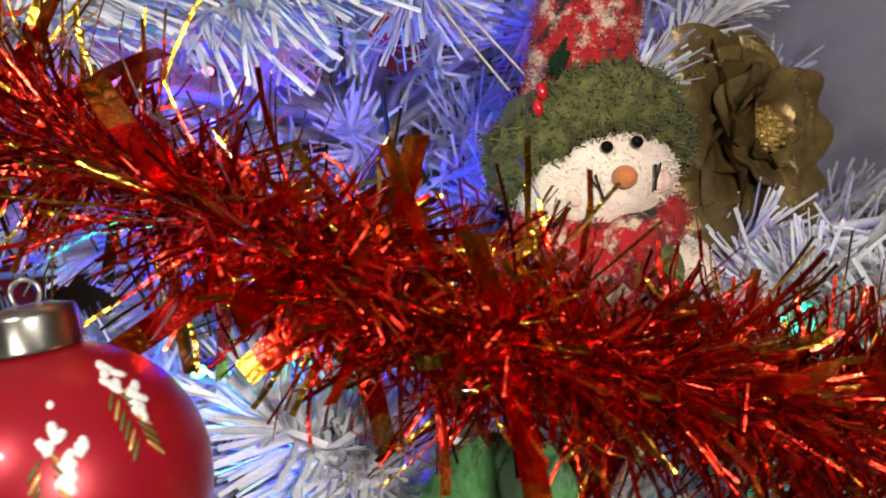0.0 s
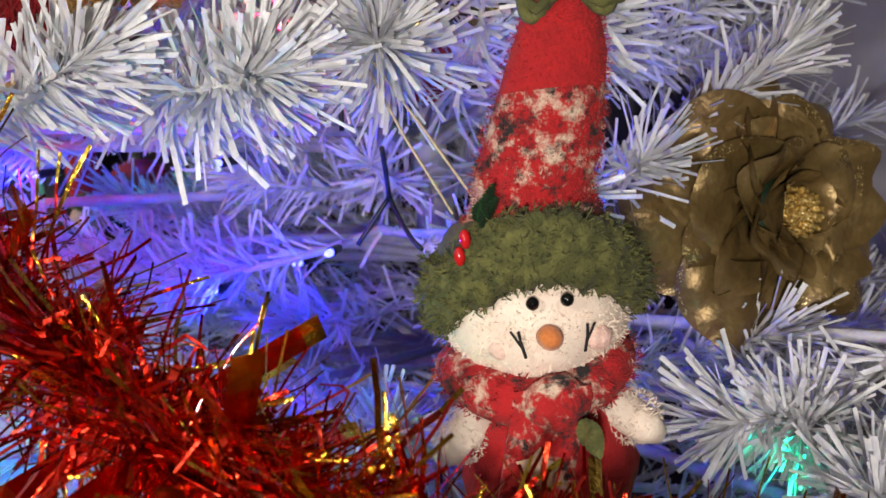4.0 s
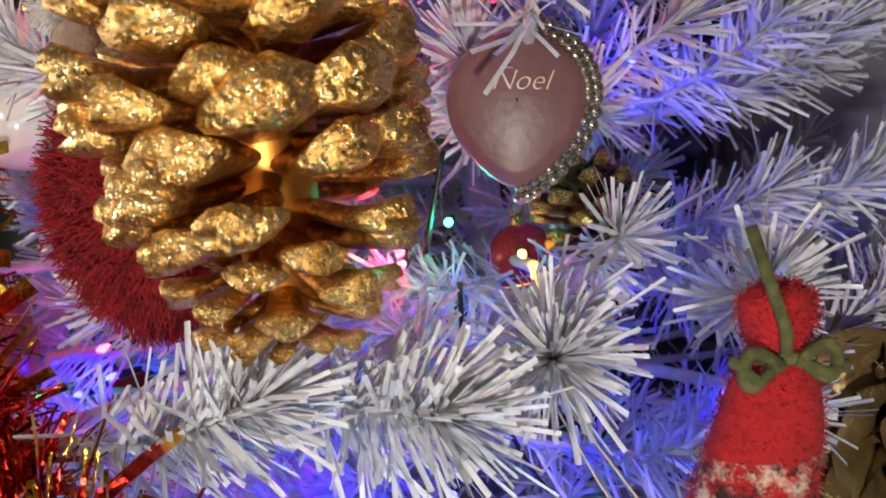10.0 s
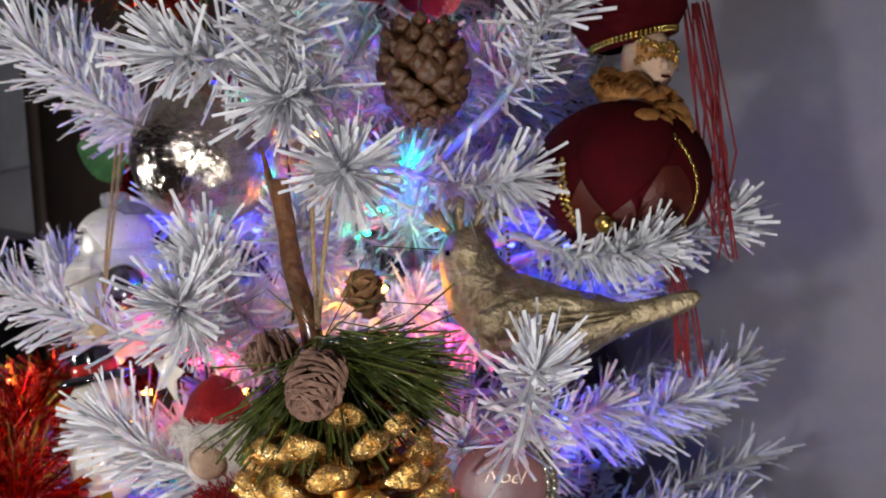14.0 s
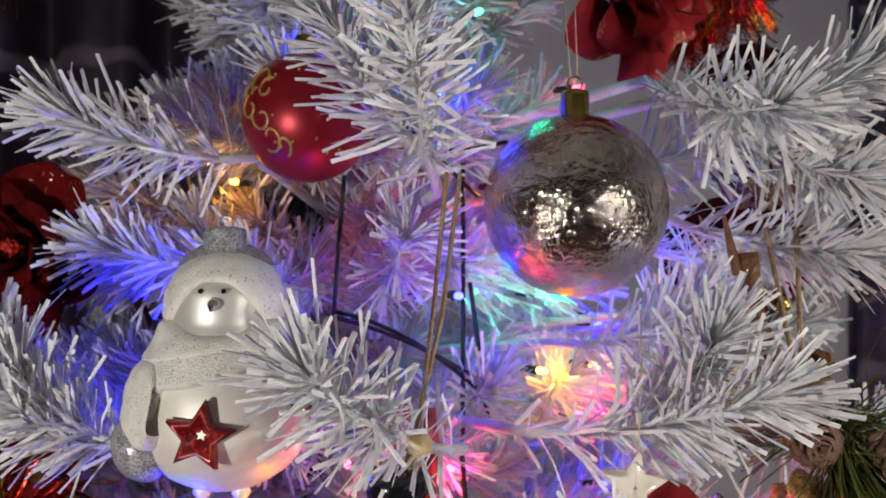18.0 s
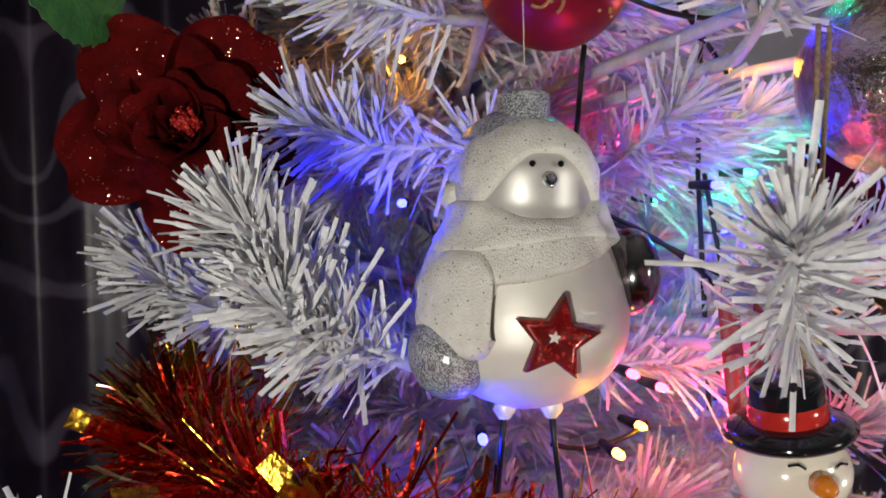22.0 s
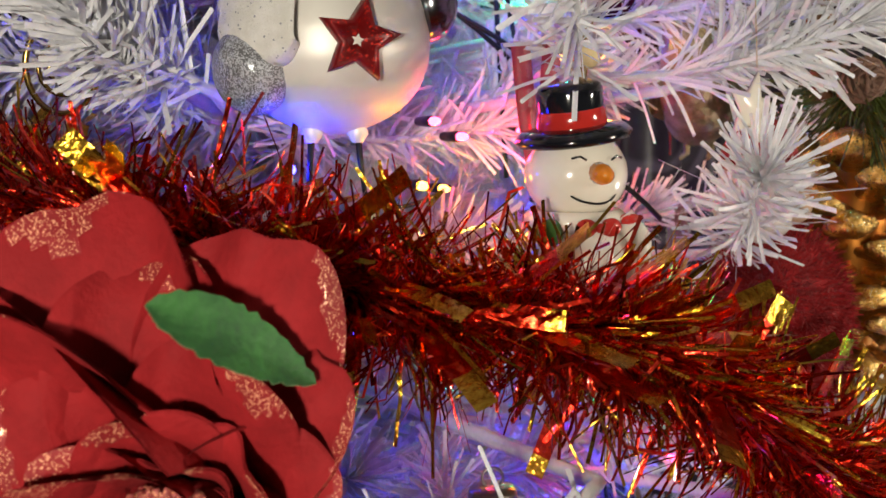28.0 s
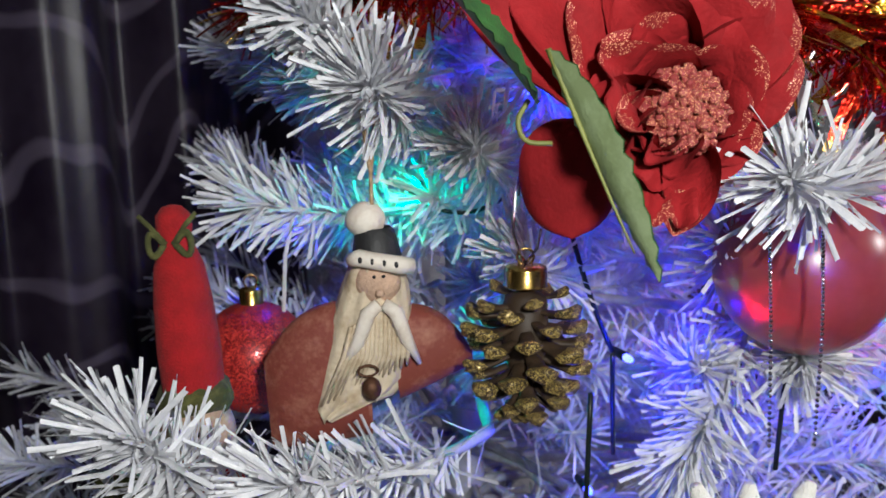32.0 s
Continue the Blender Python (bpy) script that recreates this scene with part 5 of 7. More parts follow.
# ---- large gilded pinecone with its sprig ----
pinecone(here(0.194, 0.366, 1.136, 40), 0.056, 0.140, 92, (GOLD_WOOD, GOLD_TIP), "large gold-painted pinecone ornament with glittered scales", wide=0.28, thick=0.115, hook=0.03, seed=4, lift=-6, taper=0.32)
sprig = thing("pine_sprig", here(0.185, 0.366, 1.142, 40), "green pine sprig with small cones and a cinnamon stick", "sprig")
rng = np.random.default_rng(21)
for k, (a, tilt, n) in enumerate(((-12, -20, 170), (2, -38, 120), (-30, -8, 80), (-162, -44, 100), (-140, -60, 90), (-60, -58, 100), (-95, -50, 70), (60, -20, 50))):
    d = np.array([math.cos(math.radians(a)) * math.cos(math.radians(tilt)), math.sin(math.radians(a)) * math.cos(math.radians(tilt)), math.sin(math.radians(tilt))])
    start = np.array([0.0, 0.0, 0.026])
    u = rng.uniform(0, 0.022, n)
    place = start + d * u[:, None] + rng.normal(0, 0.003, (n, 3))
    way = d + rng.normal(0, 0.20, (n, 3)) + np.array([0, 0, 0.04])
    way /= np.linalg.norm(way, axis=1)[:, None]
    v, f = ribbons(place, way, rng.uniform(0.034, 0.056, n), rng.uniform(0.0008, 0.0013, n), rng.normal(0, 0.16, n), rng, 0.8)
    g = Geo()
    g.v, g.f, g.s, g.n = [v], f.tolist(), [0] * len(f), len(v)
    part("needle_tuft", g, PINE, sprig, "dark green pine needles", True, "stuff")
sm = sprig.matrix_basis.inverted()
pinecone(sm @ aim((0.196, 0.357, 1.166), (0.30, -0.78, -0.50)), 0.0160, 0.034, 110, (CONE_PINK, CONE_PINK), "", "small_cone", 0.48, 0.06, 0.0, 8, False, parent=sprig, lift=34)
pinecone(sm @ aim((0.168, 0.366, 1.168), (-0.35, -0.8, -0.1)), 0.0125, 0.024, 50, (CONE_PINK, CONE_PINK), "", "small_cone", 0.55, 0.07, 0.0, 9, False, parent=sprig, lift=22)
pinecone(sm @ aim((0.190, 0.394, 1.178), (0.15, -0.35, 1.0)), 0.0130, 0.021, 24, (CONE_TAN, CONE_TAN), "", "small_cone", 0.55, 0.08, 0.0, 10, False, parent=sprig, lift=40)
g = Geo()
top, low = np.array([0.146, 0.381, 1.250]), np.array([0.168, 0.374, 1.158])
line = [low + (top - low) * u + np.array([0.002 * math.sin(7 * u), 0.001 * math.sin(11 * u), 0]) for u in np.linspace(0, 1, 14)]
mat_in = np.array(sm)
line = [mat_in[:3, :3] @ p + mat_in[:3, 3] for p in line]
g.tube(line, [0.0040, 0.0050, 0.0056, 0.0054, 0.0058, 0.0055, 0.0052, 0.0054, 0.0050, 0.0047, 0.0050, 0.0048, 0.0050, 0.0046], 10)
part("cinnamon_stick", g, BARK, sprig, "rough cinnamon stick")
spur = [np.array([0.143, 0.381, 1.240]), np.array([0.139, 0.381, 1.252]), np.array([0.135, 0.381, 1.268])]
part("bark_splinter", Geo().tube([mat_in[:3, :3] @ p + mat_in[:3, 3] for p in spur], [0.0028, 0.0022, 0.0008], 6), BARK, sprig)
for s in (0, 1):
    pts = [np.array([0.174, 0.373, 1.175]), np.array([0.176 - 0.008 * s, 0.380, 1.215]), np.array([0.180 - 0.017 * s, 0.388, 1.262])]
    part("twine", Geo().tube([mat_in[:3, :3] @ p + mat_in[:3, 3] for p in pts], 0.0013, 7), TWINE, sprig)
for k in range(5):
    a = rng.uniform(-2.6, -0.3)
    pts = [np.array([0, 0, 0.03]), np.array([0.03 * math.cos(a), 0.03 * math.sin(a), 0.04 + 0.008 * k]), np.array([0.058 * math.cos(a + 0.3), 0.058 * math.sin(a + 0.3), 0.036 + 0.008 * k])]
    part("wisp", Geo().tube(pts, 0.0003, 4), PINE, sprig)

# plaque with gem border
plaque = thing("noel_plaque", here(0.198, 0.486, 1.068, 43, 0, 8), "dusky pink teardrop plaque with gold script and beaded rim", "ornament")
ring = []
for t in np.linspace(0, 2 * np.pi, 48, endpoint=False):
    x, z = 0.028 * math.sin(t), 0.027 * math.cos(t)
    if z < 0:
        z, x = z * 1.30, x * (1 - 0.35 * (z / -0.027) ** 2.2)
    ring.append((x, z))
rows = [[(x * 0.02, -0.005, z * 0.02) for x, z in ring], [(x * 0.8, -0.005, z * 0.8) for x, z in ring], [(x * 0.96, -0.003, z * 0.96) for x, z in ring], [(x, 0, z) for x, z in ring], [(x * 0.96, 0.003, z * 0.96) for x, z in ring], [(0, 0.004, 0)] * 48]
part("plate", Geo().grid(rows, True), PINK_GLASS, plaque)
for k in range(2, 24):
    x, z = ring[k]
    for d in (1.03, 1.16):
        part("gem", Geo().ball((x * d, -0.001 + 0.002 * (d > 1.1), z * d + 0.001), 0.0030 if d > 1.1 else 0.0024, 9, 7), GEM, plaque)
text = bpy.data.curves.new("lettering", "FONT")
text.body, text.size, text.extrude, text.shear, text.align_x = "Noel", 0.0115, 0.0002, 0.35, "CENTER"
text.materials.append(GOLD_INK)
ob = new("lettering", text)
ob.parent = plaque
ob.matrix_basis = pose(0.001, -0.0055, 0.004, 90, 0, 0)
text.offset = -0.00022

pinecone(here(0.190, 0.535, 1.035, 20), 0.026, 0.042, 40, (CONE_DARK, CONE_GILT), "dark pinecone with gilt scale tips hanging behind the plaque", wide=0.26, thick=0.12, seed=6)
bauble(here(0.110, 0.585, 0.980, 20), 0.020, RED_GLITTER, "dark red glittered bauble deep between branches")

# ---- golden cockatiel-like bird ----
bird = thing("bird_ornament", here(0.222, 0.490, 1.166, 20), "champagne gold painted bird ornament with a crown", "ornament")
g = Geo()
prof = [(-0.040, 0.046, 0.002), (-0.040, 0.044, 0.0095), (-0.036, 0.037, 0.0145), (-0.031, 0.027, 0.0180), (-0.025, 0.015, 0.0215), (-0.016, 0.004, 0.0265), (0.0, -0.006, 0.029), (0.016, -0.008, 0.0255), (0.030, -0.007, 0.019), (0.043, -0.005, 0.0125), (0.056, -0.002, 0.0085), (0.072, 0.002, 0.0068), (0.086, 0.0055, 0.0062), (0.092, 0.007, 0.0045), (0.0945, 0.0075, 0.001)]
rows = []
for k, (x, z, r) in enumerate(prof):
    flat = 0.85 if k < 10 else 0.7
    tilt = 0.85 if k < 5 else 0.2
    rows.append([(x + r * math.sin(a) * (0.9 if k < 5 else 0.15), flat * r * math.cos(a), z + r * math.sin(a) * (0.55 if k < 5 else 1.0)) for a in np.linspace(0, 2 * np.pi, 26, endpoint=False)])
g.grid(rows, True)
part("body", g, CHAMPAGNE, bird)
part("head", Geo().ball((-0.032, 0, 0.036), (0.0170, 0.0150, 0.0175), 24, 16), CHAMPAGNE, bird)
part("beak", Geo().tube([(-0.046, 0, 0.037), (-0.0515, 0, 0.034), (-0.0535, 0, 0.029)], [0.0045, 0.003, 0.0006], 8), CHAMPAGNE, bird)
for k in range(7):
    a = math.radians(-50 + 17 * k)
    base = np.array([-0.034 + 0.012 * math.sin(a), 0.006 * math.cos(3 * k), 0.049 + 0.003 * math.cos(a)])
    way = np.array([math.sin(a), 0.16 * math.sin(k * 2.0), math.cos(a)])
    part("crest_feather", Geo().tube([base, base + way * 0.007, base + way * 0.013, base + way * 0.017, base + way * 0.0195], [0.0026, 0.0022, 0.0030, 0.0036, 0.0012], 10), CHAMPAGNE, bird)
for s in (-1, 1):
    g = Geo()
    rows = []
    for u in np.linspace(0, 1, 10):
        x, w = -0.022 + 0.078 * u, 0.017 * math.sin(math.pi * (0.18 + 0.80 * u)) ** 0.7
        rows.append([(x, s * (0.0235 * (1 - 0.55 * u) + 0.0035 * math.cos(b)), 0.000 + 0.004 * u + w * math.sin(b) - 0.004) for b in np.linspace(0, 2 * np.pi, 14, endpoint=False)])
    g.grid(rows, True)
    part("wing", g, CHAMPAGNE, bird, "ridged wing")
    for k in range(3):
        part("feather_ridge", Geo().tube([(-0.012 + 0.004 * k, s * 0.0268, -0.008 + 0.007 * k), (0.02, s * 0.022, -0.007 + 0.005 * k), (0.05 + 0.004 * k, s * 0.0145, 0.0 + 0.002 * k)], [0.0008, 0.0016, 0.0006], 6), CHAMPAGNE, bird)
    part("eye", Geo().ball((-0.0400, s * 0.0125, 0.0395), 0.0018, 10, 8), BEAD, bird)
    part("foot", Geo().tube([(0.004, s * 0.008, -0.030), (0.004, s * 0.008, -0.040), (-0.006, s * 0.009, -0.043)], [0.003, 0.0022, 0.0012], 7), CHAMPAGNE, bird)
part("hanging_loop", loop((-0.008, 0, 0.020), 0.0045, 0.0007), BRASS, bird)
g = Geo()
for k in range(16):
    g.ball((-0.008, 0, 0.030 + 0.0032 * k), 0.0012, 6, 4)
part("chain", g, BRASS, bird)

# ---- velvet bauble with its masked doll ----
velvet = thing("velvet_bauble", here(0.255, 0.553, 1.240, 36), "burgundy velvet bauble with gold braid and cord tassels", "bauble")


def on_velvet(a, t, proud=0.0):
    """A point of the puffed ball at an angle from its front and a height angle; it narrows to a blunt tip below."""
    z = math.sin(t)
    puff = 0.955 + 0.05 * abs(math.sin(2.5 * a + 0.4))
    q = math.sqrt(max(0.0004, 1 - abs(z) ** 2.2)) * puff * (1 - 0.22 * max(0.0, -z) ** 1.5)
    return (0.054 + proud) * q * math.sin(a), -(0.051 + proud) * q * math.cos(a), (0.048 + proud * 0.3) * z


HALF_PI = math.pi / 2
part("ball", Geo().grid([[on_velvet(a, t) for a in np.linspace(0, 2 * np.pi, 70, endpoint=False)] for t in np.linspace(-HALF_PI, HALF_PI, 30)], True), VELVET, velvet, "velvet in puffed gores")
for middle, half in ((-0.42, 0.40), (0.34, 0.36)):
    part("satin_gusset", Geo().grid([[on_velvet(middle + half * w * (0.25 + 0.75 * math.sin(math.pi * u)), -1.15 + 1.25 * u, 0.0007) for w in np.linspace(-1, 1, 13)] for u in np.linspace(0, 1, 16)]), COPPER_SATIN, velvet, "coppery satin gusset")
panel = []
for u in np.linspace(0, 1, 26):
    half = 0.60 * (1 - u ** 2.6) + 0.02
    panel.append([on_velvet(-0.04 - 0.30 * u ** 1.8 + half * w, 1.0 - 1.42 * u, 0.0035 * math.sqrt(max(0.0, (1 - w ** 4) * min(1.0, 6 * (1 - u)))) + 0.0004) for w in np.linspace(-1, 1, 22)])
part("front_panel", Geo().grid(panel), VELVET, velvet, "padded velvet front panel")
for k in range(44):
    u = k / 43
    part("braid_bead", Geo().ball(on_velvet(0.44 + 0.30 * math.sin(math.pi * 0.8 * u) + 0.012 * math.sin(2.4 * k), 0.50 - 1.62 * u, 0.0006), (0.0012, 0.0012, 0.0015), 6, 4), BRASS, velvet)
for k in range(40):
    u = k / 39
    wide = 0.050 * math.sin(math.pi * (0.12 + 0.8 * u))
    part("braid_bead", Geo().ball(on_velvet(-0.80 + wide * math.sin(2.2 * k), 0.28 - 0.92 * u, 0.0006 + 0.0006 * (k % 2)), (0.0017, 0.0017, 0.0014), 6, 4), BRASS, velvet)
bell_at = np.array(on_velvet(-0.40, -0.50, 0.0035))
part("bell", Geo().ball(bell_at, 0.0060, 18, 12), BRASS, velvet)
rnd = random.Random(77)
for k in range(16):
    x, y = 0.047 + rnd.gauss(0, 0.0035), -0.011 + rnd.gauss(0, 0.003)
    low = -0.050 + 0.014 * (k % 4)
    part("tassel", Geo().tube([(x, y, 0.100), (x + 0.003 + rnd.gauss(0, 0.002), y, 0.060), (x + 0.006 + rnd.gauss(0, 0.003), y - 0.001, 0.012), (x + 0.008 + rnd.gauss(0, 0.003), y, -0.020), (x + 0.009 + rnd.gauss(0, 0.004), y, low)], 0.0007, 5), RED_CORD, velvet)
for k in range(9):
    x = 0.022 + 0.0018 * k
    part("tassel", Geo().tube([(0.020 + 0.0008 * k, -0.006, -0.042), (x + rnd.gauss(0, 0.001), -0.010, -0.075), (x + rnd.gauss(0, 0.003), -0.012, -0.108 - 0.005 * (k % 3))], 0.0007, 5), RED_CORD, velvet)
g = Geo()
g.ball((0.008, -0.020, 0.080), (0.0158, 0.0148, 0.0195), 24, 18, slot=0)
g.ball((0.010, -0.0355, 0.0750), (0.0026, 0.0030, 0.0030), 10, 8, slot=0)
mask = []
for z in np.linspace(-0.0050, 0.0060, 7):
    row = []
    for a in np.linspace(-0.85, 1.15, 25):
        q = math.sqrt(max(0.0, 1 - ((0.0025 + z) / 0.0195) ** 2))
        drop = 0.0022 * math.cos(2.7 * a) * (1 if z < 0 else -0.6) + (0.004 * max(0.0, -a - 0.3) if z > 0 else 0)
        row.append((0.008 + (0.0158 * q + 0.0012) * math.sin(a), -0.020 - (0.0148 * q + 0.0012) * math.cos(a), 0.0825 + z + drop))
    mask.append(row)
holes = Geo().grid(mask)
open_eye = {k for k in range(len(holes.f)) if 2 <= k // 24 <= 3 and (k % 24 in (5, 6, 7) or k % 24 in (13, 14, 15))}
g.add(holes.v[0], [face for k, face in enumerate(holes.f) if k not in open_eye], 2)
rng = np.random.default_rng(91)
for k in range(190):
    i, j = int(rng.integers(0, 7)), int(rng.integers(0, 25))
    if i in (2, 3, 4) and (5 <= j <= 8 or 13 <= j <= 16):
        continue
    g.ball(np.array(mask[i][j]) + rng.normal(0, 0.0004, 3), (0.0009, 0.0009, 0.0008), 6, 4, slot=1)
g.ball((0.012, -0.0338, 0.0690), (0.0033, 0.0012, 0.0009), 10, 6, slot=3)


def gauze_lobe(at, way, wide, tall, seed):
    """A rounded, cupped puff of gauze that stands out from its root along way."""
    way = np.array(way, float) / np.linalg.norm(way)
    side = np.cross(way, (0.1, 0.2, 1.0))
    side /= np.linalg.norm(side)
    up = np.cross(side, way)
    rows = []
    for u in np.linspace(0, 1, 9):
        rim = math.sin(math.pi * (0.12 + 0.80 * u)) ** 0.38
        rows.append([tuple(np.array(at) + way * tall * (u - 0.20 * u * w * w) + side * wide * rim * w + up * (0.42 * tall * math.sin(2.9 * u) * (1 - w * w) + 0.0012 * noise.noise(Vector((w * 2.5, u * 3.0, seed * 1.7)))))  for w in np.linspace(-1, 1, 13)])
    g.grid(rows, False, 2)


for k in range(26):
    a = 2 * math.pi * k / 26 + rng.normal(0, 0.08)
    c, d = math.cos(a), math.sin(a)
    gauze_lobe((0.002 + 0.010 * c, -0.017 + 0.009 * d, 0.057 - 0.006 * c), (c, d, rng.normal(0.05, 0.45) - 0.45 * c), 0.0085, 0.0185, k)
for k in range(12):
    a = math.pi * (0.80 + 0.055 * k)
    c, d = math.cos(a), math.sin(a)
    gauze_lobe((0.003 + 0.013 * c, -0.019 + 0.013 * d, 0.063 - 0.003 * (k % 3)), (c, d - 0.3, rng.normal(0.45, 0.30)), 0.0080, 0.0150, 40 + k)
for k, (x, z, wx, wz) in enumerate(((0.004, 0.050, -0.5, -0.8), (0.009, 0.049, 0.1, -0.9), (0.016, 0.048, 0.7, -0.7), (0.012, 0.051, 0.5, -0.3), (0.006, 0.049, -0.2, -1.0))):
    gauze_lobe((x - 0.003, -0.032, z), (wx, -0.45, wz), 0.0100, 0.0185, 60 + k)
HAT_UP = 0.0015
hat_rows = []
for r, z in ((0.0185, 0.088), (0.026, 0.093), (0.033, 0.104), (0.036, 0.122), (0.034, 0.142), (0.026, 0.158), (0.012, 0.166), (0.001, 0.167)):
    hat_rows.append([(0.002 + r * math.cos(a) * (1 + 0.05 * math.sin(5 * a + 60 * z)), -0.010 + 0.9 * r * math.sin(a) * (1 + 0.05 * math.sin(5 * a + 60 * z)), z + HAT_UP + 0.18 * r * math.cos(a)) for a in np.linspace(0, 2 * np.pi, 40, endpoint=False)])
g.grid(hat_rows, True, 3)
for k in range(58):
    a = 2 * math.pi * k / 58
    for s in (-1, 1):
        g.ball((0.003 + 0.0250 * math.cos(a), -0.012 + 0.0235 * math.sin(a), 0.0925 + HAT_UP + 0.0060 * math.cos(a) + s * 0.0010 * math.cos(k * math.pi)), (0.0014, 0.0016, 0.0012), 6, 4, slot=1)
doll = part("masked_doll", g, [SKIN_FELT, BRASS, GOLD_RUFF, VELVET], None, "masked doll bust in a burgundy velvet hat and bronze ruff")
doll.matrix_basis = velvet.matrix_basis @ pose(-0.001, 0, -0.012, 0, 4, 14)
tagged(doll, category="doll")

pinecone(here(0.196, 0.444, 1.330, 30), 0.025, 0.052, 84, (CONE_WOOD, CONE_WOOD), "brown varnished pinecone hanging from a wire hook", wide=0.27, thick=0.20, hook=0.02, seed=12, lift=10)
string("wire_hook", [(0.196, 0.444, 1.330), (0.198, 0.442, 1.343), (0.192, 0.441, 1.355), (0.198, 0.441, 1.369), (0.205, 0.442, 1.363)], CABLE, 0.0007, "thin dark wire hook above the brown pinecone", "hook")
rose(aim((0.15, 0.50, 1.415), (0.3, -0.9, -0.1)), 0.060, (PETAL_RED, PETAL_GLITTER, STAMEN), "red velvet fabric rose high on the tree", 14)

# ---- silver ball, red swirl bauble ----
silver = bauble(here(0.068, 0.399, 1.272, -10), 0.0425, SILVER_FOIL, "crackled silver-leaf glass bauble", cap=BRASS, cap_size=0.15)
for s in (0, 1):
    string("hanging_thread", [(0.068 + 0.003 * s, 0.402, 1.325), (0.066 + 0.005 * s, 0.405, 1.36), (0.066 + 0.006 * s, 0.41, 1.40)], CREAM_CORD, 0.0003, "fine hanging thread above the silver bauble")
swirl = bauble(here(-0.045, 0.490, 1.322, -28), 0.0345, RED_SATIN, "satin red bauble with gold glitter swirls", cap=BRASS)
rnd = random.Random(5)
for k, (a0, z0, r) in enumerate(((-0.55, 0.42, 0.26), (-0.30, 0.30, 0.18), (-0.62, 0.05, 0.22), (-0.36, -0.12, 0.2), (-0.25, -0.40, 0.22), (-0.05, -0.52, 0.15), (-0.8, 0.3, 0.2))):
    line = []
    for t in np.linspace(0, 5.2, 22):
        q = r * (1 - 0.13 * t)
        a, z = a0 + q * math.cos(t + k), z0 + q * math.sin(t + k)
        z = max(-0.95, min(0.95, z))
        c = math.sqrt(1 - z * z)
        line.append(np.array([c * math.sin(a), -c * math.cos(a), z]) * 0.0348)
    part("gold_swirl", Geo().tube(line, 0.0008, 5), GOLD_GLITTER, swirl)
for k in range(16):
    a, z = rnd.uniform(-0.2, 1.3), rnd.uniform(-0.8, 0.7)
    c = math.sqrt(1 - z * z)
    part("gold_dot", Geo().ball(np.array([c * math.sin(a), -c * math.cos(a), z]) * 0.0347, 0.0009, 6, 5), GOLD_GLITTER, swirl)

DARK_CHROME = material("dark_chrome", (0.22, 0.22, 0.24), 0.18, 1.0, scale=60)
# ---- pearly glass bird with a red star ----
pearl = thing("glass_bird_ornament", here(-0.089, 0.438, 1.186, -20), "pearly white glass robin ornament with a red star", "ornament")
PEAR_Z = (-0.0445, -0.0435, -0.040, -0.034, -0.026, -0.016, -0.006, 0.004, 0.012, 0.020, 0.027, 0.033, 0.040, 0.047, 0.053, 0.058, 0.062, 0.0645, 0.0655)
PEAR_R = (0.001, 0.0085, 0.0190, 0.0285, 0.0352, 0.0388, 0.0392, 0.0374, 0.0345, 0.0305, 0.0262, 0.0240, 0.0243, 0.0240, 0.0216, 0.0178, 0.0125, 0.0070, 0.001)
FACE_PEARL = material("silvery_pearl_glass", (0.60, 0.59, 0.57), 0.44, 0.5, second=(0.54, 0.53, 0.51), scale=30)


def pear(z):
    """The body's radius at a height, smoothed."""
    return sum(float(np.interp(z + d, PEAR_Z, PEAR_R)) for d in (-0.002, -0.001, 0, 0.001, 0.002)) / 5 if -0.041 < z < 0.061 else float(np.interp(z, PEAR_Z, PEAR_R))


part("body", Geo().lathe([(pear(z), z) for z in np.concatenate([np.linspace(-0.0445, -0.028, 14), np.linspace(-0.026, 0.05, 30), np.linspace(0.052, 0.0655, 14)])], 64), PEARL, pearl, "satin pearl belly")


def ease(x):
    x = max(0.0, min(1.0, x))
    return x * x * (3 - 2 * x)


def shell(low, high, proud, n=120, span=(-math.pi, math.pi), lumps=0.25):
    """A raised coat with rounded lips on the pear-shaped body between two edges, given by the angle from its front."""
    rows = []
    for phi in np.linspace(*span, n):
        z0, z1 = low(phi), high(phi)
        col = []
        for k in range(19):
            z = z0 + (z1 - z0) * (0.5 - 0.5 * math.cos(math.pi * k / 18))
            rim = min(z - z0, (z1 - z) if z1 < 0.064 else 1.0)
            lip = math.sqrt(max(0.0, 1 - (1 - min(1.0, rim / 0.0030)) ** 2))
            lift = proud * lip * (1 + lumps * noise.noise(Vector((3 * math.cos(phi), 3 * math.sin(phi), z * 110))))
            r = pear(z) + lift - 0.0005
            col.append((r * math.sin(phi), -r * math.cos(phi), z))
        rows.append(col)
    return Geo().grid(rows)


def brow(p):
    return 0.0515 - 0.0195 * ease((abs(p - 0.12) - 0.15) / 1.05)


def collar_top(p):
    return 0.0290 + 0.0065 * ease((abs(p - 0.12) - 0.2) / 0.9)


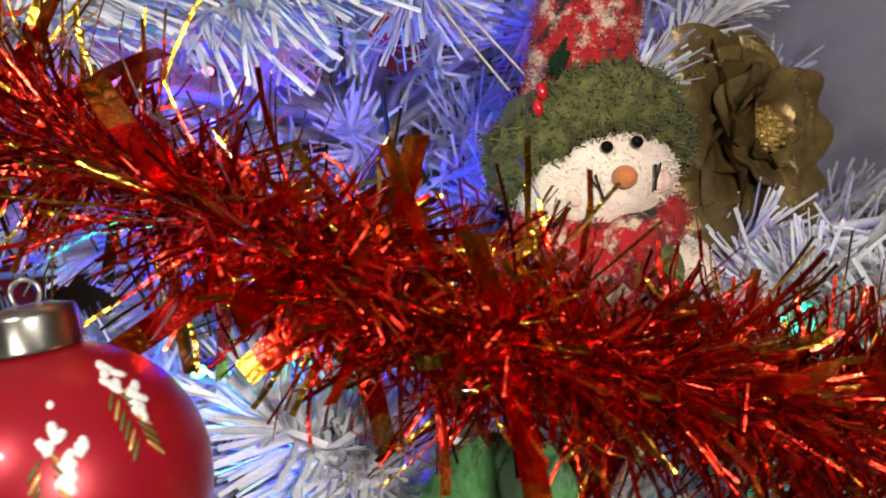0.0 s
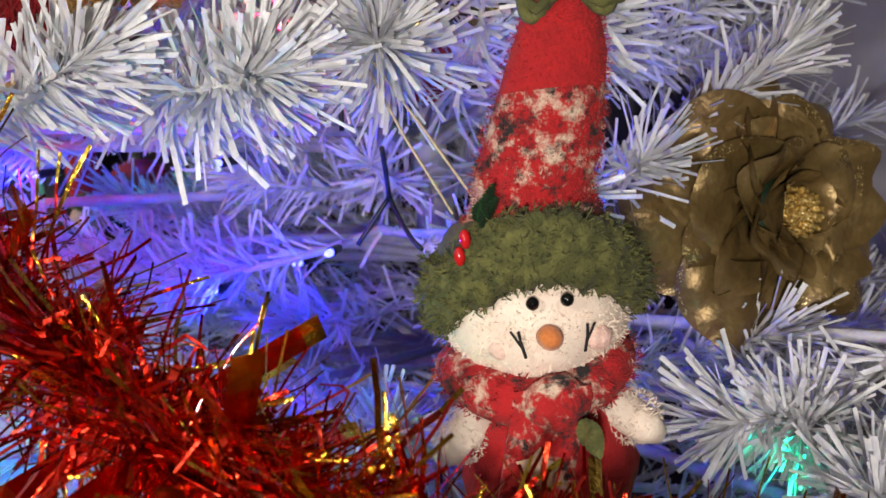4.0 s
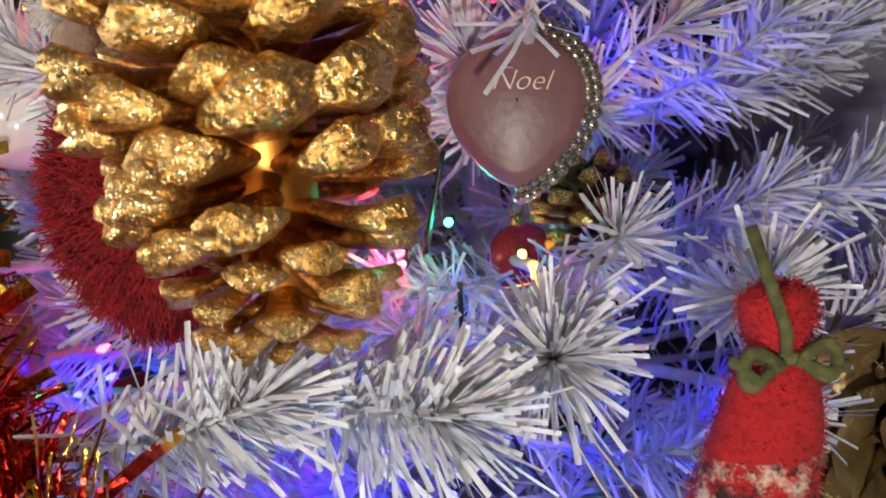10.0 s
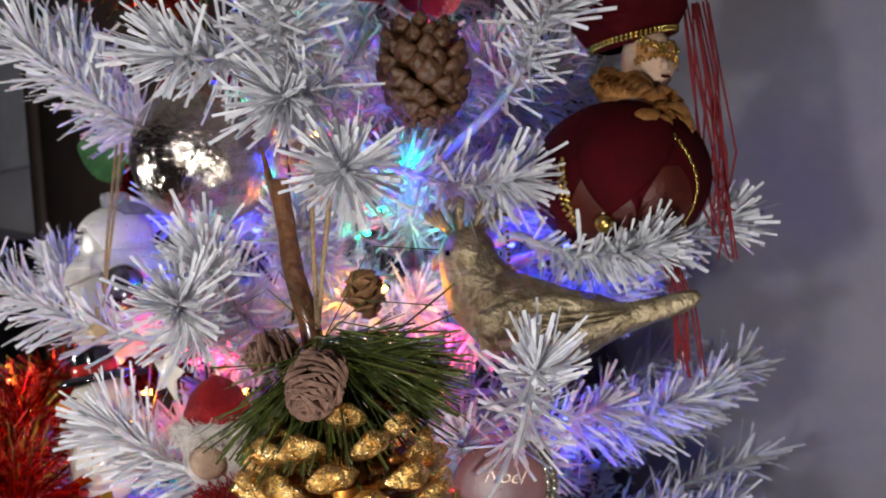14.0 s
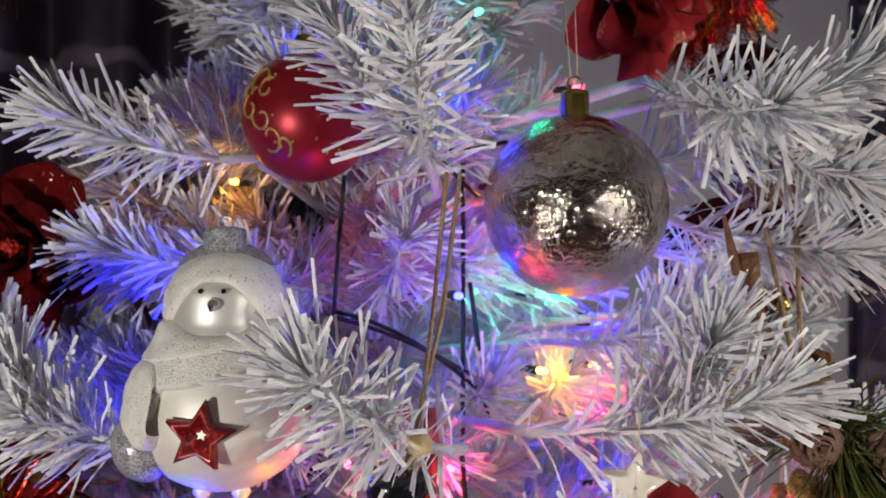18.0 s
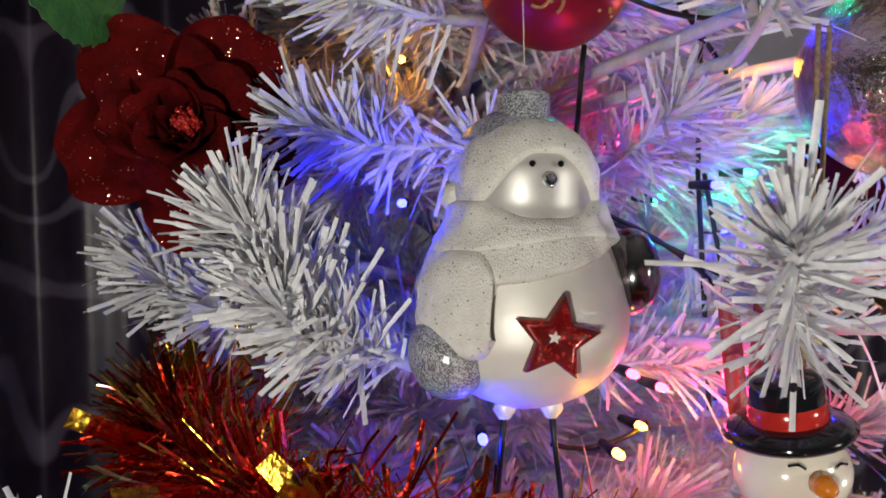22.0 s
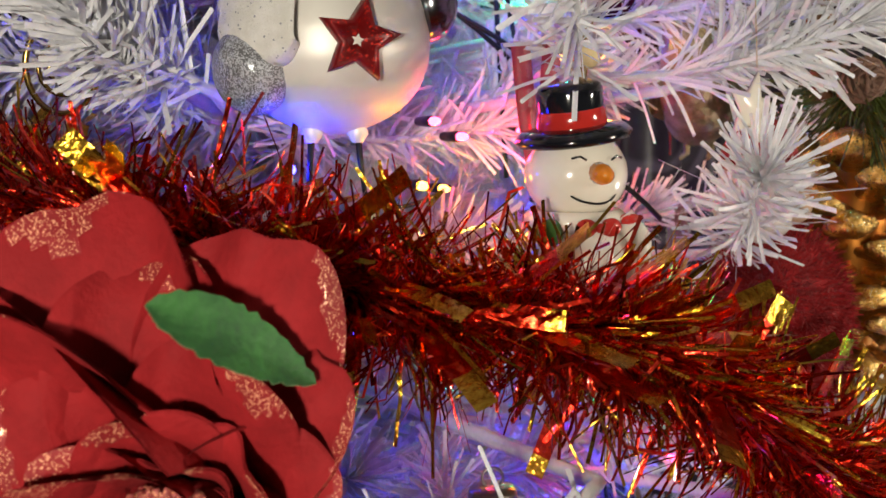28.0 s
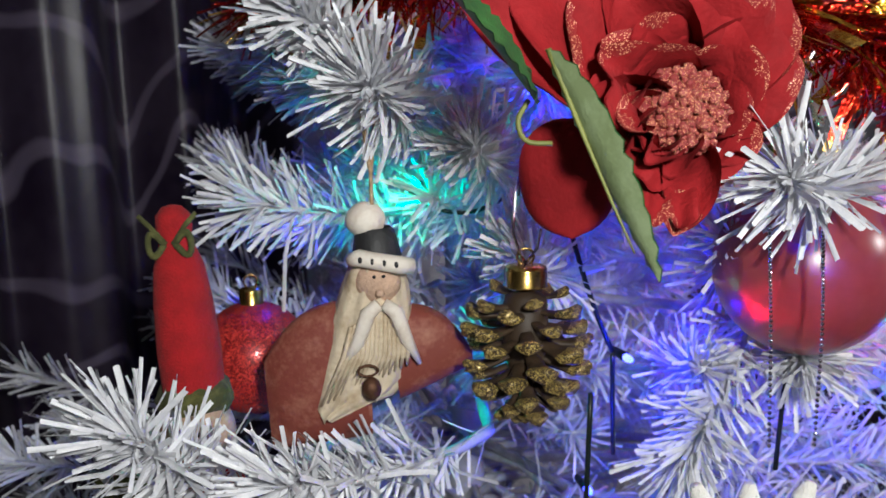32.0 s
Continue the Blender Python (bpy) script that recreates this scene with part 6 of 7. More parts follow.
CAPE_P = (-3.15, -1.9, -1.6, -1.17, -0.73, -0.54, -0.46, -0.13, 0.36, 0.80, 1.1, 1.5, 3.15)
CAPE_Z = (0.004, 0.001, -0.005, -0.010, -0.010, -0.006, 0.0060, 0.0074, 0.0115, 0.0165, 0.0190, 0.016, 0.004)
part("face", shell(lambda p: collar_top(p) - 0.002, lambda p: brow(p) + 0.002, 0.0012, 60, (-1.2, 1.44), 0.0), FACE_PEARL, pearl, "silvery pearl face")
part("hood", shell(brow, lambda p: 0.0654, 0.0034), SUGAR, pearl, "sugared white hood")
part("cape", shell(lambda p: float(np.interp(p, CAPE_P, CAPE_Z)), lambda p: collar_top(p) - 0.004, 0.0048), SUGAR, pearl, "sugared white cape with a hanging end")
part("scarf", shell(lambda p: 0.0185 + 0.003 * math.sin(2 * p + 0.6), collar_top, 0.0060), SUGAR, pearl, "rolled sugared scarf")
part("scarf_end", shell(lambda p: -0.0205 + 0.009 * abs((p + 0.86) / 0.42) ** 5.0, lambda p: 0.0190 - 0.010 * abs((p + 0.86) / 0.42) ** 4.0, 0.0068, 40, (-1.27, -0.45)), SUGAR, pearl, "sugared scarf end")
part("bobble", Geo().ball((-0.026, 0.006, 0.036), 0.0062, 20, 14, 0.1, 200), SUGAR, pearl)
part("wing", Geo().ball((0.0385, -0.006, 0.008), (0.0115, 0.0150, 0.0165), 24, 18, 0.05, 70), DARK_CHROME, pearl, "dark mirror-grey wing")
part("wing", Geo().ball((-0.0310, -0.014, -0.0205), (0.0150, 0.0190, 0.0165), 24, 18, 0.05, 70), GREY_GLITTER, pearl, "silver grey glittered wing")
ob = part("star", star(0.0158, 0.0076, 0.0056, True), STAR_GLITTER, pearl, "red glittered star")
ob.matrix_basis = pose(0.0026, -0.0392, -0.0112, 3, 9, 4)
for x in (-0.0028, 0.0074):
    part("eye", Geo().ball((x, -0.0246, 0.0480), 0.0012, 10, 8), BEAD, pearl)
part("beak", Geo().tube([(0.0034, -0.0235, 0.0425), (0.0034, -0.0272, 0.0420), (0.0034, -0.0300, 0.0398)], [0.0032, 0.0026, 0.0005], 10), CHROME, pearl)
part("cap", crown_cap((-0.001, 0.002, 0.0650), 0.0100, 0.0115, 16), GREY_GLITTER, pearl)
part("cap_skirt", Geo().lathe([(0.0225, 0.0585), (0.0180, 0.0640), (0.0115, 0.0680), (0.0085, 0.0690)], 28, (-0.002, 0.0075, 0)), GREY_GLITTER, pearl)
part("hanging_ring", loop((-0.001, 0.004, 0.0745), 0.0035), SILVER_CAP, pearl)
for s in (-1, 1):
    part("leg", Geo().tube([(s * 0.009, -0.006, -0.042), (s * 0.010, -0.007, -0.056), (s * 0.0125, -0.010, -0.080)], [0.0016, 0.0012, 0.0010], 7), CABLE, pearl)
    part("leg_cuff", Geo().lathe([(0.0038, -0.0415), (0.0045, -0.044), (0.0022, -0.0475)], 12, (s * 0.009, -0.006, 0)), PEARL, pearl)
string("hanging_thread", [(-0.088, 0.442, 1.272), (-0.086, 0.447, 1.30), (-0.092, 0.455, 1.33)], CREAM_CORD, 0.0003, "fine thread above the glass bird")

# ---- ceramic snowman ----
cs = thing("ceramic_snowman", here(-0.018, 0.373, 1.126, -19), "glazed ceramic snowman with black top hat and scarf", "ornament")
part("head", Geo().ball((0, 0, 0), (0.0205, 0.0185, 0.0180), 32, 22), CERAMIC, cs)
HAT_TILT = pose(0, 0, 0.002, 4, -9, 0)
part("hat_brim", Geo().lathe([(0.001, 0.0125), (0.0215, 0.0115), (0.0228, 0.0135), (0.0205, 0.0160), (0.0138, 0.0175), (0.001, 0.018)], 32), BLACK_GLAZE, cs).matrix_basis = HAT_TILT
part("hat_ribbon", Geo().lathe([(0.0132, 0.0165), (0.0138, 0.018), (0.0134, 0.0230), (0.0128, 0.0238)], 28), RED_GLAZE, cs).matrix_basis = HAT_TILT
part("hat_top", Geo().lathe([(0.0128, 0.0230), (0.0130, 0.0300), (0.0124, 0.0325), (0.0105, 0.0335), (0.001, 0.034)], 28), BLACK_GLAZE, cs).matrix_basis = HAT_TILT
part("nose", Geo().tube([(0.0, -0.0175, 0.0015), (0, -0.0215, 0.001), (0, -0.0245, 0.0005), (0, -0.026, 0)], [0.0042, 0.0040, 0.0030, 0.0008], 12), ORANGE_GLAZE, cs)
for s in (-1, 1):
    part("eye_line", Geo().tube([(s * 0.0052, -0.0182, 0.0062), (s * 0.0075, -0.0176, 0.0076), (s * 0.0105, -0.0163, 0.0068)], 0.0005, 5), BLACK_GLAZE, cs)
part("smile", Geo().tube([(0.0105 * math.sin(t), -0.0182 + 0.005 * abs(math.sin(t)) ** 2, -0.0045 - 0.0055 * math.cos(t)) for t in np.linspace(-1.3, 1.3, 14)], 0.0005, 5), BLACK_GLAZE, cs)
part("body", Geo().ball((0.001, 0.001, -0.037), (0.0245, 0.0215, 0.0240), 30, 20), CERAMIC, cs)
part("collar", Geo().tube([(0.0165 * math.cos(t), 0.0150 * math.sin(t), -0.0175) for t in np.linspace(0, 2 * np.pi, 30)], 0.0042, 10), CERAMIC, cs)
for s in (-1, 1):
    part("bow", Geo().ball((s * 0.0052, -0.0190, -0.0190), (0.0046, 0.0022, 0.0036), 12, 8), RED_GLAZE, cs)
part("bow_knot", Geo().ball((0, -0.0205, -0.0190), 0.0020, 10, 8), RED_GLAZE, cs)
part("holly_sprig", Geo().ball((-0.0165, -0.0125, -0.0205), (0.0062, 0.0040, 0.0048), 12, 8, 0.3, 300), GREEN_GLAZE, cs)
for k, (x, z) in enumerate(((0.0155, -0.017), (0.0180, -0.027), (0.0155, -0.037), (0.008, -0.040), (-0.010, -0.040), (0.012, -0.049))):
    part("stripe", Geo().ball((x, -0.0165 + 0.0015 * (k == 0), z), (0.0048, 0.0035, 0.0028), 12, 8), RED_GLAZE, cs)
part("candy_arm", Geo().tube([(0.014, -0.012, -0.016), (0.0195, -0.016, -0.024), (0.0185, -0.0175, -0.036), (0.013, -0.019, -0.042)], 0.0050, 10), CERAMIC, cs)
part("top_bead", Geo().ball((0.004, 0.001, 0.0460), (0.0058, 0.0058, 0.0056), 20, 14), BONE, cs)
part("twine_knot", Geo().tube([(0, 0, 0.034), (0.001, 0, 0.038), (0.004, 0.001, 0.054), (0.006, 0.001, 0.060)], [0.0020, 0.0028, 0.0015, 0.0013], 8), TWINE, cs)
for s in (0, 1):
    string("hanging_twine", [(-0.012, 0.376, 1.186), (-0.006 + 0.004 * s, 0.378, 1.225), (0.002 + 0.006 * s, 0.385, 1.285)], TWINE, 0.0010, "beige twine holding the ceramic snowman")
for s in (0, 1):
    g = Geo()
    pts = [np.array([-0.012 + 0.013 * s, 0.412 - 0.006 * s, 1.180]), np.array([-0.012 + 0.010 * s, 0.405, 1.140]), np.array([-0.008 + 0.002 * s, 0.396, 1.102])]
    rows = [[p + np.array([0.0036 * c, -0.0020 * c, 0]) + np.array([0.0002, 0.0004, 0]) * k for k, cs_ in ((0, (-1, 0, 1)), (1, (1, 0, -1))) for c in cs_] for p in smooth_line(pts, 10)]
    g.grid(rows, True)
    tagged(part("organza_ribbon", g, RIBBON, None, "sheer red organza ribbon loop"), category="ribbon")

# white star and plush santa
ob = part("white_star", star(0.0165, 0.0078, 0.0030), CERAMIC, None, "white ceramic star ornament")
ob.matrix_basis = here(0.075, 0.357, 1.152, -4, 0, 12)
tagged(ob, category="star")
string("star_thread", [(0.078, 0.357, 1.169), (0.082, 0.362, 1.20), (0.086, 0.37, 1.225)], CREAM_CORD, 0.0003, "fine thread above the white star")
g = Geo()
g.ball((0, 0, -0.006), (0.021, 0.019, 0.019), 26, 18, 0.10, 120, slot=1)
g.ball((0, -0.004, 0.008), (0.0225, 0.019, 0.0085), 26, 14, 0.14, 120, slot=1)
g.ball((0.005, -0.0155, -0.006), (0.011, 0.008, 0.009), 16, 12, 0.08, 120, slot=2)
g.lathe([(0.0185, 0.010), (0.0175, 0.018), (0.0135, 0.027), (0.0075, 0.033), (0.001, 0.036)], 22, slot=0)
g.ball((0.016, -0.004, -0.066), (0.038, 0.030, 0.046), 40, 30, 0.06, 90, slot=0)
rng = np.random.default_rng(77)


def fur(geo, at, size, n, long, slot):
    """Short plush strands all over an egg-shaped body."""
    d = rng.normal(size=(n, 3))
    d /= np.linalg.norm(d, axis=1)[:, None]
    way = d + rng.normal(0, 0.45, (n, 3)) + np.array([0, 0, -0.35])
    way /= np.linalg.norm(way, axis=1)[:, None]
    v, f = ribbons(np.array(at) + d * np.array(size) * 0.97, way, long * rng.uniform(0.6, 1.2, n), rng.uniform(0.0003, 0.0007, n), rng.normal(0, 0.3, n), rng)
    geo.add(v, f.tolist(), slot)


fur(g, (0.016, -0.004, -0.066), (0.038, 0.030, 0.046), 9000, 0.010, 0)
fur(g, (0, -0.004, 0.008), (0.0225, 0.019, 0.0085), 1500, 0.004, 1)
plush = part("plush_santa", g, [RED_FUR, PLUSH, SKIN_FELT], None, "red and white plush santa figure beside the gold pinecone")
plush.matrix_basis = here(0.100, 0.368, 1.114, 10)
tagged(plush, category="doll")

# ---- large red rose and its leaves ----
rr_way = Vector((-0.66, -0.73, 0.14)).normalized()
rr_at = Vector((-0.201, 0.329, 1.046)) - rr_way * 0.014
red_rose = rose(aim(rr_at, rr_way), 0.062, (PETAL_RED, PETAL_GLITTER, STAMEN), "large red velvet rose with copper glittered edges", 31, 0.21, 0, 0, stamens=380, wave=0.0045, outer=(
    (20, 0.020, 0.026, 18), (75, 0.024, 0.026, 22), (130, 0.026, 0.028, 20), (185, 0.030, 0.026, 12), (240, 0.030, 0.024, 12), (290, 0.014, 0.022, 30), (335, 0.015, 0.022, 28),
    (45, 0.028, 0.032, 40), (100, 0.034, 0.034, 40), (152, 0.038, 0.034, 30), (205, 0.036, 0.026, 12), (258, 0.036, 0.024, 24), (310, 0.018, 0.026, 48), (355, 0.022, 0.028, 44),
    (28, 0.034, 0.036, 60), (78, 0.044, 0.040, 60), (124, 0.050, 0.042, 52), (166, 0.042, 0.034, 28), (218, 0.040, 0.026, 16), (262, 0.044, 0.024, 34),
    (50, 0.046, 0.036, 78), (95, 0.062, 0.046, 76), (132, 0.070, 0.048, 66), (182, 0.042, 0.030, 24), (226, 0.040, 0.026, 20), (262, 0.046, 0.020, 40),
    (70, 0.066, 0.044, 88), (108, 0.080, 0.052, 84), (138, 0.086, 0.050, 76), (198, 0.036, 0.028, 20)))
add_leaf(red_rose, between(Vector((-0.196, 0.328, 1.106)) + rr_way * 0.016, Vector((-0.150, 0.322, 1.082)) + rr_way * 0.016, (-0.4, -0.6, 0.75)), 0.046, 0.0080, 0.12, [LEAF, LEAF_PALE])
add_leaf(red_rose, between((-0.261, 0.339, 1.049), (-0.291, 0.346, 1.087), (0.46, -0.66, 0.55)), 0.054, 0.014, 0.08, [LEAF, LEAF_PALE])
add_leaf(red_rose, between((-0.270, 0.327, 1.064), (-0.261, 0.301, 1.006), (0.88, -0.45, 0.18)), 0.072, 0.011, -0.05, [LEAF, LEAF_PALE], fold=0.35)
rib = [np.array(red_rose.matrix_basis.inverted() @ Vector(p)) for p in ((-0.2700, 0.3262, 1.064), (-0.2662, 0.3140, 1.036), (-0.2612, 0.3020, 1.008))]
part("midrib", Geo().tube(smooth_line(rib, 10), [0.0009, 0.0009, 0.0008, 0.0008, 0.0007, 0.0006, 0.0005, 0.0005, 0.0004, 0.0003], 6), LEAF_VEIN, red_rose)
stalk = [np.array(red_rose.matrix_basis.inverted() @ Vector(p)) for p in ((-0.262, 0.342, 1.050), (-0.2655, 0.343, 1.044), (-0.264, 0.341, 1.038), (-0.258, 0.336, 1.037))]
part("leaf_stalk", Geo().tube(smooth_line(stalk, 12), 0.0008, 6), LEAF_VEIN, red_rose)
ob = part("loose_petal", rounded(0.052, 0.019, 0.10), PETAL_RED, red_rose, "plain red petal hanging loose")
ob.matrix_basis = red_rose.matrix_basis.inverted() @ between((-0.208, 0.378, 1.042), (-0.184, 0.394, 0.990), (-0.75, -0.65, 0.0))

dark_rose = rose(aim((-0.196, 0.548, 1.252), (-0.25, -0.95, 0.05)), 0.055, (PETAL_DARK, PETAL_DARK, RED_GLITTER), "dark red fabric rose with glitter specks", 41, 0.12, 0, stamens=40, wave=0.0040, outer=(
    (10, 0.026, 0.032, 8), (130, 0.026, 0.032, 10), (250, 0.026, 0.032, 8), (60, 0.034, 0.040, 22), (150, 0.034, 0.040, 24), (240, 0.036, 0.040, 22), (330, 0.034, 0.040, 24),
    (20, 0.044, 0.048, 44), (95, 0.044, 0.048, 46), (170, 0.046, 0.048, 44), (240, 0.046, 0.048, 46), (310, 0.044, 0.048, 44),
    (55, 0.054, 0.050, 66), (130, 0.054, 0.050, 68), (205, 0.056, 0.050, 66), (275, 0.056, 0.050, 70), (345, 0.052, 0.050, 66)))
add_leaf(dark_rose, between((-0.222, 0.555, 1.300), (-0.262, 0.520, 1.318), (-0.1, -1.0, 0.2)), 0.060, 0.024, 0.1, [LEAF, LEAF_PALE])

# ---- carved santa, small pinecone and the lower left side ----
g = Geo()
for x0, x1, top0, top1, low0, low1 in ((-0.008, -0.054, 0.022, -0.004, -0.042, -0.046), (0.006, 0.040, 0.018, -0.006, -0.026, -0.012)):
    rows = []
    for u in np.linspace(0, 1, 11):
        x = x0 + (x1 - x0) * u
        top, low = top0 + (top1 - top0) * u**3.0, low0 + (low1 - low0) * u
        deep = 0.011 * math.sqrt(max(0.02, 1 - u**2.5))
        rows.append([(x, -0.001 - deep * math.cos(b), (top + low) / 2 + (top - low) / 2 * math.copysign(abs(math.sin(b)) ** 0.6, math.sin(b))) for b in np.linspace(0, 2 * np.pi, 20, endpoint=False)])
    g.grid(rows, True, 0)
rows = []
for k, (left, right, z) in enumerate(((-0.009, 0.010, 0.042), (-0.0125, 0.0125, 0.036), (-0.017, 0.014, 0.026), (-0.021, 0.0145, 0.016), (-0.025, 0.0145, 0.004), (-0.0285, 0.0135, -0.006), (-0.031, 0.0125, -0.014), (-0.032, 0.004, -0.021), (-0.0325, -0.012, -0.026), (-0.030, -0.022, -0.029))):
    w, x = (right - left) / 2, (left + right) / 2
    rows.append([(x + w * math.cos(a), -0.004 + 0.0125 * math.sin(a) * (1 + 0.08 * math.sin(13 * a + k * 0.15)), z + 0.0012 * math.sin(7 * a)) for a in np.linspace(0, 2 * np.pi, 60, endpoint=False)])
g.grid(rows, True, 1)
g.ball((0.001, -0.0125, 0.031), (0.0100, 0.0060, 0.0098), 18, 14, slot=4)
g.ball((0.002, -0.0195, 0.0275), (0.0020, 0.0020, 0.0018), 10, 8, slot=4)
for s in (-1, 1):
    g.tube([(0.002 + s * 0.001, -0.0185, 0.0225), (0.002 + s * 0.006, -0.0185, 0.0185), (0.002 + s * 0.0095 - 0.002 * (s < 0), -0.0178, 0.006), (0.002 + s * 0.0145 - 0.006 * (s < 0), -0.0150, -0.006)], [0.0028, 0.0036, 0.0030, 0.0010], 9, slot=2)
    g.ball((0.002 + s * 0.0020, -0.0188, 0.0345), 0.0008, 6, 5, slot=3)
for k in range(15):
    x = -0.012 + 0.0017 * k
    g.tube([(x, -0.0160, 0.020 - 0.0009 * abs(k - 8)), (x - 0.004 * (15 - k) / 15, -0.0172, 0.000), (x - 0.016 * (15 - k) / 15, -0.0150, -0.022 + 0.0011 * k)], [0.0009, 0.0013, 0.0005], 5, slot=1)
g.tube([(-0.0100, -0.0165, 0.0420), (-0.006, -0.0185, 0.0432), (0.002, -0.0195, 0.0412), (0.011, -0.0185, 0.0388), (0.0165, -0.0160, 0.0376)], [0.0030, 0.0038, 0.0038, 0.0040, 0.0034], 10, slot=2)
for k in range(4):
    g.ball((-0.005 + 0.0050 * k, -0.0226, 0.0428 - 0.0010 * k), (0.0009, 0.0008, 0.0014), 6, 5, slot=3)
g.lathe([(0.0110, 0.041), (0.0100, 0.046), (0.0088, 0.052), (0.007, 0.054)], 20, (0.001, -0.006, 0), slot=3)
g.ball((-0.0025, -0.006, 0.0575), (0.0088, 0.0082, 0.0080), 20, 14, 0.06, 200, slot=2)
g.ball((-0.005, -0.0205, -0.014), (0.0042, 0.0042, 0.0052), 14, 10, slot=5)
g.tube([(-0.006 + 0.0042 * math.cos(t), -0.0205, -0.0060 + 0.0024 * math.sin(t)) for t in np.linspace(0, 2 * np.pi, 16)], 0.0006, 5, slot=5)
santa = part("carved_santa", g, [RUST_WOOD, BEARD_WOOD, WHITE_WOOD, BLACK_WOOD, SKIN_FELT, RUSTY_BELL], None, "carved wooden santa ornament with cream beard and rust coat")
santa.matrix_basis = here(-0.233, 0.464, 0.943, -38, 0, -3)
tagged(santa, category="ornament")
for s in (-1, 1):
    string("jute_string", [(-0.240, 0.459, 1.007), (-0.238, 0.462, 1.020), (-0.234 + 0.006 * s, 0.468 + 0.002 * s, 1.052)], TWINE, 0.0009, "jute string above the carved santa")

small = pinecone(here(-0.198, 0.408, 0.972, -40), 0.0295, 0.056, 56, (CONE_DARK, CONE_GILT), "small dark pinecone with gold glitter and a brass cap", wide=0.24, thick=0.11, hook=0.05, seed=17, lift=14, taper=0.40)
part("cap", crown_cap((0, 0, 0.001), 0.0088, 0.0095, 24), BRASS, small)
part("hanging_ring", loop((0, 0, 0.010), 0.0035), BRASS, small)
string("wire_hook", [(-0.199, 0.407, 0.983), (-0.204, 0.405, 0.988), (-0.208, 0.405, 0.997), (-0.205, 0.407, 1.013), (-0.200, 0.409, 1.020), (-0.199, 0.411, 1.011)], CHROME, 0.0007, "silver wire hook holding the small pinecone", "hook")
string("wire_hook", [(-0.199, 0.407, 0.983), (-0.194, 0.405, 0.989), (-0.192, 0.405, 0.997)], CHROME, 0.0007, "silver wire hook end above the small pinecone", "hook")


def gnome(m, label, cap=RED_FELT):
    """A red felt gnome with a bow on its tall hat, as one plain figure."""
    g = Geo()
    g.lathe([(0.0175, -0.040), (0.0180, -0.020), (0.0165, 0.004), (0.0140, 0.022), (0.0098, 0.032), (0.0088, 0.036), (0.0100, 0.041), (0.0095, 0.047), (0.0055, 0.051), (0.001, 0.052)], 28, slot=0)
    g.ball((0, -0.001, -0.044), (0.022, 0.019, 0.012), 22, 14, 0.2, 140, slot=1)
    g.ball((0, -0.002, -0.062), (0.022, 0.019, 0.018), 22, 14, 0.08, 140, slot=2)
    g.ball((0, -0.006, -0.094), (0.026, 0.021, 0.024), 22, 14, 0.08, 140, slot=0)
    for s in (-1, 1):
        g.tube([(s * (0.003 + 0.009 * math.sin(t)), -0.0105, 0.034 + 0.0055 * math.sin(2 * t)) for t in np.linspace(0, math.pi, 14)], 0.0018, 7, slot=1)
        g.tube([(s * 0.002, -0.0105, 0.034), (s * 0.010, -0.0105, 0.043), (s * 0.016, -0.009, 0.048)], 0.0014, 7, slot=1)
        g.ball((s * 0.006, -0.0205, -0.058), 0.0016, 8, 6, slot=3)
    g.ball((0, -0.022, -0.064), 0.0036, 10, 8, slot=2)
    g.turn(Matrix.Diagonal((0.82, 0.82, 0.95, 1)))
    ob = part("felt_gnome", g, [cap, GREEN_WOOL, SKIN_FELT, BEAD], None, label)
    ob.matrix_basis = m
    return tagged(ob, category="doll", group="felt gnomes")


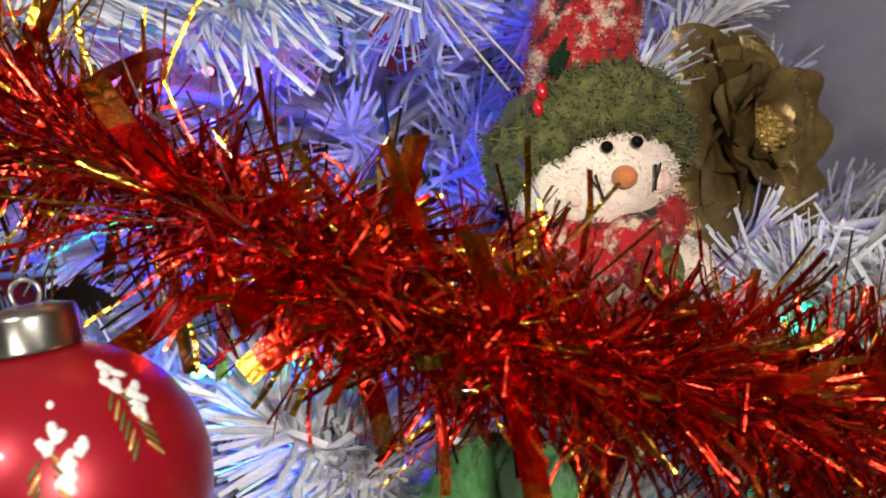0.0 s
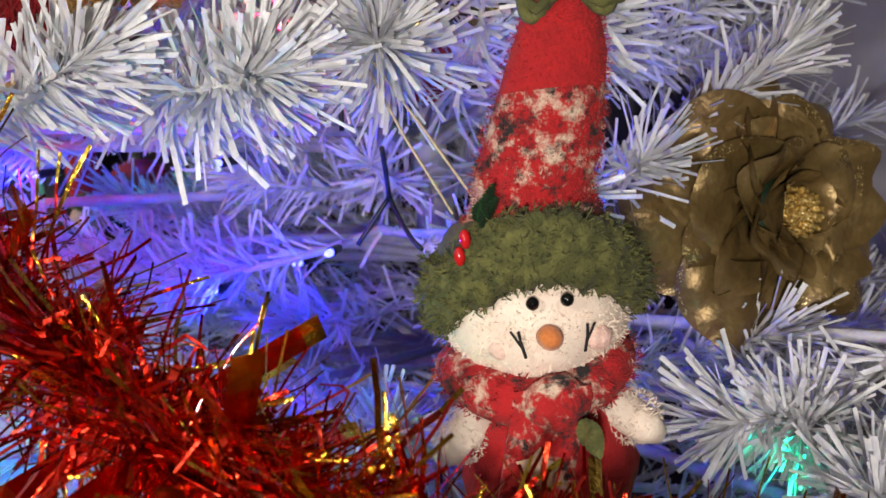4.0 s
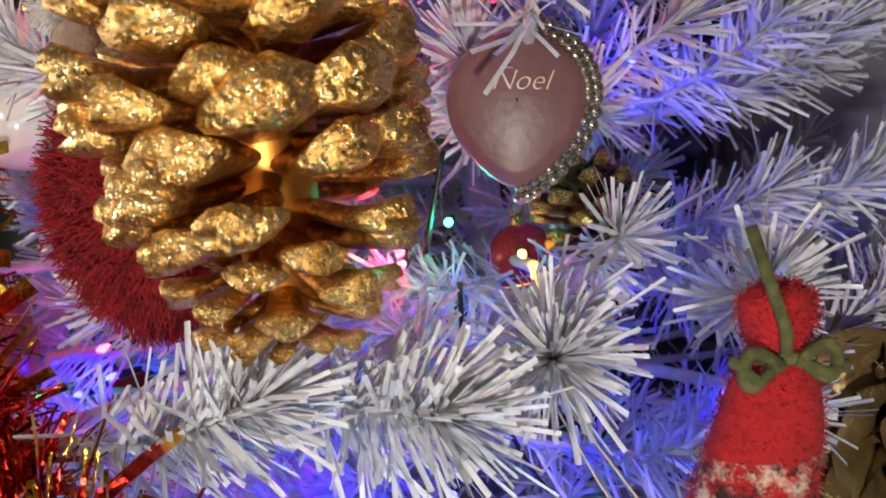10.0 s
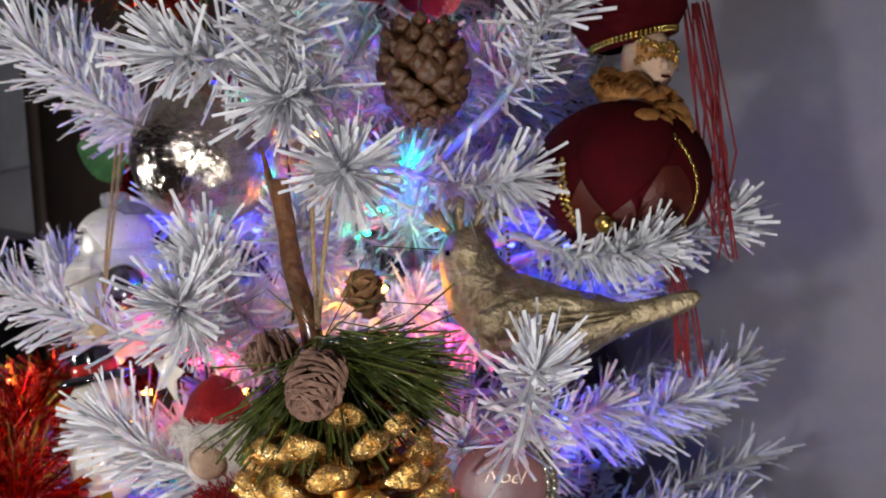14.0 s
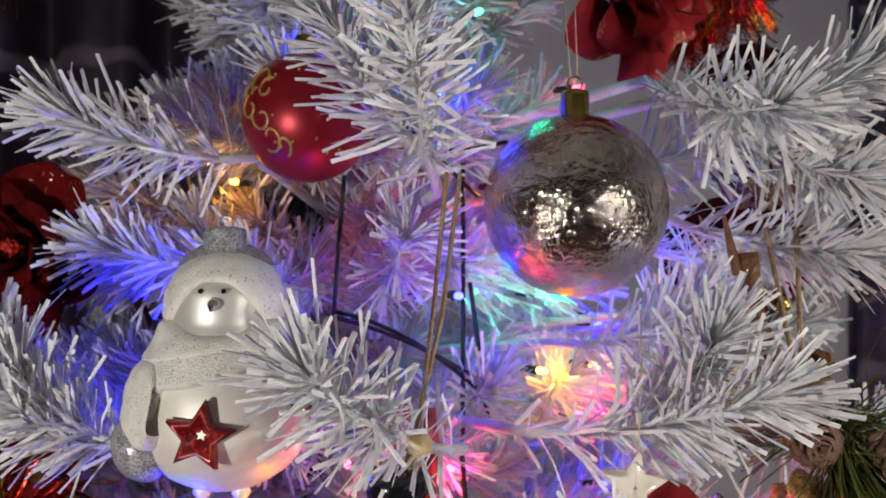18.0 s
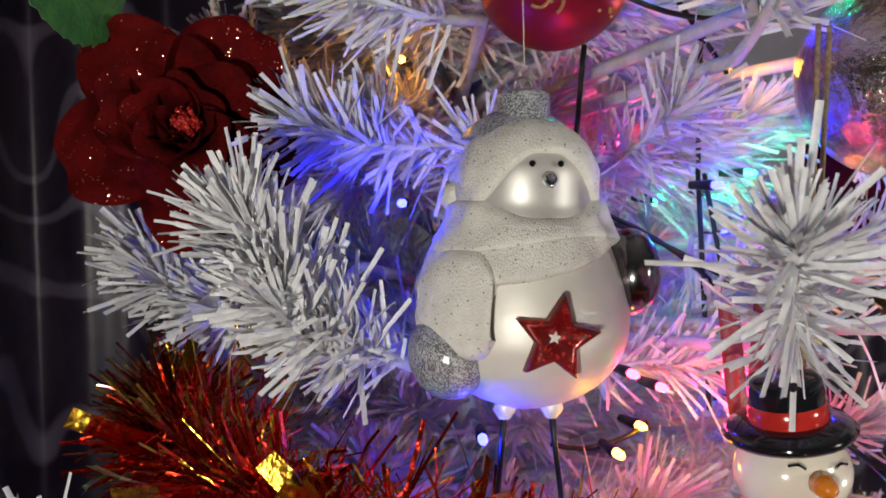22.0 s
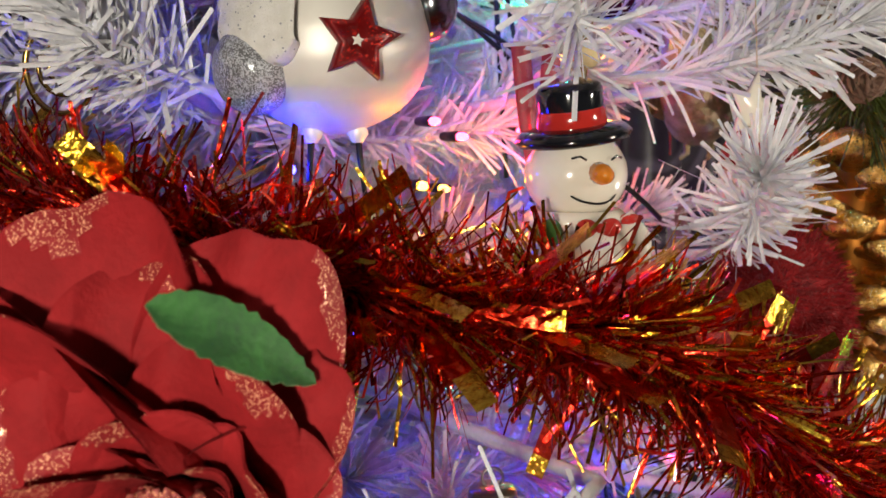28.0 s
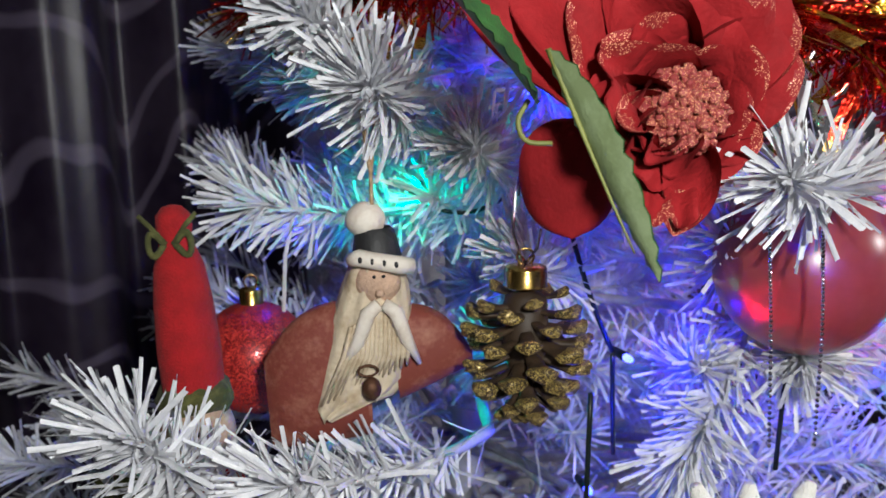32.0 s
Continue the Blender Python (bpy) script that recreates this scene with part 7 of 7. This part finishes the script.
gnome(here(-0.296, 0.534, 0.957, -40, 0, -3), "red felt gnome with green yarn bow on its hat")
gnome(here(-0.336, 0.512, 0.850, -40, 0, 4), "felt gnome in an olive green hat low on the tree", GREEN_WOOL)
bauble(here(-0.248, 0.562, 0.918, -30), 0.030, RED_GLITTER, "dark red glittered bauble behind the carved santa")
clear = bauble(here(-0.085, 0.345, 0.975, -40), 0.040, RED_CLEAR, "translucent red bauble half hidden by a branch", cap=SILVER_CAP)
bead_mesh = Geo().ball((0, 0, 0), 0.00085, 7, 5).mesh("bead", CHROME)
for k in (0, 1):
    line = smooth_line([(-0.157 + 0.016 * k, 0.322 - 0.012 * k, 1.002), (-0.153 + 0.016 * k, 0.322 - 0.012 * k, 0.965), (-0.150 + 0.014 * k, 0.322 - 0.011 * k, 0.915)], 46)
    cord = thing("beaded_cord", Matrix.Translation(line[0].tolist()), "silver beaded cord hanging over the branch", "cord")
    for p in line:
        ob = new("bead", bead_mesh)
        ob.parent, ob.location = cord, (p - line[0]).tolist()
flake = thing("glitter_antlers", here(-0.180, 0.312, 0.898, -38), "white glittered antler-shaped ornament", "ornament")
for x, lean in ((-0.014, -0.35), (0.0, 0.0), (0.016, 0.40)):
    part("prong", Geo().tube([(x * 0.4, 0, -0.030), (x * 0.8, 0, -0.008), (x + lean * 0.010, 0, 0.008), (x + lean * 0.016, 0, 0.014)], [0.0036, 0.0040, 0.0042, 0.0022], 10), SUGAR, flake)
    part("side_prong", Geo().tube([(x * 0.8, 0, -0.008), (x * 0.8 + 0.007, 0, 0.000), (x * 0.8 + 0.009, 0, 0.004)], [0.0032, 0.0030, 0.0014], 9), SUGAR, flake)
gold_ring = thing("gold_wire_ornament", here(-0.173, 0.501, 1.168, -45), "gold wire ring ornament behind the tinsel", "ornament")
part("ring", Geo().tube([(0.015 * math.cos(t), 0, 0.018 * math.sin(t)) for t in np.linspace(0, 2 * np.pi, 28)], 0.0013, 8), BRASS, gold_ring)
part("spiral", Geo().tube([((0.003 + 0.0014 * t) * math.cos(t * 2), 0, (0.003 + 0.0014 * t) * math.sin(t * 2)) for t in np.linspace(0, 6, 30)], 0.001, 7), BRASS, gold_ring)
